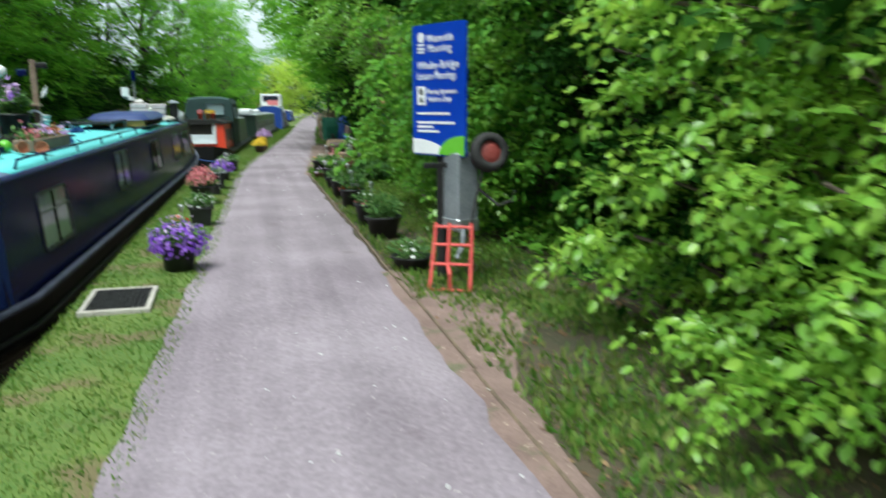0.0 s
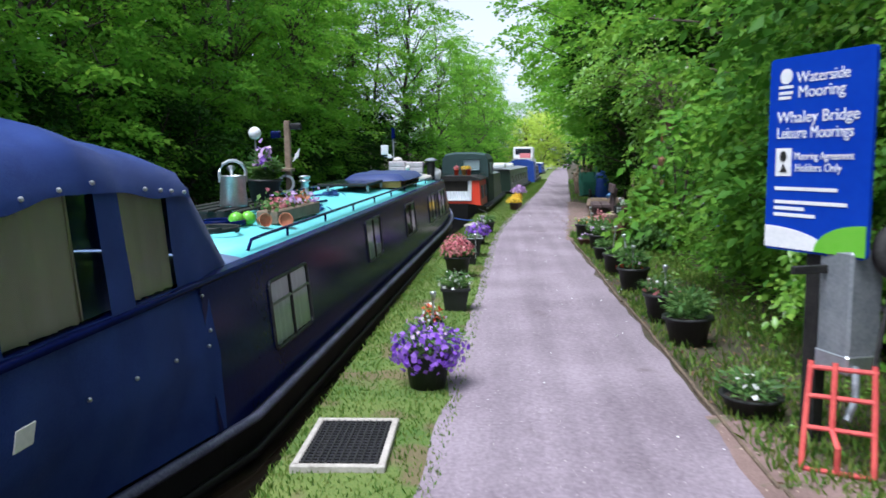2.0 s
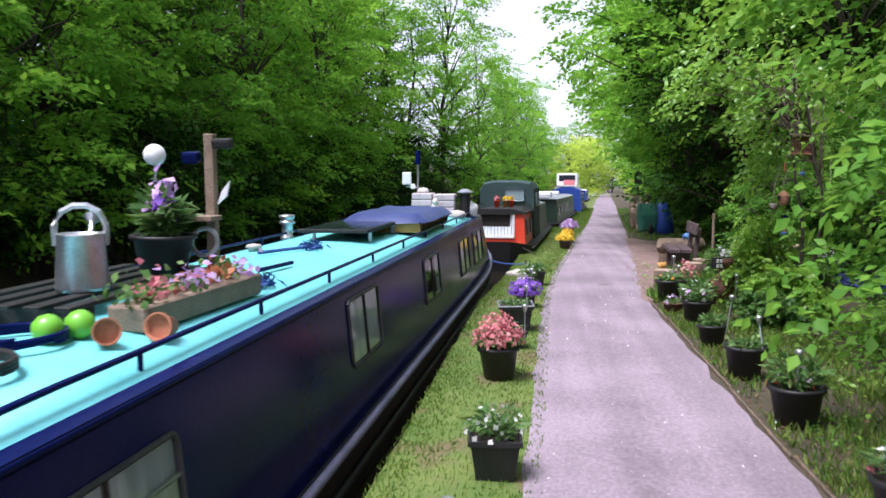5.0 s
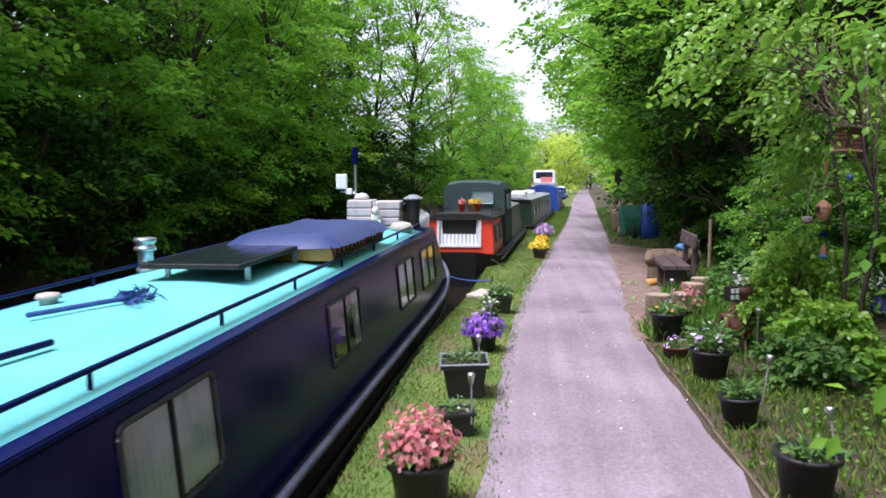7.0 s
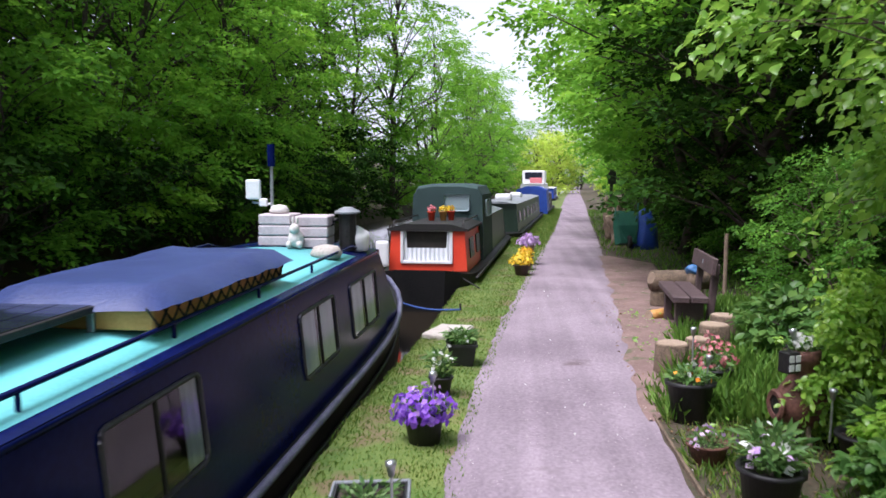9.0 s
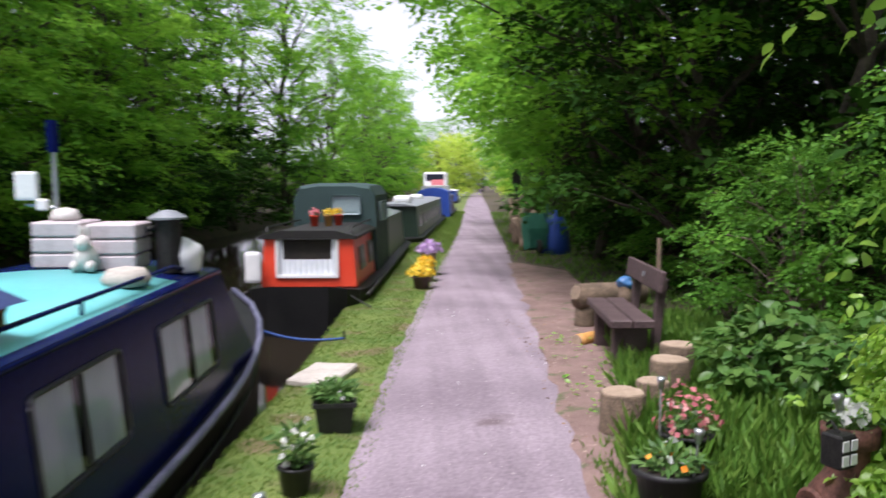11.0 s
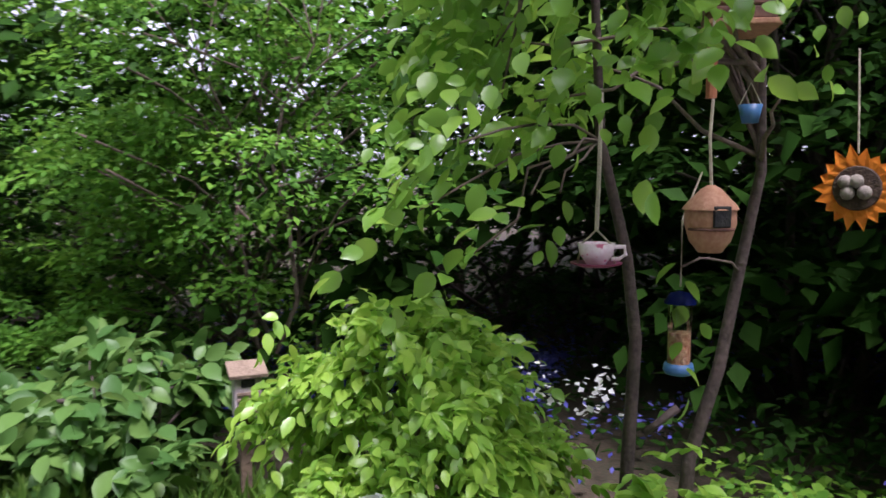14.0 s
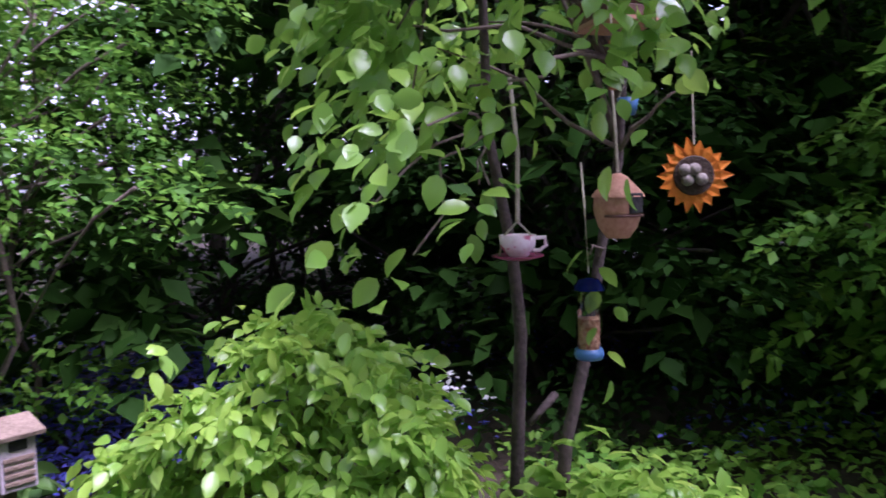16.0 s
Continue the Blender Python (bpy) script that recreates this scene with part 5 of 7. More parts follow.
# ---- drain cover, slab, mooring lines ----
drain = thing("drain_cover", "square black mesh drain cover in a concrete frame", "drain cover", pose(-2.02, 8.92, 0.012, 0, 0, 2))
fr = bmesh.new()
for x, y, sx, sy in ((0, 0.33, 0.46, 0.035), (0, -0.33, 0.46, 0.035), (0.21, 0, 0.035, 0.66), (-0.21, 0, 0.035, 0.66)):
    add(fr, box(sx, sy, 0.05, 0.006, Matrix.Translation((x, y, 0))))
part("frame", fr, M_STONE, drain, "pale concrete frame")
part("plate", box(0.385, 0.625, 0.03, 0.003), M_MESH, drain)
for k in range(11):
    part("bar", box(0.008, 0.62, 0.012, 0), M_IRON, drain, "", pose(-0.175 + k * 0.035, 0, 0.018))
for k in range(16):
    part("bar", box(0.385, 0.008, 0.011, 0), M_IRON, drain, "", pose(0, -0.29 + k * 0.0387, 0.018))
slab = thing("stone_slab", "pale rough stone slab at the canal edge", "stone", pose(-1.82, 22.32, -0.01, 0, 0, -14))
s_ = box(0.42, 0.66, 0.07, 0.015, base=True)
bmesh.ops.subdivide_edges(s_, edges=s_.edges[:], cuts=2, use_grid_fill=True)
for v in s_.verts:
    v.co += Vector(noise.noise_vector(v.co * 7)) * 0.012
part("stone", s_, M_STONE, slab)
line = thing("mooring_line", "blue mooring rope from the bow to the bank", "rope")
smooth(part("rope", tube([Vector((-2.95, 23.7, 0.30)).lerp(Vector((-1.80, 24.0, 0.01)), f) - Vector((0, 0, 0.10 * math.sin(math.pi * f))) for f in np.linspace(0, 1, 12)], 0.016, 8), M_ROPE, line))
part("pin", tube([(-1.79, 24.0, -0.12), (-1.80, 24.03, 0.09)], 0.014, 8), M_IRON, line, "iron mooring pin")


# ---- pots ----
def tuft(rng, n, r, h, leaf, material, name, parent, droop=0.0, z0=0.0, ratio=0.35, up=1.0):
    """Leaves springing from a pot."""
    a, q = rng.uniform(0, 2 * math.pi, n), np.sqrt(rng.uniform(0, 1, n))
    f = rng.uniform(0.1, 1, n)
    P = np.stack([q * r * np.cos(a) * (0.45 + 0.65 * f), q * r * np.sin(a) * (0.45 + 0.65 * f), z0 + h * f * (1 - 0.45 * q * q)], 1)
    D = np.stack([np.cos(a) * (0.35 + q), np.sin(a) * (0.35 + q), up * (1.1 - q) - droop], 1) + rng.normal(0, 0.35, (n, 3))
    N = rng.normal(0, 0.5, (n, 3)) + [0, 0, 1]
    ob = new(name, leaves(name, P, D, N, leaf * rng.uniform(0.6, 1.3, n), material, ratio))
    ob.parent = parent
    ob["kind"] = "stuff"
    return ob


def dome(rng, n, rx, ry, rz, z, size, material, name, parent, dx=0.0, low=0.0):
    """Petals over a dome."""
    v = unit(rng.normal(0, 1, (n, 3)))
    v[:, 2] = np.abs(v[:, 2]) if low == 0 else np.maximum(v[:, 2], -low)
    P = v * [rx, ry, rz] * (0.62 + 0.5 * rng.uniform(0, 1, (n, 1))) + [dx, 0, z]
    N = v + rng.normal(0, 0.4, (n, 3))
    ob = new(name, leaves(name, P, np.cross(N, rng.normal(0, 1, (n, 3))), N, size * rng.uniform(0.7, 1.3, n), material, 0.9))
    ob.parent = parent
    ob["kind"] = "stuff"
    return ob


def pot_shell(r, h, square):
    if not square:
        return smooth_bm(lathe([(0, 0), (r * 0.72, 0), (r * 0.95, h * 0.90), (r * 1.06, h * 0.90), (r * 1.06, h), (r * 0.94, h), (r * 0.90, h - 0.03), (0, h - 0.035)], 24))
    bm = bmesh.new()
    rings = [[bm.verts.new((x * k, y * k, z)) for x, y in ((r, r), (-r, r), (-r, -r), (r, -r))] for k, z in ((0.72, 0), (0.93, h * 0.88), (1.04, h * 0.88), (1.04, h), (0.93, h), (0.9, h - 0.03))]
    for a, b in zip(rings, rings[1:]):
        for k in range(4):
            bm.faces.new((a[k], a[(k + 1) % 4], b[(k + 1) % 4], b[k]))
    bm.faces.new(rings[0][::-1])
    bm.faces.new(rings[-1])
    return bm


def smooth_bm(bm):
    for f in bm.faces:
        f.smooth = abs(f.normal.z) < 0.95
    return bm


def potted(label, x, y, r, h, plants, square=False, rot=0.0, z=-0.005, material=None, group="", seed=0):
    rng = np.random.default_rng(int(abs(x * 131 + y * 977)) + seed)
    t = thing("flower_pot", label, "flower pot", pose(x, y, z, rng.uniform(-2, 2), rng.uniform(-2, 2), rot), group)
    part("pot", pot_shell(r, h, square), material or M_POT, t)
    part("soil", lathe([(0, 0.012), (r * 0.86, 0.0), (r * 0.86, -0.02), (0, -0.02)], 14) if not square else box(r * 1.75, r * 1.75, 0.02, 0.004), M_POTSOIL, t, "", pose(0, 0, h - 0.03))
    for p in plants:
        if p[0] == "leaf":
            tuft(rng, p[1], r * p[2], p[3], p[4], p[5] if len(p) > 5 else M_POTLEAF, "foliage", t, z0=h - 0.03)
        else:
            dome(rng, p[1], r * p[2], r * p[2], p[3], h + p[4], p[5], p[6], "blossom", t, low=p[7] if len(p) > 7 else 0.0)
    return t


V = "pots along the canal verge"
W = "pots along the path edging"
potted("black pot overflowing with purple petunias", -1.72, 10.02, 0.16, 0.25, [("leaf", 260, 1.6, 0.22, 0.06), ("fl", 430, 1.5, 0.17, 0.0, 0.045, M_PURPLE, 0.6), ("fl", 60, 1.5, 0.2, 0.02, 0.03, M_LILP)], group=V)
potted("small square black pot of red and white flowers", -1.83, 11.42, 0.10, 0.15, [("leaf", 120, 1.2, 0.12, 0.06), ("fl", 70, 1.1, 0.14, 0.0, 0.032, M_REDP), ("fl", 26, 1.2, 0.15, 0.0, 0.035, M_WHTP)], True, 8, group=V)
potted("square black pot with green leaves and white flowers", -1.70, 12.66, 0.14, 0.24, [("leaf", 220, 1.3, 0.2, 0.07), ("fl", 40, 1.2, 0.16, 0.0, 0.035, M_WHTP)], True, 4, group=V)
potted("round black pot domed with dusty pink flowers", -1.80, 14.78, 0.165, 0.27, [("leaf", 500, 1.25, 0.16, 0.08), ("fl", 560, 1.25, 0.24, 0.02, 0.036, M_PINK)], group=V)
potted("small square black pot with sparse seedlings", -1.72, 16.02, 0.115, 0.17, [("leaf", 60, 1.0, 0.12, 0.05), ("fl", 8, 0.8, 0.1, 0.0, 0.03, M_WHTP)], True, 12, group=V)
pl = potted("square black planter with a pale rim and seedlings", -1.74, 16.98, 0.18, 0.29, [("leaf", 120, 1.0, 0.10, 0.06)], True, 6, group=V)
rim = bmesh.new()
for a, b in (((-1, -1), (1, -1)), ((1, -1), (1, 1)), ((1, 1), (-1, 1)), ((-1, 1), (-1, -1))):
    tube([(a[0] * 0.187, a[1] * 0.187, 0.292), (b[0] * 0.187, b[1] * 0.187, 0.292)], 0.009, 6, rim)
part("rim", rim, M_GREYBOX, pl, "pale scuffed rim")
potted("black pot of purple petunias by the planter", -1.67, 18.6, 0.145, 0.23, [("leaf", 160, 1.3, 0.14, 0.06), ("fl", 300, 1.45, 0.15, 0.0, 0.055, M_PURPLE, 0.3), ("fl", 40, 1.3, 0.16, 0.0, 0.05, M_LILP)], group=V)
potted("small black pot with tall leaves and white flowers", -1.67, 19.76, 0.10, 0.17, [("leaf", 120, 1.4, 0.28, 0.09), ("fl", 24, 1.0, 0.26, 0.02, 0.045, M_WHTP)], group=V)
potted("square black pot of grassy leaves beside the slab", -1.57, 20.88, 0.145, 0.23, [("leaf", 260, 1.3, 0.17, 0.09), ("fl", 10, 1.1, 0.16, 0.0, 0.03, M_WHTP)], True, 6, group=V)
potted("brown tub of bright yellow flowers", -0.92, 28.1, 0.15, 0.2, [("leaf", 80, 1.3, 0.16, 0.07), ("fl", 240, 1.5, 0.2, 0.02, 0.06, M_YELP)], group=V, material=M_BENCH)
potted("wicker pot of orange and yellow flowers", -0.82, 29.0, 0.13, 0.28, [("leaf", 80, 1.2, 0.14, 0.07), ("fl", 180, 1.3, 0.18, 0.0, 0.06, M_YELP), ("fl", 40, 1.2, 0.16, 0.0, 0.05, M_ORANGE)], group=V, material=M_RAWWOOD)
potted("tall pot of lilac flowers", -0.76, 29.9, 0.14, 0.42, [("leaf", 90, 1.2, 0.14, 0.07), ("fl", 240, 1.7, 0.22, 0.02, 0.065, M_LILP)], group=V, material=M_RAWWOOD)
potted("shallow dark basket of trailing green plants", 0.20, 9.55, 0.17, 0.13, [("leaf", 200, 1.3, 0.18, 0.07), ("fl", 10, 0.8, 0.12, 0.0, 0.04, M_WHTP)], group=W)
potted("wide black pot full of bushy green leaves", 0.25, 11.3, 0.19, 0.23, [("leaf", 420, 1.25, 0.26, 0.08)], group=W)
potted("black bucket pot with a magenta flower and leaves", 0.22, 12.18, 0.165, 0.27, [("leaf", 160, 1.2, 0.2, 0.07), ("fl", 16, 1.15, 0.04, 0.0, 0.045, M_PINK), ("fl", 10, 0.8, 0.18, 0.0, 0.04, M_WHTP)], group=W)
potted("black pot of slender leaves with one red flower", 0.23, 13.82, 0.175, 0.27, [("leaf", 260, 1.2, 0.25, 0.09), ("fl", 8, 1.1, 0.03, 0.0, 0.05, M_REDP), ("fl", 8, 0.6, 0.2, 0.0, 0.045, M_LILP)], group=W)
potted("round black bucket pot of low green leaves", 0.21, 15.1, 0.165, 0.27, [("leaf", 110, 1.1, 0.10, 0.08)], group=W)
potted("small black pot with upright grey-green shoots", 0.22, 16.38, 0.14, 0.21, [("leaf", 150, 1.0, 0.16, 0.08)], group=W)
potted("large black pot of feathery plants with pale blue flowers", 0.30, 17.62, 0.17, 0.27, [("leaf", 300, 1.35, 0.28, 0.09), ("fl", 22, 1.1, 0.2, 0.0, 0.05, M_LILP), ("fl", 8, 1.1, 0.2, 0.02, 0.06, M_WHTP)], group=W)
potted("low brown bowl of mossy green and lilac flowers", 0.17, 18.4, 0.13, 0.13, [("leaf", 200, 1.2, 0.09, 0.04), ("fl", 14, 1.0, 0.12, 0.0, 0.04, M_LILP)], group=W, material=M_CLAYDARK)
potted("tall black pot of leafy seedlings near the stumps", 0.25, 19.28, 0.175, 0.30, [("leaf", 130, 1.1, 0.13, 0.09), ("fl", 6, 0.7, 0.16, 0.0, 0.05, M_WHTP), ("fl", 10, 1.0, 0.1, 0.0, 0.04, M_ORANGE)], group=W)
potted("black pot with dusky pink flowering stems", 0.60, 20.05, 0.16, 0.22, [("leaf", 160, 1.2, 0.2, 0.07), ("fl", 120, 1.2, 0.26, 0.02, 0.04, M_PINK), ("fl", 6, 0.8, 0.24, 0.0, 0.06, M_WHTP)], group=W)
potted("wide black pot of tall grassy leaves by the chiminea", 1.14, 18.38, 0.19, 0.22, [("leaf", 200, 0.95, 0.30, 0.11)], group=W)


def solar_light(x, y, z, h, lean=0.0, rot=0.0):
    t = thing("solar_light", "small steel solar stake light with clear lens", "garden light", pose(x, y, z, lean, 0, rot), "solar stake lights")
    part("stake", tube([(0, 0, -0.06), (0, 0, h)], 0.007, 6), M_STEEL, t)
    smooth(part("lamp_head", lathe([(0, h), (0.014, h), (0.022, h + 0.045), (0.026, h + 0.05), (0.026, h + 0.07), (0, h + 0.075)], 12), M_STEEL, t))


for x, y, z, h, l, r in ((-1.62, 15.94, 0.15, 0.22, 4, 0), (-1.62, 16.88, 0.27, 0.16, -3, 40), (-1.60, 18.5, 0.2, 0.25, 3, 0), (0.34, 16.3, 0.2, 0.25, 8, 60), (0.33, 15.02, 0.25, 0.2, 14, 200), (0.34, 19.2, 0.28, 0.16, 6, 90), (0.42, 19.98, 0.2, 0.30, 2, 0), (0.92, 18.42, 0.2, 0.22, 4, 0), (-1.80, 11.36, 0.13, 0.2, 3, 0), (0.26, 12.25, 0.25, 0.18, -6, 0), (0.2, 13.75, 0.25, 0.2, 5, 20)):
    solar_light(x, y, z, h, l, r)

# chiminea
ch = thing("chiminea", "sooty brown clay chiminea holding a plant on its mouth", "chiminea", pose(0.87, 18.80, 0.0, 0, 0, 0) @ Matrix.Diagonal((0.96, 0.96, 0.95, 1)))
body = lathe([(0, 0.14), (0.10, 0.14), (0.165, 0.22), (0.18, 0.30), (0.165, 0.37), (0.11, 0.45), (0.085, 0.50), (0.085, 0.58), (0.12, 0.60), (0.125, 0.68), (0.10, 0.69), (0.07, 0.60), (0.07, 0.5), (0.0, 0.45)], 28)
smooth(part("body", smooth_bm(body), M_CLAYDARK, ch))
mouth = part("fire_mouth", lathe([(0.068, 0), (0.105, 0.0), (0.115, 0.02), (0.10, 0.035), (0.068, 0.03), (0.068, 0.0)], 22), M_CLAYDARK, ch, "", pose(-0.16, -0.03, 0.29, 0, -90, 10))
# Dark disc stands in for the shaded hollow inside the fire mouth.
part("mouth_hollow", lathe([(0, 0.012), (0.07, 0.012), (0.07, 0.004), (0, 0.004)], 20), M_IRON, ch, "", pose(-0.168, -0.03, 0.29, 0, -90, 10))
for a in (40, 160, 280):
    part("leg", tube([(0.10 * math.cos(radians(a)), 0.10 * math.sin(radians(a)), 0.18), (0.16 * math.cos(radians(a)), 0.16 * math.sin(radians(a)), -0.02)], 0.018, 8), M_RAWWOOD if a == 280 else M_CLAYDARK, ch)
tuft(np.random.default_rng(9), 120, 0.15, 0.14, 0.07, M_POTLEAF, "foliage", ch, z0=0.64)
dome(np.random.default_rng(10), 40, 0.1, 0.1, 0.07, 0.72, 0.045, M_WHTP, "blossom", ch)
lan = thing("lantern", "small black lantern with white panes", "lantern", pose(0.73, 18.64, 0.53, 0, 0, 25))
part("case", box(0.10, 0.10, 0.14, 0.008, base=True), M_IRON, lan)
for x in (-0.026, 0.026):
    for z in (0.04, 0.10):
        part("pane", box(0.04, 0.006, 0.045, 0.002), M_WHITE, lan, "", pose(x, -0.052, z))
part("hook", tube([(0, 0, 0.14), (0.03, 0.06, 0.17), (0.06, 0.1, 0.14)], 0.006, 6), M_IRON, lan)
solar_light(0.82, 18.73, 0.58, 0.15, -14, 30)


def stump(x, y, r, h, label, rot=0):
    t = thing("log_stump", label, "stump", pose(x, y, -0.02, 0, 0, rot), "log stumps by the path")
    n = 20
    prof = [(r * 1.08, 0), (r * 1.0, h * 0.3), (r * 0.97, h * 0.96), (r * 0.93, h)]
    bm = lathe(prof + [(0, h)], n)
    for v in bm.verts:
        a = math.atan2(v.co.y, v.co.x)
        k = 1 + 0.06 * math.sin(3 * a + x * 9) + 0.03 * math.sin(7 * a)
        v.co.x, v.co.y = v.co.x * k, v.co.y * k
    smooth(part("bark", bm, M_LOGBARK, t))
    tp = lathe([(r * 0.90, 0), (r * 0.87, 0.008), (0, 0.010)], n)
    for v in tp.verts:
        a = math.atan2(v.co.y, v.co.x)
        k = 1 + 0.06 * math.sin(3 * a + x * 9) + 0.03 * math.sin(7 * a)
        v.co.x, v.co.y = v.co.x * k, v.co.y * k
    part("cut_face", tp, M_CUT, t, "pale sawn top", pose(0, 0, h))


stump(0.40, 20.72, 0.155, 0.30, "sawn log stump with a pale weathered top")
stump(0.74, 21.15, 0.125, 0.26, "short leaning log stump with flaking bark", 50)
stump(0.97, 21.5, 0.155, 0.34, "sawn log stump in long grass", 120)
stump(1.20, 21.95, 0.15, 0.36, "sawn log stump beside the bench", 210)

# bench
be = thing("bench", "dark stained heavy timber bench with one back rail", "bench", pose(0.97, 23.05, 0.0, 0, 0, -4) @ Matrix.Diagonal((0.92, 0.94, 0.98, 1)))
for x in (-0.105, 0.115):
    part("seat_plank", box(0.205, 1.52, 0.075, 0.01), M_BENCH, be, "", pose(x, 0, 0.445))
part("back_rail", box(0.055, 1.52, 0.20, 0.01), M_BENCH, be, "", pose(0.28, 0, 0.83, 0, 8, 0))
part("plaque", box(0.006, 0.07, 0.05, 0.001), M_GREYBOX, be, "small metal plaque", pose(0.245, -0.1, 0.84, 0, 8, 0))
for y in (-0.52, 0.52):
    part("back_post", box(0.08, 0.12, 0.86, 0.008), M_BENCH, be, "", pose(0.295, y, 0.42, 0, 6, 0))
    part("leg", box(0.34, 0.14, 0.42, 0.01), M_BENCH, be, "", pose(0.02, y, 0.20))


def log(name, label, a, b, r, mat_=None, group=""):
    t = thing(name, label, "log", Matrix.Translation(a), group)
    a, b = Vector(a), Vector(b)
    d = b - a
    smooth(part("bark", tube([d * f + Vector(noise.noise_vector(a + d * f * 3)) * r * 0.12 for f in np.linspace(0, 1, 5)], [r, r * 1.03, r * 0.97, r * 1.02, r * 0.96], 12), mat_ or M_LOGBARK, t))
    q = d.to_track_quat("Z", "Y").to_matrix().to_4x4()
    for o, s in ((Vector(), -1), (d, 1)):
        part("cut_face", lathe([(r * 0.92, 0), (r * 0.9, 0.012 * s), (0, 0.014 * s)], 12), M_CUT, t, "", Matrix.Translation(o) @ q)


log("fallen_log", "thick weathered log lying behind the bench", (0.90, 24.6, 0.36), (1.75, 24.9, 0.37), 0.15)
log("log_support", "short log chunk under the fallen log", (1.0, 24.62, -0.02), (1.0, 24.64, 0.225), 0.12)
log("log_support", "short log chunk under the fallen log", (1.55, 24.82, -0.02), (1.55, 24.84, 0.235), 0.11)
log("split_log", "small split log with orange heartwood", (0.68, 23.55, 0.05), (0.93, 23.75, 0.05), 0.07, M_YELLOWBOX)
bag = thing("blue_bag", "crumpled blue plastic bag behind the bench", "bag", pose(1.36, 24.2, 0.57) @ Matrix.Diagonal((0.7, 0.7, 0.6, 1)))
bb_ = bmesh.new()
bmesh.ops.create_icosphere(bb_, subdivisions=3, radius=0.13)
for v in bb_.verts:
    v.co *= 1 + 0.35 * noise.noise(v.co * 11)
smooth(part("sack", bb_, M_FEEDBLUE, bag))
log("bag_prop", "upright log with a blue bag on it", (1.36, 24.2, -0.02), (1.36, 24.2, 0.52), 0.08)
fp_ = thing("fence_post", "thin pale wooden fence post in the hedge", "post", pose(2.05, 25.2, -0.05))
part("shaft", tube([(0, 0, 0), (0.01, 0, 1.05)], 0.03, 8), M_RAWWOOD, fp_)

# wheelbarrow stood on end, tarpaulin, woodpile
wb = thing("wheelbarrow", "green wheelbarrow stood on end against the woodpile", "wheelbarrow", pose(1.85, 33.8, 0, -12, 0, 8))
part("tray", sweep(True, [[(0.20, -0.20, 0.15), (-0.20, -0.20, 0.15), (-0.30, 0.02, 0.12), (0.30, 0.02, 0.12)], [(0.24, -0.24, 0.6), (-0.24, -0.24, 0.6), (-0.33, 0.02, 0.6), (0.33, 0.02, 0.6)], [(0.2, -0.1, 1.0), (-0.2, -0.1, 1.0), (-0.30, 0.02, 1.02), (0.30, 0.02, 1.02)]]), M_GREENPL, wb, "dark green steel tray")
smooth(part("wheel", lathe([(0, -0.03), (0.10, -0.03), (0.15, -0.04), (0.175, 0), (0.15, 0.04), (0.10, 0.03), (0, 0.03)], 20), M_RUBBER, wb, "", pose(0, -0.26, 0.17, 0, 90, 0)))
for x in (-0.24, 0.24):
    part("handle", tube([(x * 0.3, -0.26, 0.17), (x, -0.22, 0.5), (x * 1.3, -0.12, 1.2)], 0.02, 8), M_GREENPL, wb)
tp_ = thing("tarpaulin", "bundled blue tarpaulin slumped by the wheelbarrow", "tarpaulin", pose(2.32, 34.0, 0))
tb = lathe([(0, 0), (0.34, 0.0), (0.36, 0.3), (0.28, 0.75), (0.14, 1.0), (0, 1.05)], 24)
bmesh.ops.subdivide_edges(tb, edges=tb.edges[:], cuts=1)
for v in tb.verts:
    v.co += Vector(noise.noise_vector(v.co * 5)) * 0.06
    v.co.z = max(v.co.z, 0)
smooth(part("sheet", tb, M_BLUE, tp_))
R2 = random.Random(8)
for k in range(26):
    y = 35.2 + (k % 13) * 0.55
    x = edge(RIGHT, y) + 0.35 + 0.25 * R2.random()
    log("stacked_log", "rough split log in the roadside woodpile", (x + R2.uniform(-0.1, 0.1), y, -0.03), (x + R2.uniform(-0.25, 0.3), y + R2.uniform(-0.3, 0.3), R2.uniform(0.75, 1.25)), R2.uniform(0.06, 0.12), M_RAWWOOD if k % 3 else M_LOGBARK, "woodpile logs")
pp = thing("marker_post", "dark post beside the far path", "post", pose(2.75, 44.5, -0.05))
part("shaft", box(0.12, 0.12, 2.3, 0.01, base=True), M_IRON, pp)
part("board", box(0.32, 0.03, 0.5, 0.01), M_IRON, pp, "", pose(0, -0.08, 1.95))

# ---- things on the navy boat's roof ----


def on_roof(x, y, dz=0.0, rot=0.0):
    return pose(x, y, roof_z(x, y) + dz, 1.2, 0, rot)


rack = thing("roof_rack", "dark slatted low rack with coiled hose on the roof", "rack", on_roof(-3.78, 12.35, 0.0, -2))
for x in (-0.3, -0.15, 0.0, 0.15, 0.3):
    part("slat", box(0.08, 1.5, 0.02, 0.003), M_IRON, rack, "", pose(x, 0, 0.10))
for y in (-0.6, 0.6):
    part("bearer", box(0.68, 0.05, 0.09, 0.004), M_IRON, rack, "", pose(0, y, 0.045))
can = thing("watering_can", "galvanised steel watering can with arched handle", "watering can", on_roof(-3.70, 12.05, 0.112, 22))
part("body", smooth_bm(lathe([(0, 0), (0.12, 0), (0.125, 0.02), (0.11, 0.27), (0.115, 0.28), (0.10, 0.28), (0.10, 0.25), (0, 0.24)], 24)), M_STEEL, can)
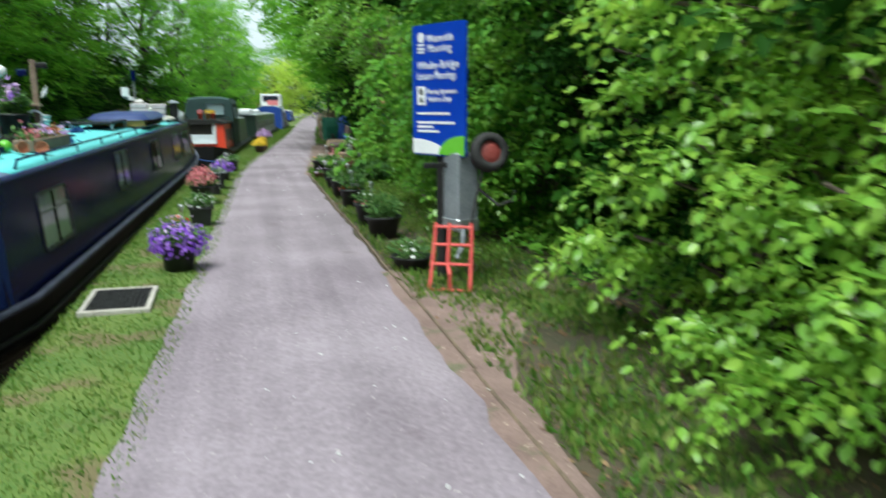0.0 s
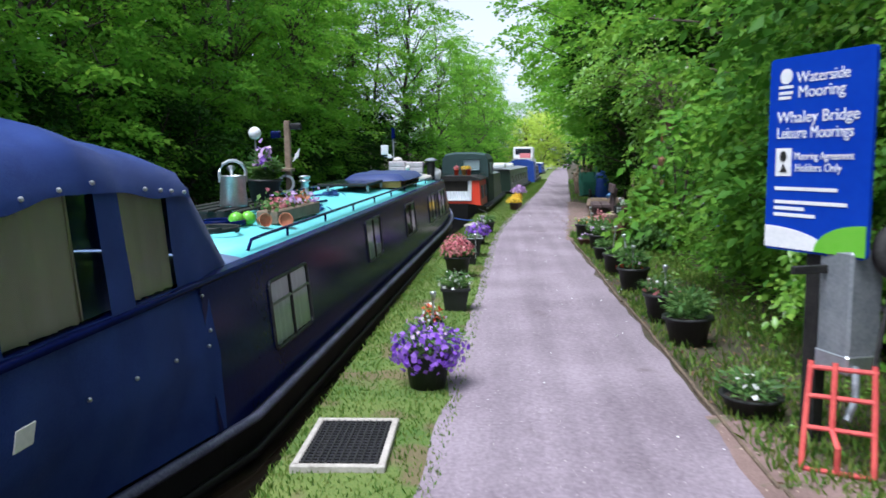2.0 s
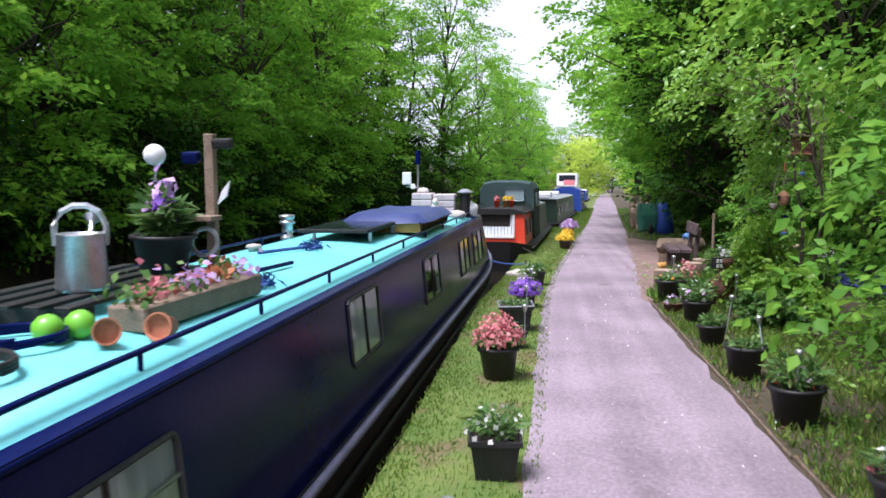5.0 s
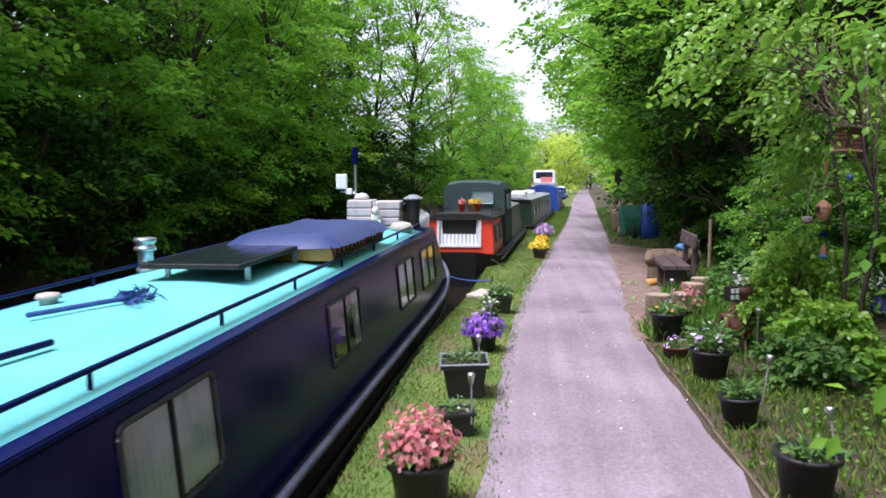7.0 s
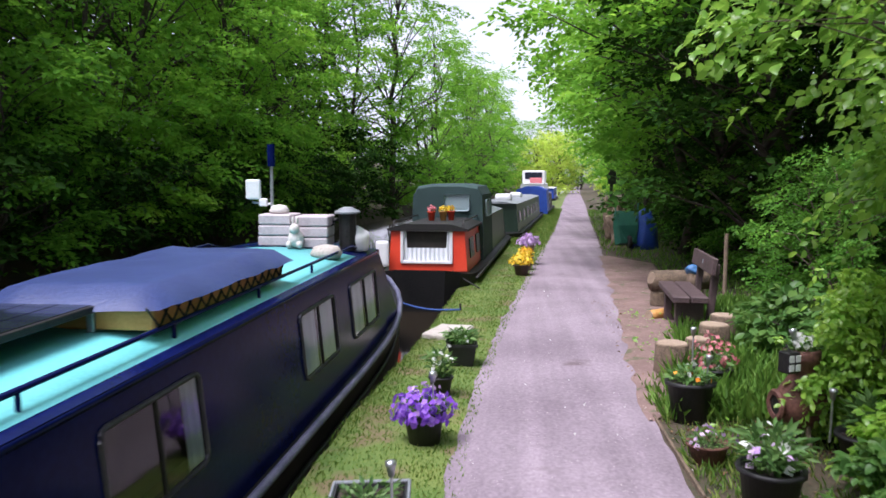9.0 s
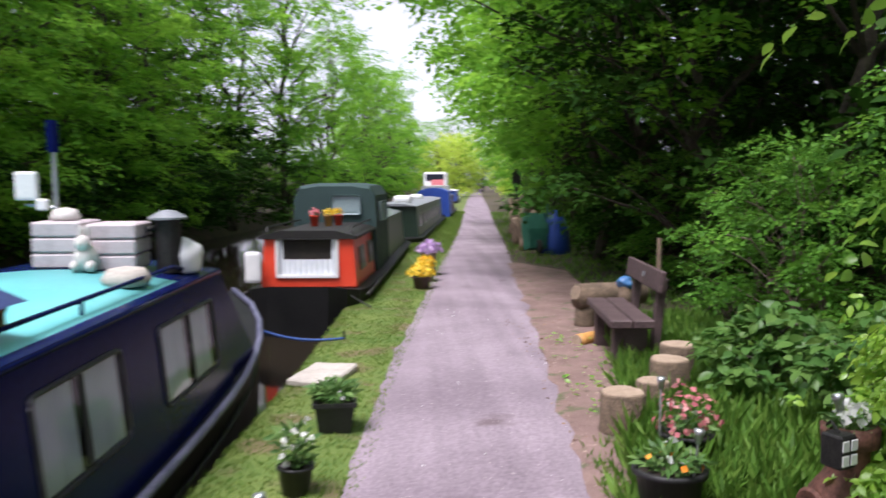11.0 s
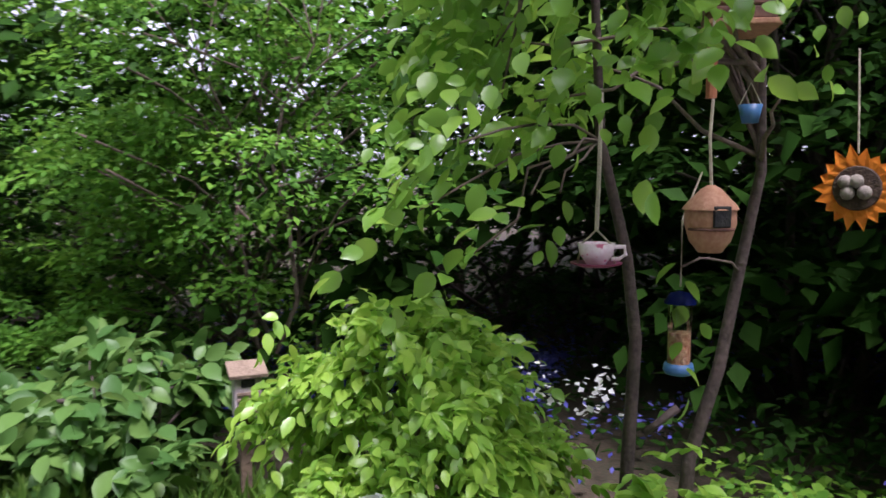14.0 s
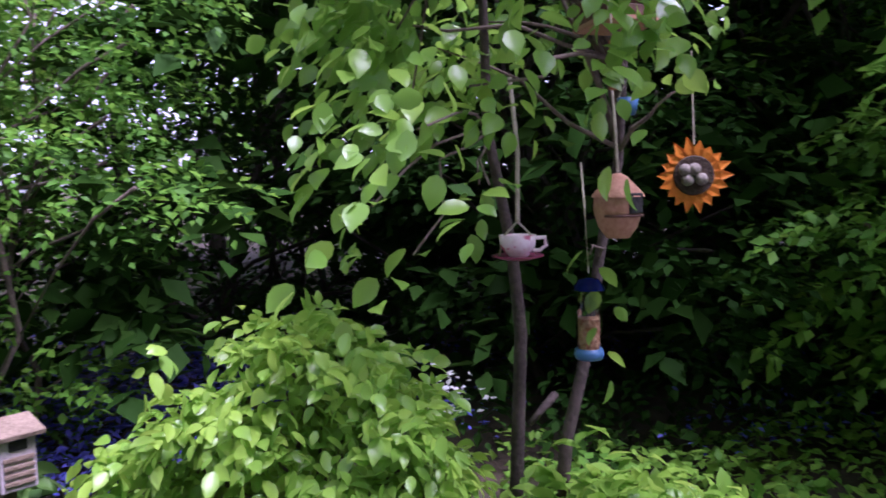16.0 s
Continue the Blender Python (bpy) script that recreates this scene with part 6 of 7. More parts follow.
part("handle", tube([(-0.115, 0, 0.22), (-0.118, 0, 0.32), (-0.085, 0, 0.385), (-0.03, 0, 0.415), (0.03, 0, 0.415), (0.085, 0, 0.385), (0.118, 0, 0.32), (0.115, 0, 0.22)], 0.016, 8), M_STEEL, can)
part("spout", tube([(0, 0.11, 0.06), (0, 0.22, 0.20), (0, 0.30, 0.32)], [0.028, 0.018, 0.014], 10), M_STEEL, can)
part("rose", lathe([(0, 0), (0.02, 0), (0.045, 0.04), (0, 0.05)], 14), M_STEEL, can, "", pose(0, 0.30, 0.31, -40, 0, 0))
tub = potted("dark wide tub of purple irises on the boat roof", -3.62, 12.72, 0.175, 0.22, [("leaf", 200, 0.9, 0.30, 0.14), ("fl", 40, 0.5, 0.26, 0.1, 0.07, M_LILP), ("fl", 30, 0.5, 0.22, 0.08, 0.06, M_PURPLE)], z=roof_z(-3.62, 12.72) + 0.11, material=M_POT)
lampb = thing("globe_lamp", "white globe lamp on a thin stake", "lamp", on_roof(-3.76, 12.93, 0.09))
part("stake", tube([(0, 0, -0.09), (0, 0, 0.64)], 0.009, 6), M_STEEL, lampb)
gl = bmesh.new()
bmesh.ops.create_icosphere(gl, subdivisions=3, radius=0.065, matrix=Matrix.Translation((0, 0, 0.70)))
smooth(part("globe", gl, M_WHITE, lampb))
ps = thing("mast_post", "weathered timber post with lamps and trinkets", "post", on_roof(-3.44, 13.0))
part("shaft", box(0.06, 0.06, 0.92, 0.006, base=True), M_RAWWOOD, ps)
part("lamp", box(0.12, 0.07, 0.06, 0.015, seg=2), M_IRON, ps, "black spot lamp", pose(0.10, -0.05, 0.86, 10, 0, 0))
part("lamp", box(0.10, 0.08, 0.07, 0.015, seg=2), M_NAVY, ps, "dark blue lamp", pose(-0.12, 0.0, 0.78, 10, 0, 0))
part("bird_cutout", sweep(True, [[(0.0, y, 0.0), (0.06, y, 0.05), (0.08, y, 0.14), (0.03, y, 0.08)] for y in (-0.01, 0.01)]), M_WHITE, ps, "small white bird ornament", pose(0.06, -0.05, 0.5))
part("wheel_ornament", smooth_bm(lathe([(0.07, -0.01), (0.09, -0.012), (0.095, 0), (0.09, 0.012), (0.07, 0.01), (0.07, -0.01)], 18)), M_STEEL, ps, "metal ring ornament", pose(0.0, -0.12, 0.28, 80, 0, 0))
part("shelf", box(0.3, 0.16, 0.03, 0.004), M_RAWWOOD, ps, "", pose(-0.08, -0.1, 0.42))
tro = thing("roof_planter", "weathered wooden trough of mixed flowers on the roof", "planter", on_roof(-3.24, 12.3, 0.0, -5))
part("trough", box(0.20, 1.15, 0.12, 0.01, base=True), M_RAWWOOD, tro)
rg = np.random.default_rng(4)
for k, mt in enumerate((M_POTLEAF, M_PINK, M_POTLEAF, M_LILP, M_TERRALEAF, M_POTLEAF, M_LILP)):
    n = 60
    y0 = -0.5 + k * 0.166
    P = np.stack([rg.normal(0, 0.06, n), rg.normal(y0, 0.07, n), 0.13 + np.abs(rg.normal(0, 0.05, n))], 1)
    ob = new("blossom", leaves("roof_flowers", P, rg.normal(0, 1, (n, 3)), rg.normal(0, 1, (n, 3)) + [0, 0, 1], 0.05 * rg.uniform(0.6, 1.3, n), mt, 0.8))
    ob.parent = tro
    ob["kind"] = "stuff"
for k, (x, y, r, mt, lb_) in enumerate(((-3.10, 11.75, 0.06, M_TERRA, "orange terracotta pot lying on the roof"), (-3.28, 11.52, 0.055, M_TERRA, "orange terracotta pot lying on the roof"))):
    t = thing("clay_pot", lb_, "pot", on_roof(x, y, r * 0.9, 40 * k) @ pose(0, 0, 0, 80, 0, 0), "clay pots on the roof")
    part("pot", pot_shell(r, 0.11, False), mt, t)
for k, (x, y) in enumerate(((-3.40, 11.55), (-3.46, 11.42))):
    t = thing("green_gourd", "glossy lime-green gourd ornament", "gourd", on_roof(x, y, 0.06), "gourds")
    b_ = bmesh.new()
    bmesh.ops.create_icosphere(b_, subdivisions=2, radius=0.065)
    smooth(part("gourd", b_, M_SIGNGREEN, t))
for k, (x, y) in enumerate(((-3.45, 10.9), (-3.55, 11.35), (-3.65, 10.75))):
    t = thing("hose_coil", "coil of dark hose on the roof", "hose", on_roof(x, y, 0.02), "hose coils")
    smooth(part("coil", tube([((0.17 + 0.01 * math.sin(a * 3)) * math.cos(a), 0.2 * math.sin(a), 0.006 * a / 3) for a in np.linspace(0, 18, 70)], 0.012, 6), M_NAVY if k == 1 else M_IRON, t))
chm = thing("boat_chimney", "steel boat chimney with a double rim", "chimney", on_roof(-4.27, 16.8))
smooth(part("flue", smooth_bm(lathe([(0, 0), (0.075, 0), (0.075, 0.03), (0.058, 0.04), (0.058, 0.17), (0.085, 0.175), (0.085, 0.2), (0.072, 0.205), (0.072, 0.235), (0.085, 0.24), (0.085, 0.27), (0.06, 0.275), (0, 0.26)], 22)), M_STEEL, chm))
mu = thing("mushroom_vent", "small round brass roof vent", "vent", on_roof(-4.0, 15.1))
smooth(part("cap", lathe([(0, 0), (0.05, 0), (0.05, 0.03), (0.075, 0.035), (0.06, 0.06), (0, 0.07)], 18), M_STONE, mu))
sp = thing("solar_array", "black solar panel raised on brackets", "solar panel", on_roof(-3.46, 16.55, 0.10, -2) @ Matrix.Diagonal((0.88, 0.82, 1, 1)))
part("frame", box(0.80, 1.75, 0.035, 0.004), M_IRON, sp)
for i in range(4):
    for j in range(9):
        part("cell", box(0.18, 0.183, 0.004, 0), M_SOLAR, sp, "", pose(-0.285 + i * 0.19, -0.77 + j * 0.1925, 0.019))
for x in (-0.3, 0.36):
    for y in (-0.6, 0.6):
        part("bracket", box(0.04, 0.03, 0.11, 0.003), M_STEEL, sp, "", pose(x, y, -0.06))
cv = thing("covered_crate", "ochre lattice crate under a sagging navy cover", "crate", on_roof(-3.20, 18.0, 0.0, -2) @ Matrix.Diagonal((1.06, 0.9, 0.95, 1)))
part("crate", box(0.80, 2.1, 0.14, 0.01, base=True), M_YELLOWBOX, cv, "ochre crate")
for s in (1, -1):
    for k in range(14):
        y = -1.0 + k * 0.15
        part("lattice_strip", tube([(0.405, y, 0.012), (0.405, y + s * 0.14, 0.135)], 0.007, 4), M_IRON, cv)
top = bmesh.new()
N1, N2 = 9, 17
grid = [[None] * (N2 + 1) for _ in range(N1 + 1)]
for i in range(N1 + 1):
    for j in range(N2 + 1):
        x, y = -0.46 + 0.92 * i / N1, -1.12 + 2.24 * j / N2
        e = min(i, N1 - i, j, N2 - j)
        z = 0.115 + 0.02 * noise.noise(Vector((x * 5, y * 5, 7))) if e == 0 else 0.215 + 0.02 * math.sin(math.pi * i / N1) * math.sin(math.pi * j / N2) + 0.022 * noise.noise(Vector((x * 4, y * 3, 1)))
        grid[i][j] = top.verts.new((x, y, z))
for i in range(N1):
    for j in range(N2):
        top.faces.new((grid[i][j], grid[i + 1][j], grid[i + 1][j + 1], grid[i][j + 1]))
smooth(part("cover", top, M_TARPGREY, cv, "navy waterproof cover"))
for nm, lb_, a, b, r in (("boat_pole", "navy boat pole lying on the roof", (-3.36, 13.54), (-3.29, 14.02), 0.016), ("mop", "mop with a dark blue head on the roof", (-3.74, 14.52), (-3.47, 15.09), 0.014), ("mop", "mop with a blue fringe on the roof", (-3.55, 12.4), (-3.2, 13.1), 0.02)):
    t = thing(nm, lb_, "pole", None, "poles on the roof")
    pa, pb = Vector((*a, roof_z(*a) + 0.03)), Vector((*b, roof_z(*b) + 0.03))
    part("shaft", tube([pa, pb], r, 8), M_ROPE if nm == "mop" else M_NAVY, t)
    if nm == "mop":
        P = np.array(pb) + np.random.default_rng(3).normal(0, 0.045, (60, 3)) * [1, 1.6, 0.4]
        ob = new("mop_head", leaves("mop_head", P, np.random.default_rng(5).normal(0, 1, (60, 3)), np.ones((60, 3)), np.full(60, 0.1), M_ROPE, 0.25))
        ob.parent = t
for k, (x, y) in enumerate(((-3.40, 21.0), (-3.04, 20.98))):
    t = thing("storage_crate", "stack of pale lilac-grey slatted crates", "crate", on_roof(x, y, 0.0, -3 + 4 * k), "crates on the bow roof")
    for j in range(3):
        part("slat_tier", box(0.33, 0.32, 0.10, 0.012, base=True), M_LILACBOX, t, "", pose(0.004 * j, 0, 0.106 * j))
hat = thing("stone_ornament", "rounded pale stone on a crate", "stone", on_roof(-3.40, 21.0, 0.318))
part("stone", smooth_bm(lathe([(0, 0), (0.09, 0), (0.10, 0.02), (0.07, 0.07), (0, 0.085)], 16)), M_PLASTER, hat)
rab = thing("rabbit_statue", "pale cast stone sitting rabbit figure", "statue", on_roof(-3.16, 20.74))
rb = bmesh.new()
for c, s in (((0, 0, 0.09), (0.075, 0.10, 0.095)), ((0, -0.05, 0.19), (0.05, 0.06, 0.055)), ((0.02, -0.02, 0.26), (0.014, 0.02, 0.05)), ((-0.02, -0.02, 0.26), (0.014, 0.02, 0.05)), ((0.05, -0.06, 0.04), (0.03, 0.05, 0.04)), ((-0.05, -0.06, 0.04), (0.03, 0.05, 0.04))):
    bmesh.ops.create_icosphere(rb, subdivisions=2, radius=1, matrix=Matrix.Translation(c) @ Matrix.Diagonal((*s, 1)))
smooth(part("figure", rb, M_PLASTER, rab))
st2 = thing("stone_loaf", "flat rounded tan stone on the roof edge", "stone", on_roof(-2.78, 20.4))
part("stone", smooth_bm(lathe([(0, 0), (0.13, 0), (0.15, 0.04), (0.11, 0.10), (0, 0.12)], 18)), M_STONE, st2)
bol = thing("stove_chimney", "black flue with a flat grey cowl and white bag", "chimney", on_roof(-2.72, 21.05))
part("flue", tube([(0, 0, 0), (0, 0, 0.36)], 0.085, 14), M_IRON, bol)
part("cowl", lathe([(0, 0.40), (0.06, 0.39), (0.13, 0.37), (0.13, 0.385), (0.05, 0.43), (0, 0.435)], 18), M_GREYBOX, bol)
part("stay", tube([(0, 0, 0.34), (-0.14, 0, 0.30), (-0.2, 0.02, 0.20)], 0.02, 8), M_IRON, bol)
wbg = thing("white_sack", "slumped white sack at the cabin front", "sack", on_roof(-2.62, 21.15))
b_ = bmesh.new()
bmesh.ops.create_icosphere(b_, subdivisions=3, radius=0.11, matrix=Matrix.Translation((0, 0, 0.10)) @ Matrix.Diagonal((0.9, 1.2, 1.3, 1)))
for v in b_.verts:
    v.co *= 1 + 0.2 * noise.noise(v.co * 9)
    v.co.z = max(v.co.z, 0)
smooth(part("sack", b_, M_WHITE, wbg))
ant = thing("aerial_mast", "thin aerial mast with a white router box and blue tip", "aerial", on_roof(-3.50, 21.1))
part("mast", tube([(0, 0, 0), (0, 0, 0.98)], 0.018, 8), M_STEEL, ant)
part("tip", tube([(0, 0, 0.78), (0, 0, 1.0)], 0.04, 8), M_NAVY, ant, "dark blue tip")
part("router_box", box(0.15, 0.06, 0.2, 0.02, seg=2), M_WHITE, ant, "white plastic box", pose(-0.18, -0.03, 0.55))
part("small_box", box(0.08, 0.05, 0.08, 0.01), M_WHITE, ant, "", pose(-0.08, -0.03, 0.42))
part("arm", tube([(0, 0, 0.4), (-0.2, -0.01, 0.42)], 0.012, 6), M_STEEL, ant)
# pots on the red boat
for k, (u, v, mt, fl) in enumerate(((-0.12, 1.2, M_RED, M_PINK), (0.10, 1.25, M_YELLOWBOX, M_YELP), (0.22, 1.5, M_RED, M_YELP))):
    w = B2 @ Vector((u, v, 1.025))
    potted("small painted can of flowers on the red boat", w.x, w.y, 0.075, 0.18, [("leaf", 30, 1.0, 0.1, 0.05), ("fl", 40, 1.2, 0.09, 0.02, 0.05, fl)], z=w.z - 0.005, material=mt, group="cans on the red boat")

# ---- feeding corner: beech sapling, bush and hanging feeders ----
rng = np.random.default_rng(77)
sap = thing("beech_sapling", "twin-stemmed beech sapling hung with bird feeders", "tree")
bm = bmesh.new()
stem1 = [(1.62, 18.27, -0.1), (1.62, 18.25, 0.56), (1.62, 18.23, 1.04), (1.60, 18.26, 1.30), (1.55, 18.34, 1.65), (1.5, 18.36, 2.1), (1.4, 18.5, 2.9)]
stem2 = [(1.72, 18.12, -0.1), (1.70, 18.06, 0.66), (1.72, 17.98, 0.95), (1.74, 17.93, 1.25), (1.70, 17.88, 1.56), (1.60, 17.90, 1.91), (1.5, 17.9, 2.7)]
tube(stem1, [0.025, 0.022, 0.020, 0.018, 0.015, 0.013, 0.008], 9, bm)
tube(stem2, [0.026, 0.022, 0.020, 0.018, 0.016, 0.014, 0.008], 9, bm)
tube([(1.68, 18.10, 0.82), (1.64, 18.2, 0.74)], [0.014, 0.01], 6, bm)
smooth(part("trunk", bm, M_SAPBARK, sap))
ends, tips = [], []


def branch(a, e, r):
    b_ = bmesh.new()
    pts = limb(b_, a, e, r, 0.003, rng, sag=0.07, n=5, seg=4)
    smooth(part("branch", b_, M_BARK_PALE, sap))
    return pts[-1]


for k in range(48):
    sA = stem1 if k % 2 else stem2
    i = 4 + k % 2
    q = Vector(sA[i]).lerp(Vector(sA[i + 1]), rng.uniform())
    ang = rng.uniform(0, 2 * math.pi)
    ends.append(branch(q, Vector((1.46 + 0.36 * math.cos(ang), 18.24 + 0.40 * math.sin(ang), rng.uniform(1.72, 3.2))), 0.009))
# boughs arching out over the path
over = []
for k in range(26):
    sA = stem1 if k % 2 else stem2
    over.append(branch(Vector(sA[5]).lerp(Vector(sA[6]), rng.uniform(0.2, 1)), Vector((rng.uniform(0.1, 1.1), rng.uniform(17.3, 18.1), rng.uniform(2.3, 3.4))), 0.008))
for e in ((0.98, 18.62, 1.62), (1.0, 18.72, 1.46), (1.05, 18.45, 1.5), (1.12, 18.62, 1.34), (1.3, 18.42, 1.5)):
    tips.append(branch(stem1[4], e, 0.005))
tips.append(branch(stem2[3], (1.36, 18.10, 1.30), 0.004))
E_ = np.array([list(e) for e in ends])
V_ = np.array([list(e) for e in over])
C = np.concatenate([E_ + rng.normal(0, 0.09, E_.shape) for _ in range(8)] + [V_ + rng.normal(0, 0.12, V_.shape) for _ in range(7)] + [np.array([list(e) for e in tips])])
O = C - np.array([1.55, 18.15, 0]) * [1, 1, 0]
O[:, 2] = -0.35 + rng.normal(0, 0.2, len(O))
P, D, N, S = sprays(rng, C, O, 7, 0.22, 0.07, 0.4, 0.4)
keep = ((P[:, 1] > 18.14) | (P[:, 2] > 1.74) | ((P[:, 2] < 1.34) & (P[:, 1] > 17.98))) & ((P[:, 1] > 17.95) | (rng.uniform(size=len(P)) < 0.3) | (P[:, 0] < 1.0))
P, D, N, S = P[keep], D[keep], N[keep], S[keep]
cr_ = new("crown", leaves("sapling_crown", P, D, N, S, M_LEAF_NEAR, 0.66, fine=True))
cr_.parent = sap
VEIL = [make_tree("hazel_screen", "airy hazel thicket in fresh leaf behind the bush", 81, 3.6, 1.15, 1.55, 40, 30, 0.062, M_LEAF, 0.025, 9, 0.32, stems=4, category="bush", cluster_r=0.42, bark=M_BARK_PALE, droop=0.45, fine=False)]
plant_out(VEIL, [(3.3, 20.4, 0, 0.86, 0), (4.3, 21.2, 0, 1.0, 100)], "hazel thicket")
make_near = [
    make_tree("beech_bush", "rounded beech bush of bright fresh leaves", 51, 1.16, 0.46, 0.12, 46, 30, 0.062, M_LEAF_NEAR, 0.014, 8, 0.16, stems=4, category="bush", cluster_r=0.14, bark=M_BARK_PALE, fine=True, droop=0.5),
]
make_near[0].matrix_basis = pose(1.40, 18.83, -0.02, 0, 0, 30) @ Matrix.Diagonal((0.82, 0.82, 0.96, 1))
low = make_tree("ground_elder_clump", "low clump of light green leaves at the sapling's foot", 53, 0.62, 0.34, 0.1, 18, 24, 0.075, M_LEAF_NEAR, 0.008, 7, 0.14, stems=4, category="plant", cluster_r=0.12, bark=M_BARK_PALE, fine=True)
low.matrix_basis = pose(1.42, 17.95, -0.02)
low["group"] = "leafy clumps"
syc = make_tree("sycamore_seedlings", "broad-leaved sycamore seedlings under the hedge", 57, 0.75, 0.5, 0.2, 22, 14, 0.12, M_LEAF_SYC, 0.012, 4, 0.16, stems=5, category="plant", cluster_r=0.16, fine=True)
syc.matrix_basis = pose(2.15, 20.6, -0.02)
copy_model(syc, pose(1.85, 21.3, -0.02, 0, 0, 100) @ Matrix.Diagonal((1.0, 1.0, 0.9, 1)), "sycamore seedlings")
copy_model(syc, pose(1.08, 17.55, -0.02, 0, 0, 200) @ Matrix.Diagonal((0.62, 0.62, 0.55, 1)), "sycamore seedlings")
syc["group"] = "sycamore seedlings"


def stuff_leaves(name, label, material, n, region, zr, leaf, seed, ratio=0.6, category="undergrowth", keep=None, fine=False):
    g = np.random.default_rng(seed)
    x, y = g.uniform(region[0], region[1], n), g.uniform(region[2], region[3], n)
    if keep is not None:
        k = np.array([keep(a, b) for a, b in zip(x, y)]) > g.uniform(0, 1, n)
        x, y = x[k], y[k]
    n = len(x)
    hgt = np.array([0.6 + 0.6 * noise.noise(Vector((a * 1.1, b * 1.1, 4.0))) for a, b in zip(x, y)])
    P = np.stack([x, y, zr[0] + (zr[1] - zr[0]) * g.uniform(0, 1, n) * hgt], 1)
    D = g.normal(0, 1, (n, 3)) * [1, 1, 0.35]
    N = g.normal(0, 0.45, (n, 3)) + [0, 0, 1]
    return tagged(new(name, leaves(name, P, D, N, leaf * g.uniform(0.6, 1.3, n), material, ratio, fine)), label, category, kind="stuff")


stuff_leaves("undergrowth_near", "low ivy and nettles under the hedge", M_LEAF, 16000, (1.15, 3.2, 3.0, 18.0), (0.0, 0.35), 0.08, 61, keep=lambda x, y: min(1, (x - 1.1) * 1.4))
# The next three carry woodland shade in their leaf colour.
stuff_leaves("undergrowth_wood", "ivy and brambles coloured dark as shade on the woodland floor", M_LEAF_SHADED, 26000, (2.8, 12.0, 3.0, 34.0), (0.0, 0.45), 0.085, 62)
stuff_leaves("undergrowth_far", "undergrowth below the trees further on", M_LEAF_SHADED, 9000, (2.6, 9.0, 34.0, 70.0), (0.0, 0.8), 0.22, 63, keep=lambda x, y: 1 if x > edge(RIGHT, y) + 1.0 else 0)
stuff_leaves("undergrowth_bank", "brambles and ivy coloured dark as shade along the far bank", M_LEAF_SHADED, 24000, (-15.5, -10.4, 2.0, 60.0), (0.3, 1.5), 0.17, 64, keep=lambda x, y: 1 if x < -10.6 + max(0, (y - 22) * 0.075) else 0)
stuff_leaves("verge_weeds", "small broad-leaved weeds among the pots", M_LEAF_NEAR, 2600, (0.25, 1.5, 8.8, 24.0), (0.0, 0.14), 0.055, 65, keep=patchy)
stuff_leaves("bluebells", "drift of bluebells on the shaded woodland floor", M_BLUEP, 7000, (2.6, 7.5, 15.0, 22.5), (0.18, 0.42), 0.045, 66, 0.5, "bluebells", keep=lambda x, y: 0.3 + noise.noise(Vector((x * 0.9, y * 0.9, 21.0))) * 1.6)
stuff_leaves("bluebell_drift", "thick drift of bluebells beyond the bush", M_BLUEP, 5200, (2.9, 5.4, 18.9, 21.6), (0.12, 0.5), 0.06, 71, 0.5, "bluebells")
stuff_leaves("cow_parsley", "white cow parsley heads behind the bush", M_WHTP, 420, (1.85, 2.25, 18.25, 18.95), (0.68, 0.98), 0.028, 67, 0.9, "flowers", keep=lambda x, y: 0.2 + 2.4 * noise.noise(Vector((x * 9, y * 9, 2.0))))
stuff_leaves("fallen_petals", "scattered pale petals and leaf bits on the path", M_WHTP, 420, (-1.5, 0.35, 5.0, 26.0), (0.014, 0.022), 0.018, 68, 0.8, "petals", keep=lambda x, y: 0.25 + 1.5 * noise.noise(Vector((x * 1.2, y * 0.9, 31.0))))
stuff_leaves("leaf_litter", "brown leaf litter and wood chips at the path side", leafy("dry_leaves", (0.12, 0.07, 0.035), (0.2, 0.12, 0.06), (0.3, 0.2, 0.11), 0.1, 0.8), 3200, (0.03, 1.6, 4.0, 26.0), (-0.005, 0.015), 0.04, 69, 0.5, "leaf litter")


def hang(points, parent, r=0.004):
    part("twine", tube(points, r, 6), M_TWINE, parent)


cup = thing("teacup_feeder", "pink patterned teacup and plum saucer hung as a feeder", "bird feeder", pose(1.30, 18.32, 1.30))
smooth(part("cup", smooth_bm(lathe([(0, 0.006), (0.026, 0.006), (0.03, 0.012), (0.046, 0.035), (0.05, 0.065), (0.047, 0.065), (0.043, 0.036), (0.025, 0.016), (0, 0.014)], 24)), M_CHINA, cup))
part("handle", tube([(0, -0.046, 0.055), (0, -0.075, 0.056), (0, -0.078, 0.035), (0, -0.06, 0.022), (0, -0.04, 0.022)], 0.006, 8), M_CHINA, cup)
smooth(part("saucer", lathe([(0, 0), (0.04, 0), (0.068, 0.008), (0.07, 0.012), (0.04, 0.006), (0, 0.006)], 24), M_PLUM, cup, "plum red saucer"))
for y in (-0.05, 0.05):
    hang([(0, y, 0.01), (0, y * 0.8, 0.06), (0, 0, 0.10)], cup, 0.003)
hang([(0, 0, 0.10), (0.004, -0.004, 0.28), (0.06, 0.0, 0.48)], cup, 0.006)
ho = thing("clay_nest_house", "round pale clay nesting house with a square hole", "bird house", pose(1.33, 18.03, 1.345) @ Matrix.Diagonal((0.88, 0.88, 1.0, 1)))
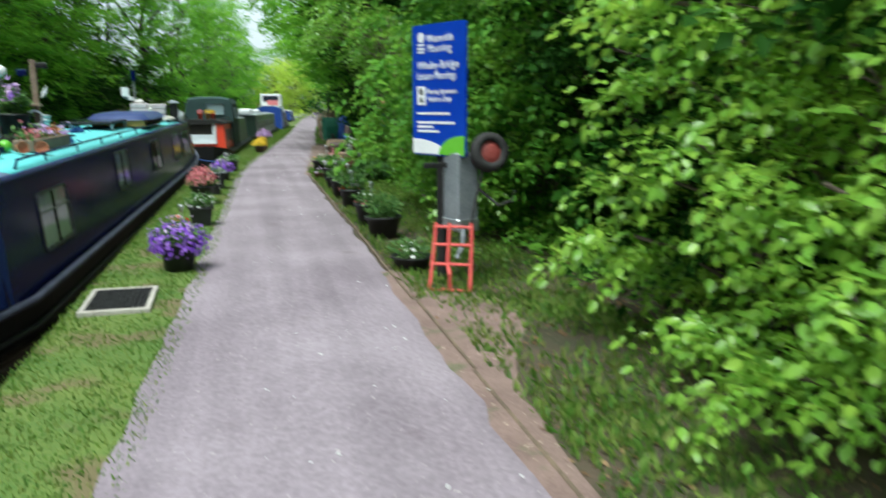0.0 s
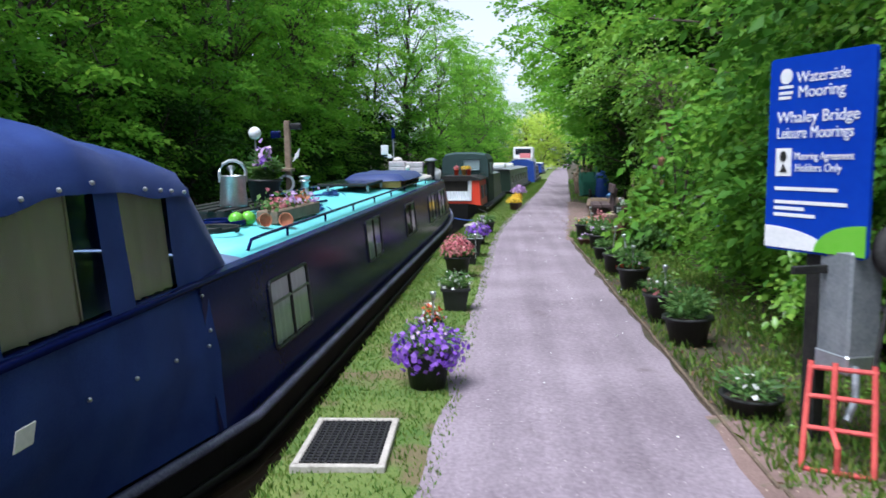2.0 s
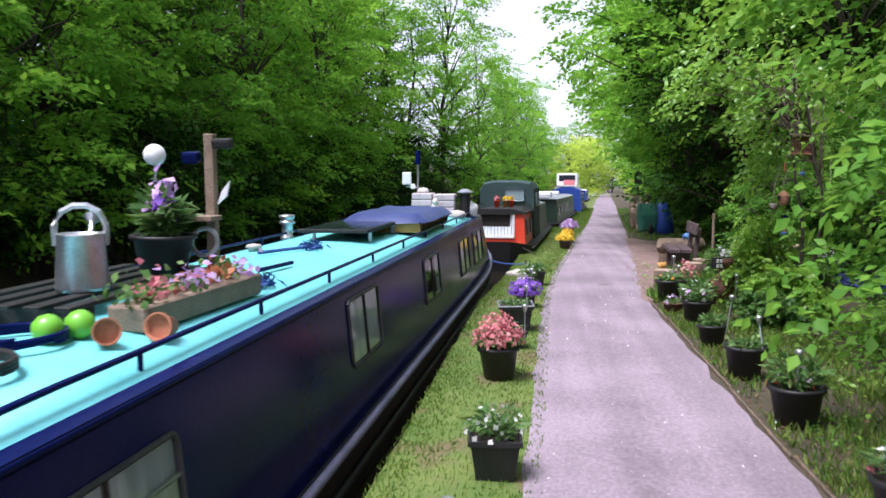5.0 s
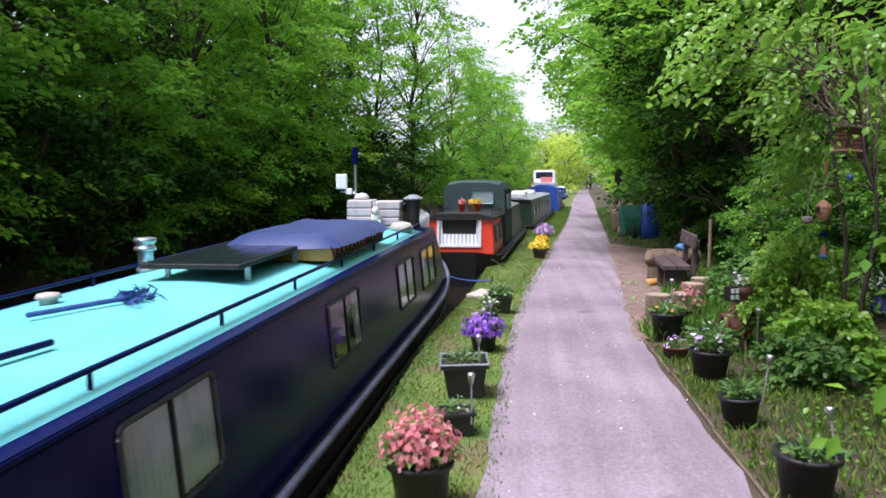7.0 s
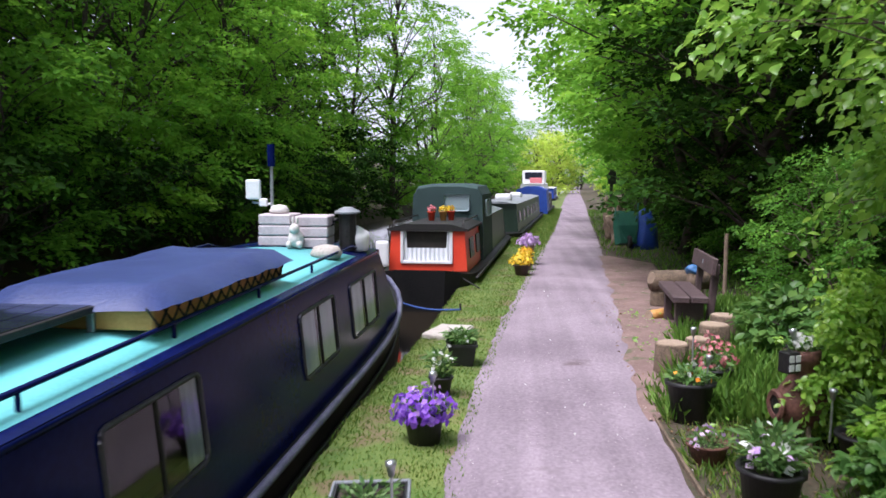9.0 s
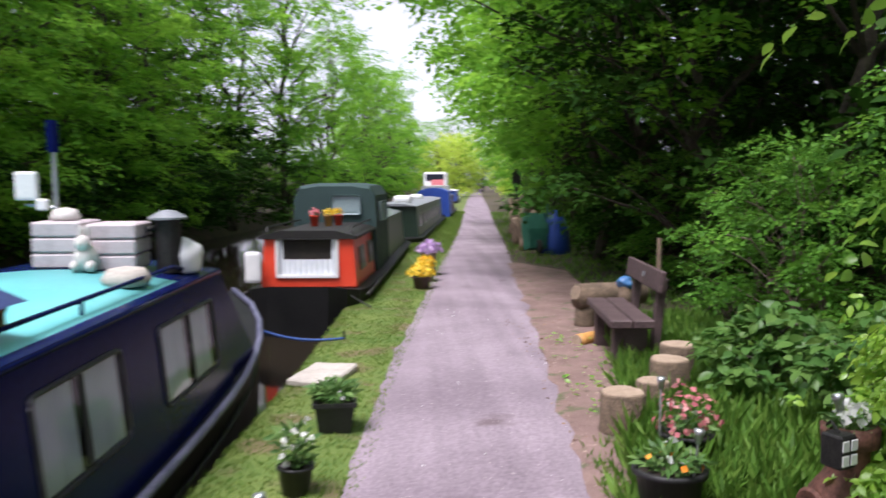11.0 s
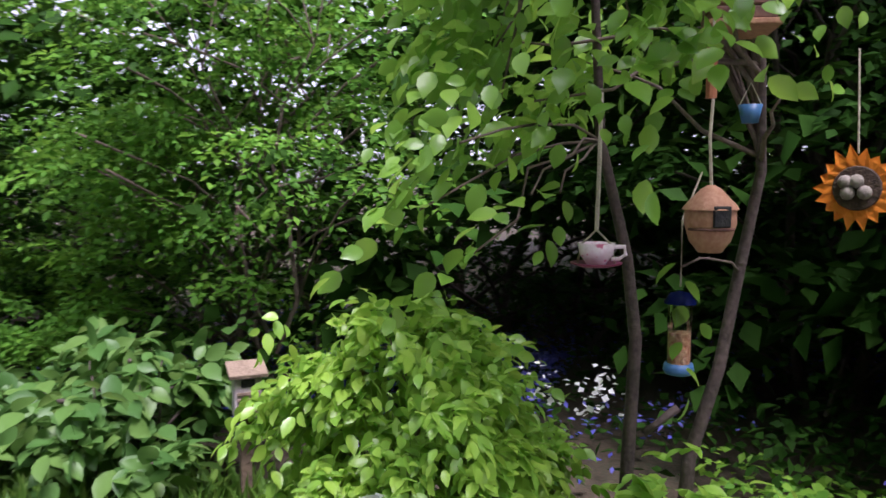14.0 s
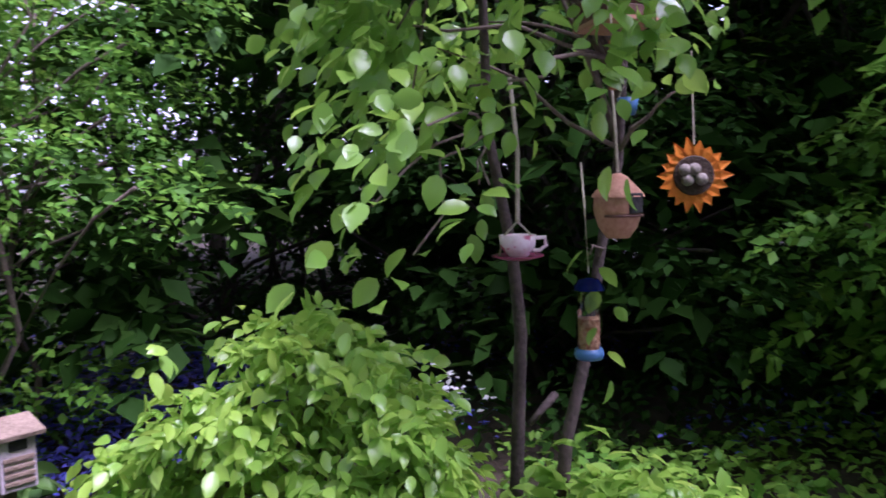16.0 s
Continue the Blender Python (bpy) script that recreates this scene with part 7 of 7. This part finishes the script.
smooth(part("pot", smooth_bm(lathe([(0, 0), (0.035, 0), (0.06, 0.03), (0.075, 0.075), (0.074, 0.115), (0.055, 0.12), (0, 0.12)], 24)), M_CLAYHOUSE, ho))
smooth(part("roof", smooth_bm(lathe([(0.082, 0.112), (0.076, 0.122), (0.03, 0.165), (0.012, 0.175), (0, 0.176)], 24)), M_CLAYHOUSE, ho))
part("hole", box(0.014, 0.052, 0.055, 0.003), M_IRON, ho, "dark square entrance", pose(-0.066, -0.03, 0.095, 0, 0, 22))
part("carved_band", tube([(0.075 * math.cos(a), 0.075 * math.sin(a), 0.062) for a in np.linspace(2.2, 4.2, 12)], 0.004, 6), M_CLAYDARK, ho)
hang([(0, 0, 0.17), (0, 0.008, 0.30), (0.05, 0, 0.42)], ho, 0.005)
part("copper_tube", tube([(0.01, 0.008, 0.40), (0.01, 0.008, 0.53)], 0.016, 10), M_TERRA, ho, "terracotta coloured tube")
hang([(0.01, 0.008, 0.53), (0.1, 0.0, 0.7)], ho, 0.004)
fe = thing("peanut_feeder", "tubular peanut feeder with dark lid and blue base", "bird feeder", pose(1.37, 18.10, 1.005))
smooth(part("base", smooth_bm(lathe([(0, 0), (0.036, 0), (0.042, 0.012), (0.038, 0.03), (0, 0.03)], 20)), M_FEEDBLUE, fe, "blue plastic base"))
part("peanuts", lathe([(0, 0.03), (0.03, 0.03), (0.03, 0.115), (0, 0.12)], 18), M_NUTS, fe)
tb_ = part("tube", lathe([(0.032, 0.03), (0.032, 0.2)], 20), M_GLASS, fe)
tb_.visible_shadow = False
smooth(part("lid", smooth_bm(lathe([(0.044, 0.195), (0.042, 0.203), (0.028, 0.225), (0, 0.232)], 20)), M_NAVY, fe, "dark blue plastic lid"))
hang([(0, 0, 0.24), (0.03, 0.0, 0.42), (0.2, -0.05, 0.55)], fe, 0.003)
sf = thing("sunflower_feeder", "orange metal sunflower feeder with suet balls", "bird feeder", look((1.70, 17.62, 1.51), (-0.75, 18.4, 1.5)))
for k in range(18):
    a = 2 * math.pi * k / 18
    rr = 0.118 + 0.012 * math.sin(k * 5)
    pb = bmesh.new()
    vs = [pb.verts.new(p) for p in ((0.055, -0.008, 0), (0.085, -0.018, -0.006), (rr, 0, 0.004 * math.sin(k)), (0.085, 0.018, -0.006), (0.055, 0.008, 0))]
    pb.faces.new(vs)
    r_ = bmesh.ops.extrude_face_region(pb, geom=pb.faces[:])
    bmesh.ops.translate(pb, vec=(0, 0, 0.003), verts=[g for g in r_["geom"] if isinstance(g, bmesh.types.BMVert)])
    part("petal", pb, M_ORANGE, sf, "", pose(0, 0, 0, 0, 0, math.degrees(a)))
part("seed_head", lathe([(0, -0.012), (0.062, -0.012), (0.066, 0.0), (0.06, 0.012), (0, 0.016)], 26), M_BROWN, sf)
for x, y in ((-0.022, -0.012), (0.022, -0.014), (0.0, 0.02), (0.03, 0.018)):
    b_ = bmesh.new()
    bmesh.ops.create_icosphere(b_, subdivisions=2, radius=0.021, matrix=Matrix.Translation((x, y, -0.018)))
    smooth(part("suet_ball", b_, M_SUET, sf))
    b_ = bmesh.new()
    bmesh.ops.create_icosphere(b_, subdivisions=2, radius=0.021, matrix=Matrix.Translation((x, y, 0.02)))
    smooth(part("suet_ball", b_, M_SUET, sf))
hang([(0, 0.1, 0), (0.01, 0.4, 0)], sf, 0.003)
bx = thing("nest_box", "weathered slatted wooden nest box up in the sapling", "bird house", pose(1.48, 17.97, 1.935, 0, 4, 12))
part("floor_board", box(0.17, 0.19, 0.016, 0.003, base=True), M_CLAYHOUSE, bx)
for k in range(5):
    part("slat", box(0.15, 0.165, 0.034, 0.004, base=True), M_CLAYDARK, bx, "", pose(0.003 * (k % 2), 0, 0.017 + k * 0.038))
part("roof", box(0.2, 0.22, 0.02, 0.003), M_RAWWOOD, bx, "", pose(0, 0, 0.22, 8, 0, 0))
bc = thing("blue_cup", "small pale blue hanging cup", "cup", pose(1.50, 17.93, 1.69))
smooth(part("cup", lathe([(0, 0), (0.022, 0), (0.032, 0.05), (0.028, 0.05), (0.02, 0.008), (0, 0.006)], 16), M_FEEDBLUE, bc))
hang([(0, 0.028, 0.05), (0, 0.0, 0.11), (0, -0.028, 0.05)], bc, 0.002)
bg = thing("insect_house", "small wooden insect house with a slatted front", "insect house", pose(2.02, 19.86, 0.53, 0, 0, 40) @ Matrix.Diagonal((0.95, 0.95, 0.95, 1)))
part("back_post", box(0.05, 0.05, 0.80, 0.004), M_LOGBARK, bg, "", pose(0.078, 0.0, -0.21))
part("case", box(0.10, 0.12, 0.19, 0.004, base=True), M_LILACBOX, bg)
for k in range(4):
    part("slat", box(0.012, 0.10, 0.014, 0.002), M_RAWWOOD, bg, "", pose(-0.054, 0, 0.03 + 0.028 * k))
part("roof", box(0.15, 0.17, 0.02, 0.003), M_RAWWOOD, bg, "", pose(-0.01, 0.0, 0.215, 0, -14, 0))
part("hole", box(0.01, 0.06, 0.035, 0.003), M_IRON, bg, "", pose(-0.052, 0, 0.16))

# ---- glimpsed through the trees across the canal ----
for x, y, w in ((-13.9, 38.5, 2.0), (-19.0, 50.5, 3.4)):
    hs_ = thing("shed", "pale rendered shed glimpsed through the trees", "shed", pose(x, y, 2.0, 0, 0, -20), "sheds beyond the far bank")
    part("wall", box(w, w, 2.7, 0.02, base=True), M_WHITE, hs_)
    part("roof", sweep(True, [[(w * 0.58, v, 2.7), (0, v, 3.5), (-w * 0.58, v, 2.7)] for v in (-w * 0.56, w * 0.56)]), M_STRAKE, hs_)
    wn = part("window", box(w * 0.4, 0.06, 0.8, 0.01), M_ALU, hs_, "", pose(0, -w * 0.5 - 0.01, 1.7))
    part("pane", box(w * 0.34, 0.03, 0.7, 0.005), M_SOLAR, wn, "", pose(0, -0.03, 0))
lp = thing("street_lamp", "white globe lamp on a thin dark post", "street lamp", pose(-14.7, 35.8, 0.55))
part("post", tube([(0, 0, 0), (0, 0, 2.75)], [0.05, 0.035], 8), M_IRON, lp)
b_ = bmesh.new()
bmesh.ops.create_icosphere(b_, subdivisions=3, radius=0.19, matrix=Matrix.Translation((0, 0, 2.9)))
smooth(part("globe", b_, M_WHITE, lp))
pole = thing("telegraph_pole", "thin pale pole rising from the far bank shrubs", "pole", pose(-10.9, 20.0, -0.1))
part("shaft", tube([(0, 0, 0), (0.02, 0, 2.5), (0.0, 0, 5.2)], [0.04, 0.035, 0.028], 8), M_GREYBOX, pole)
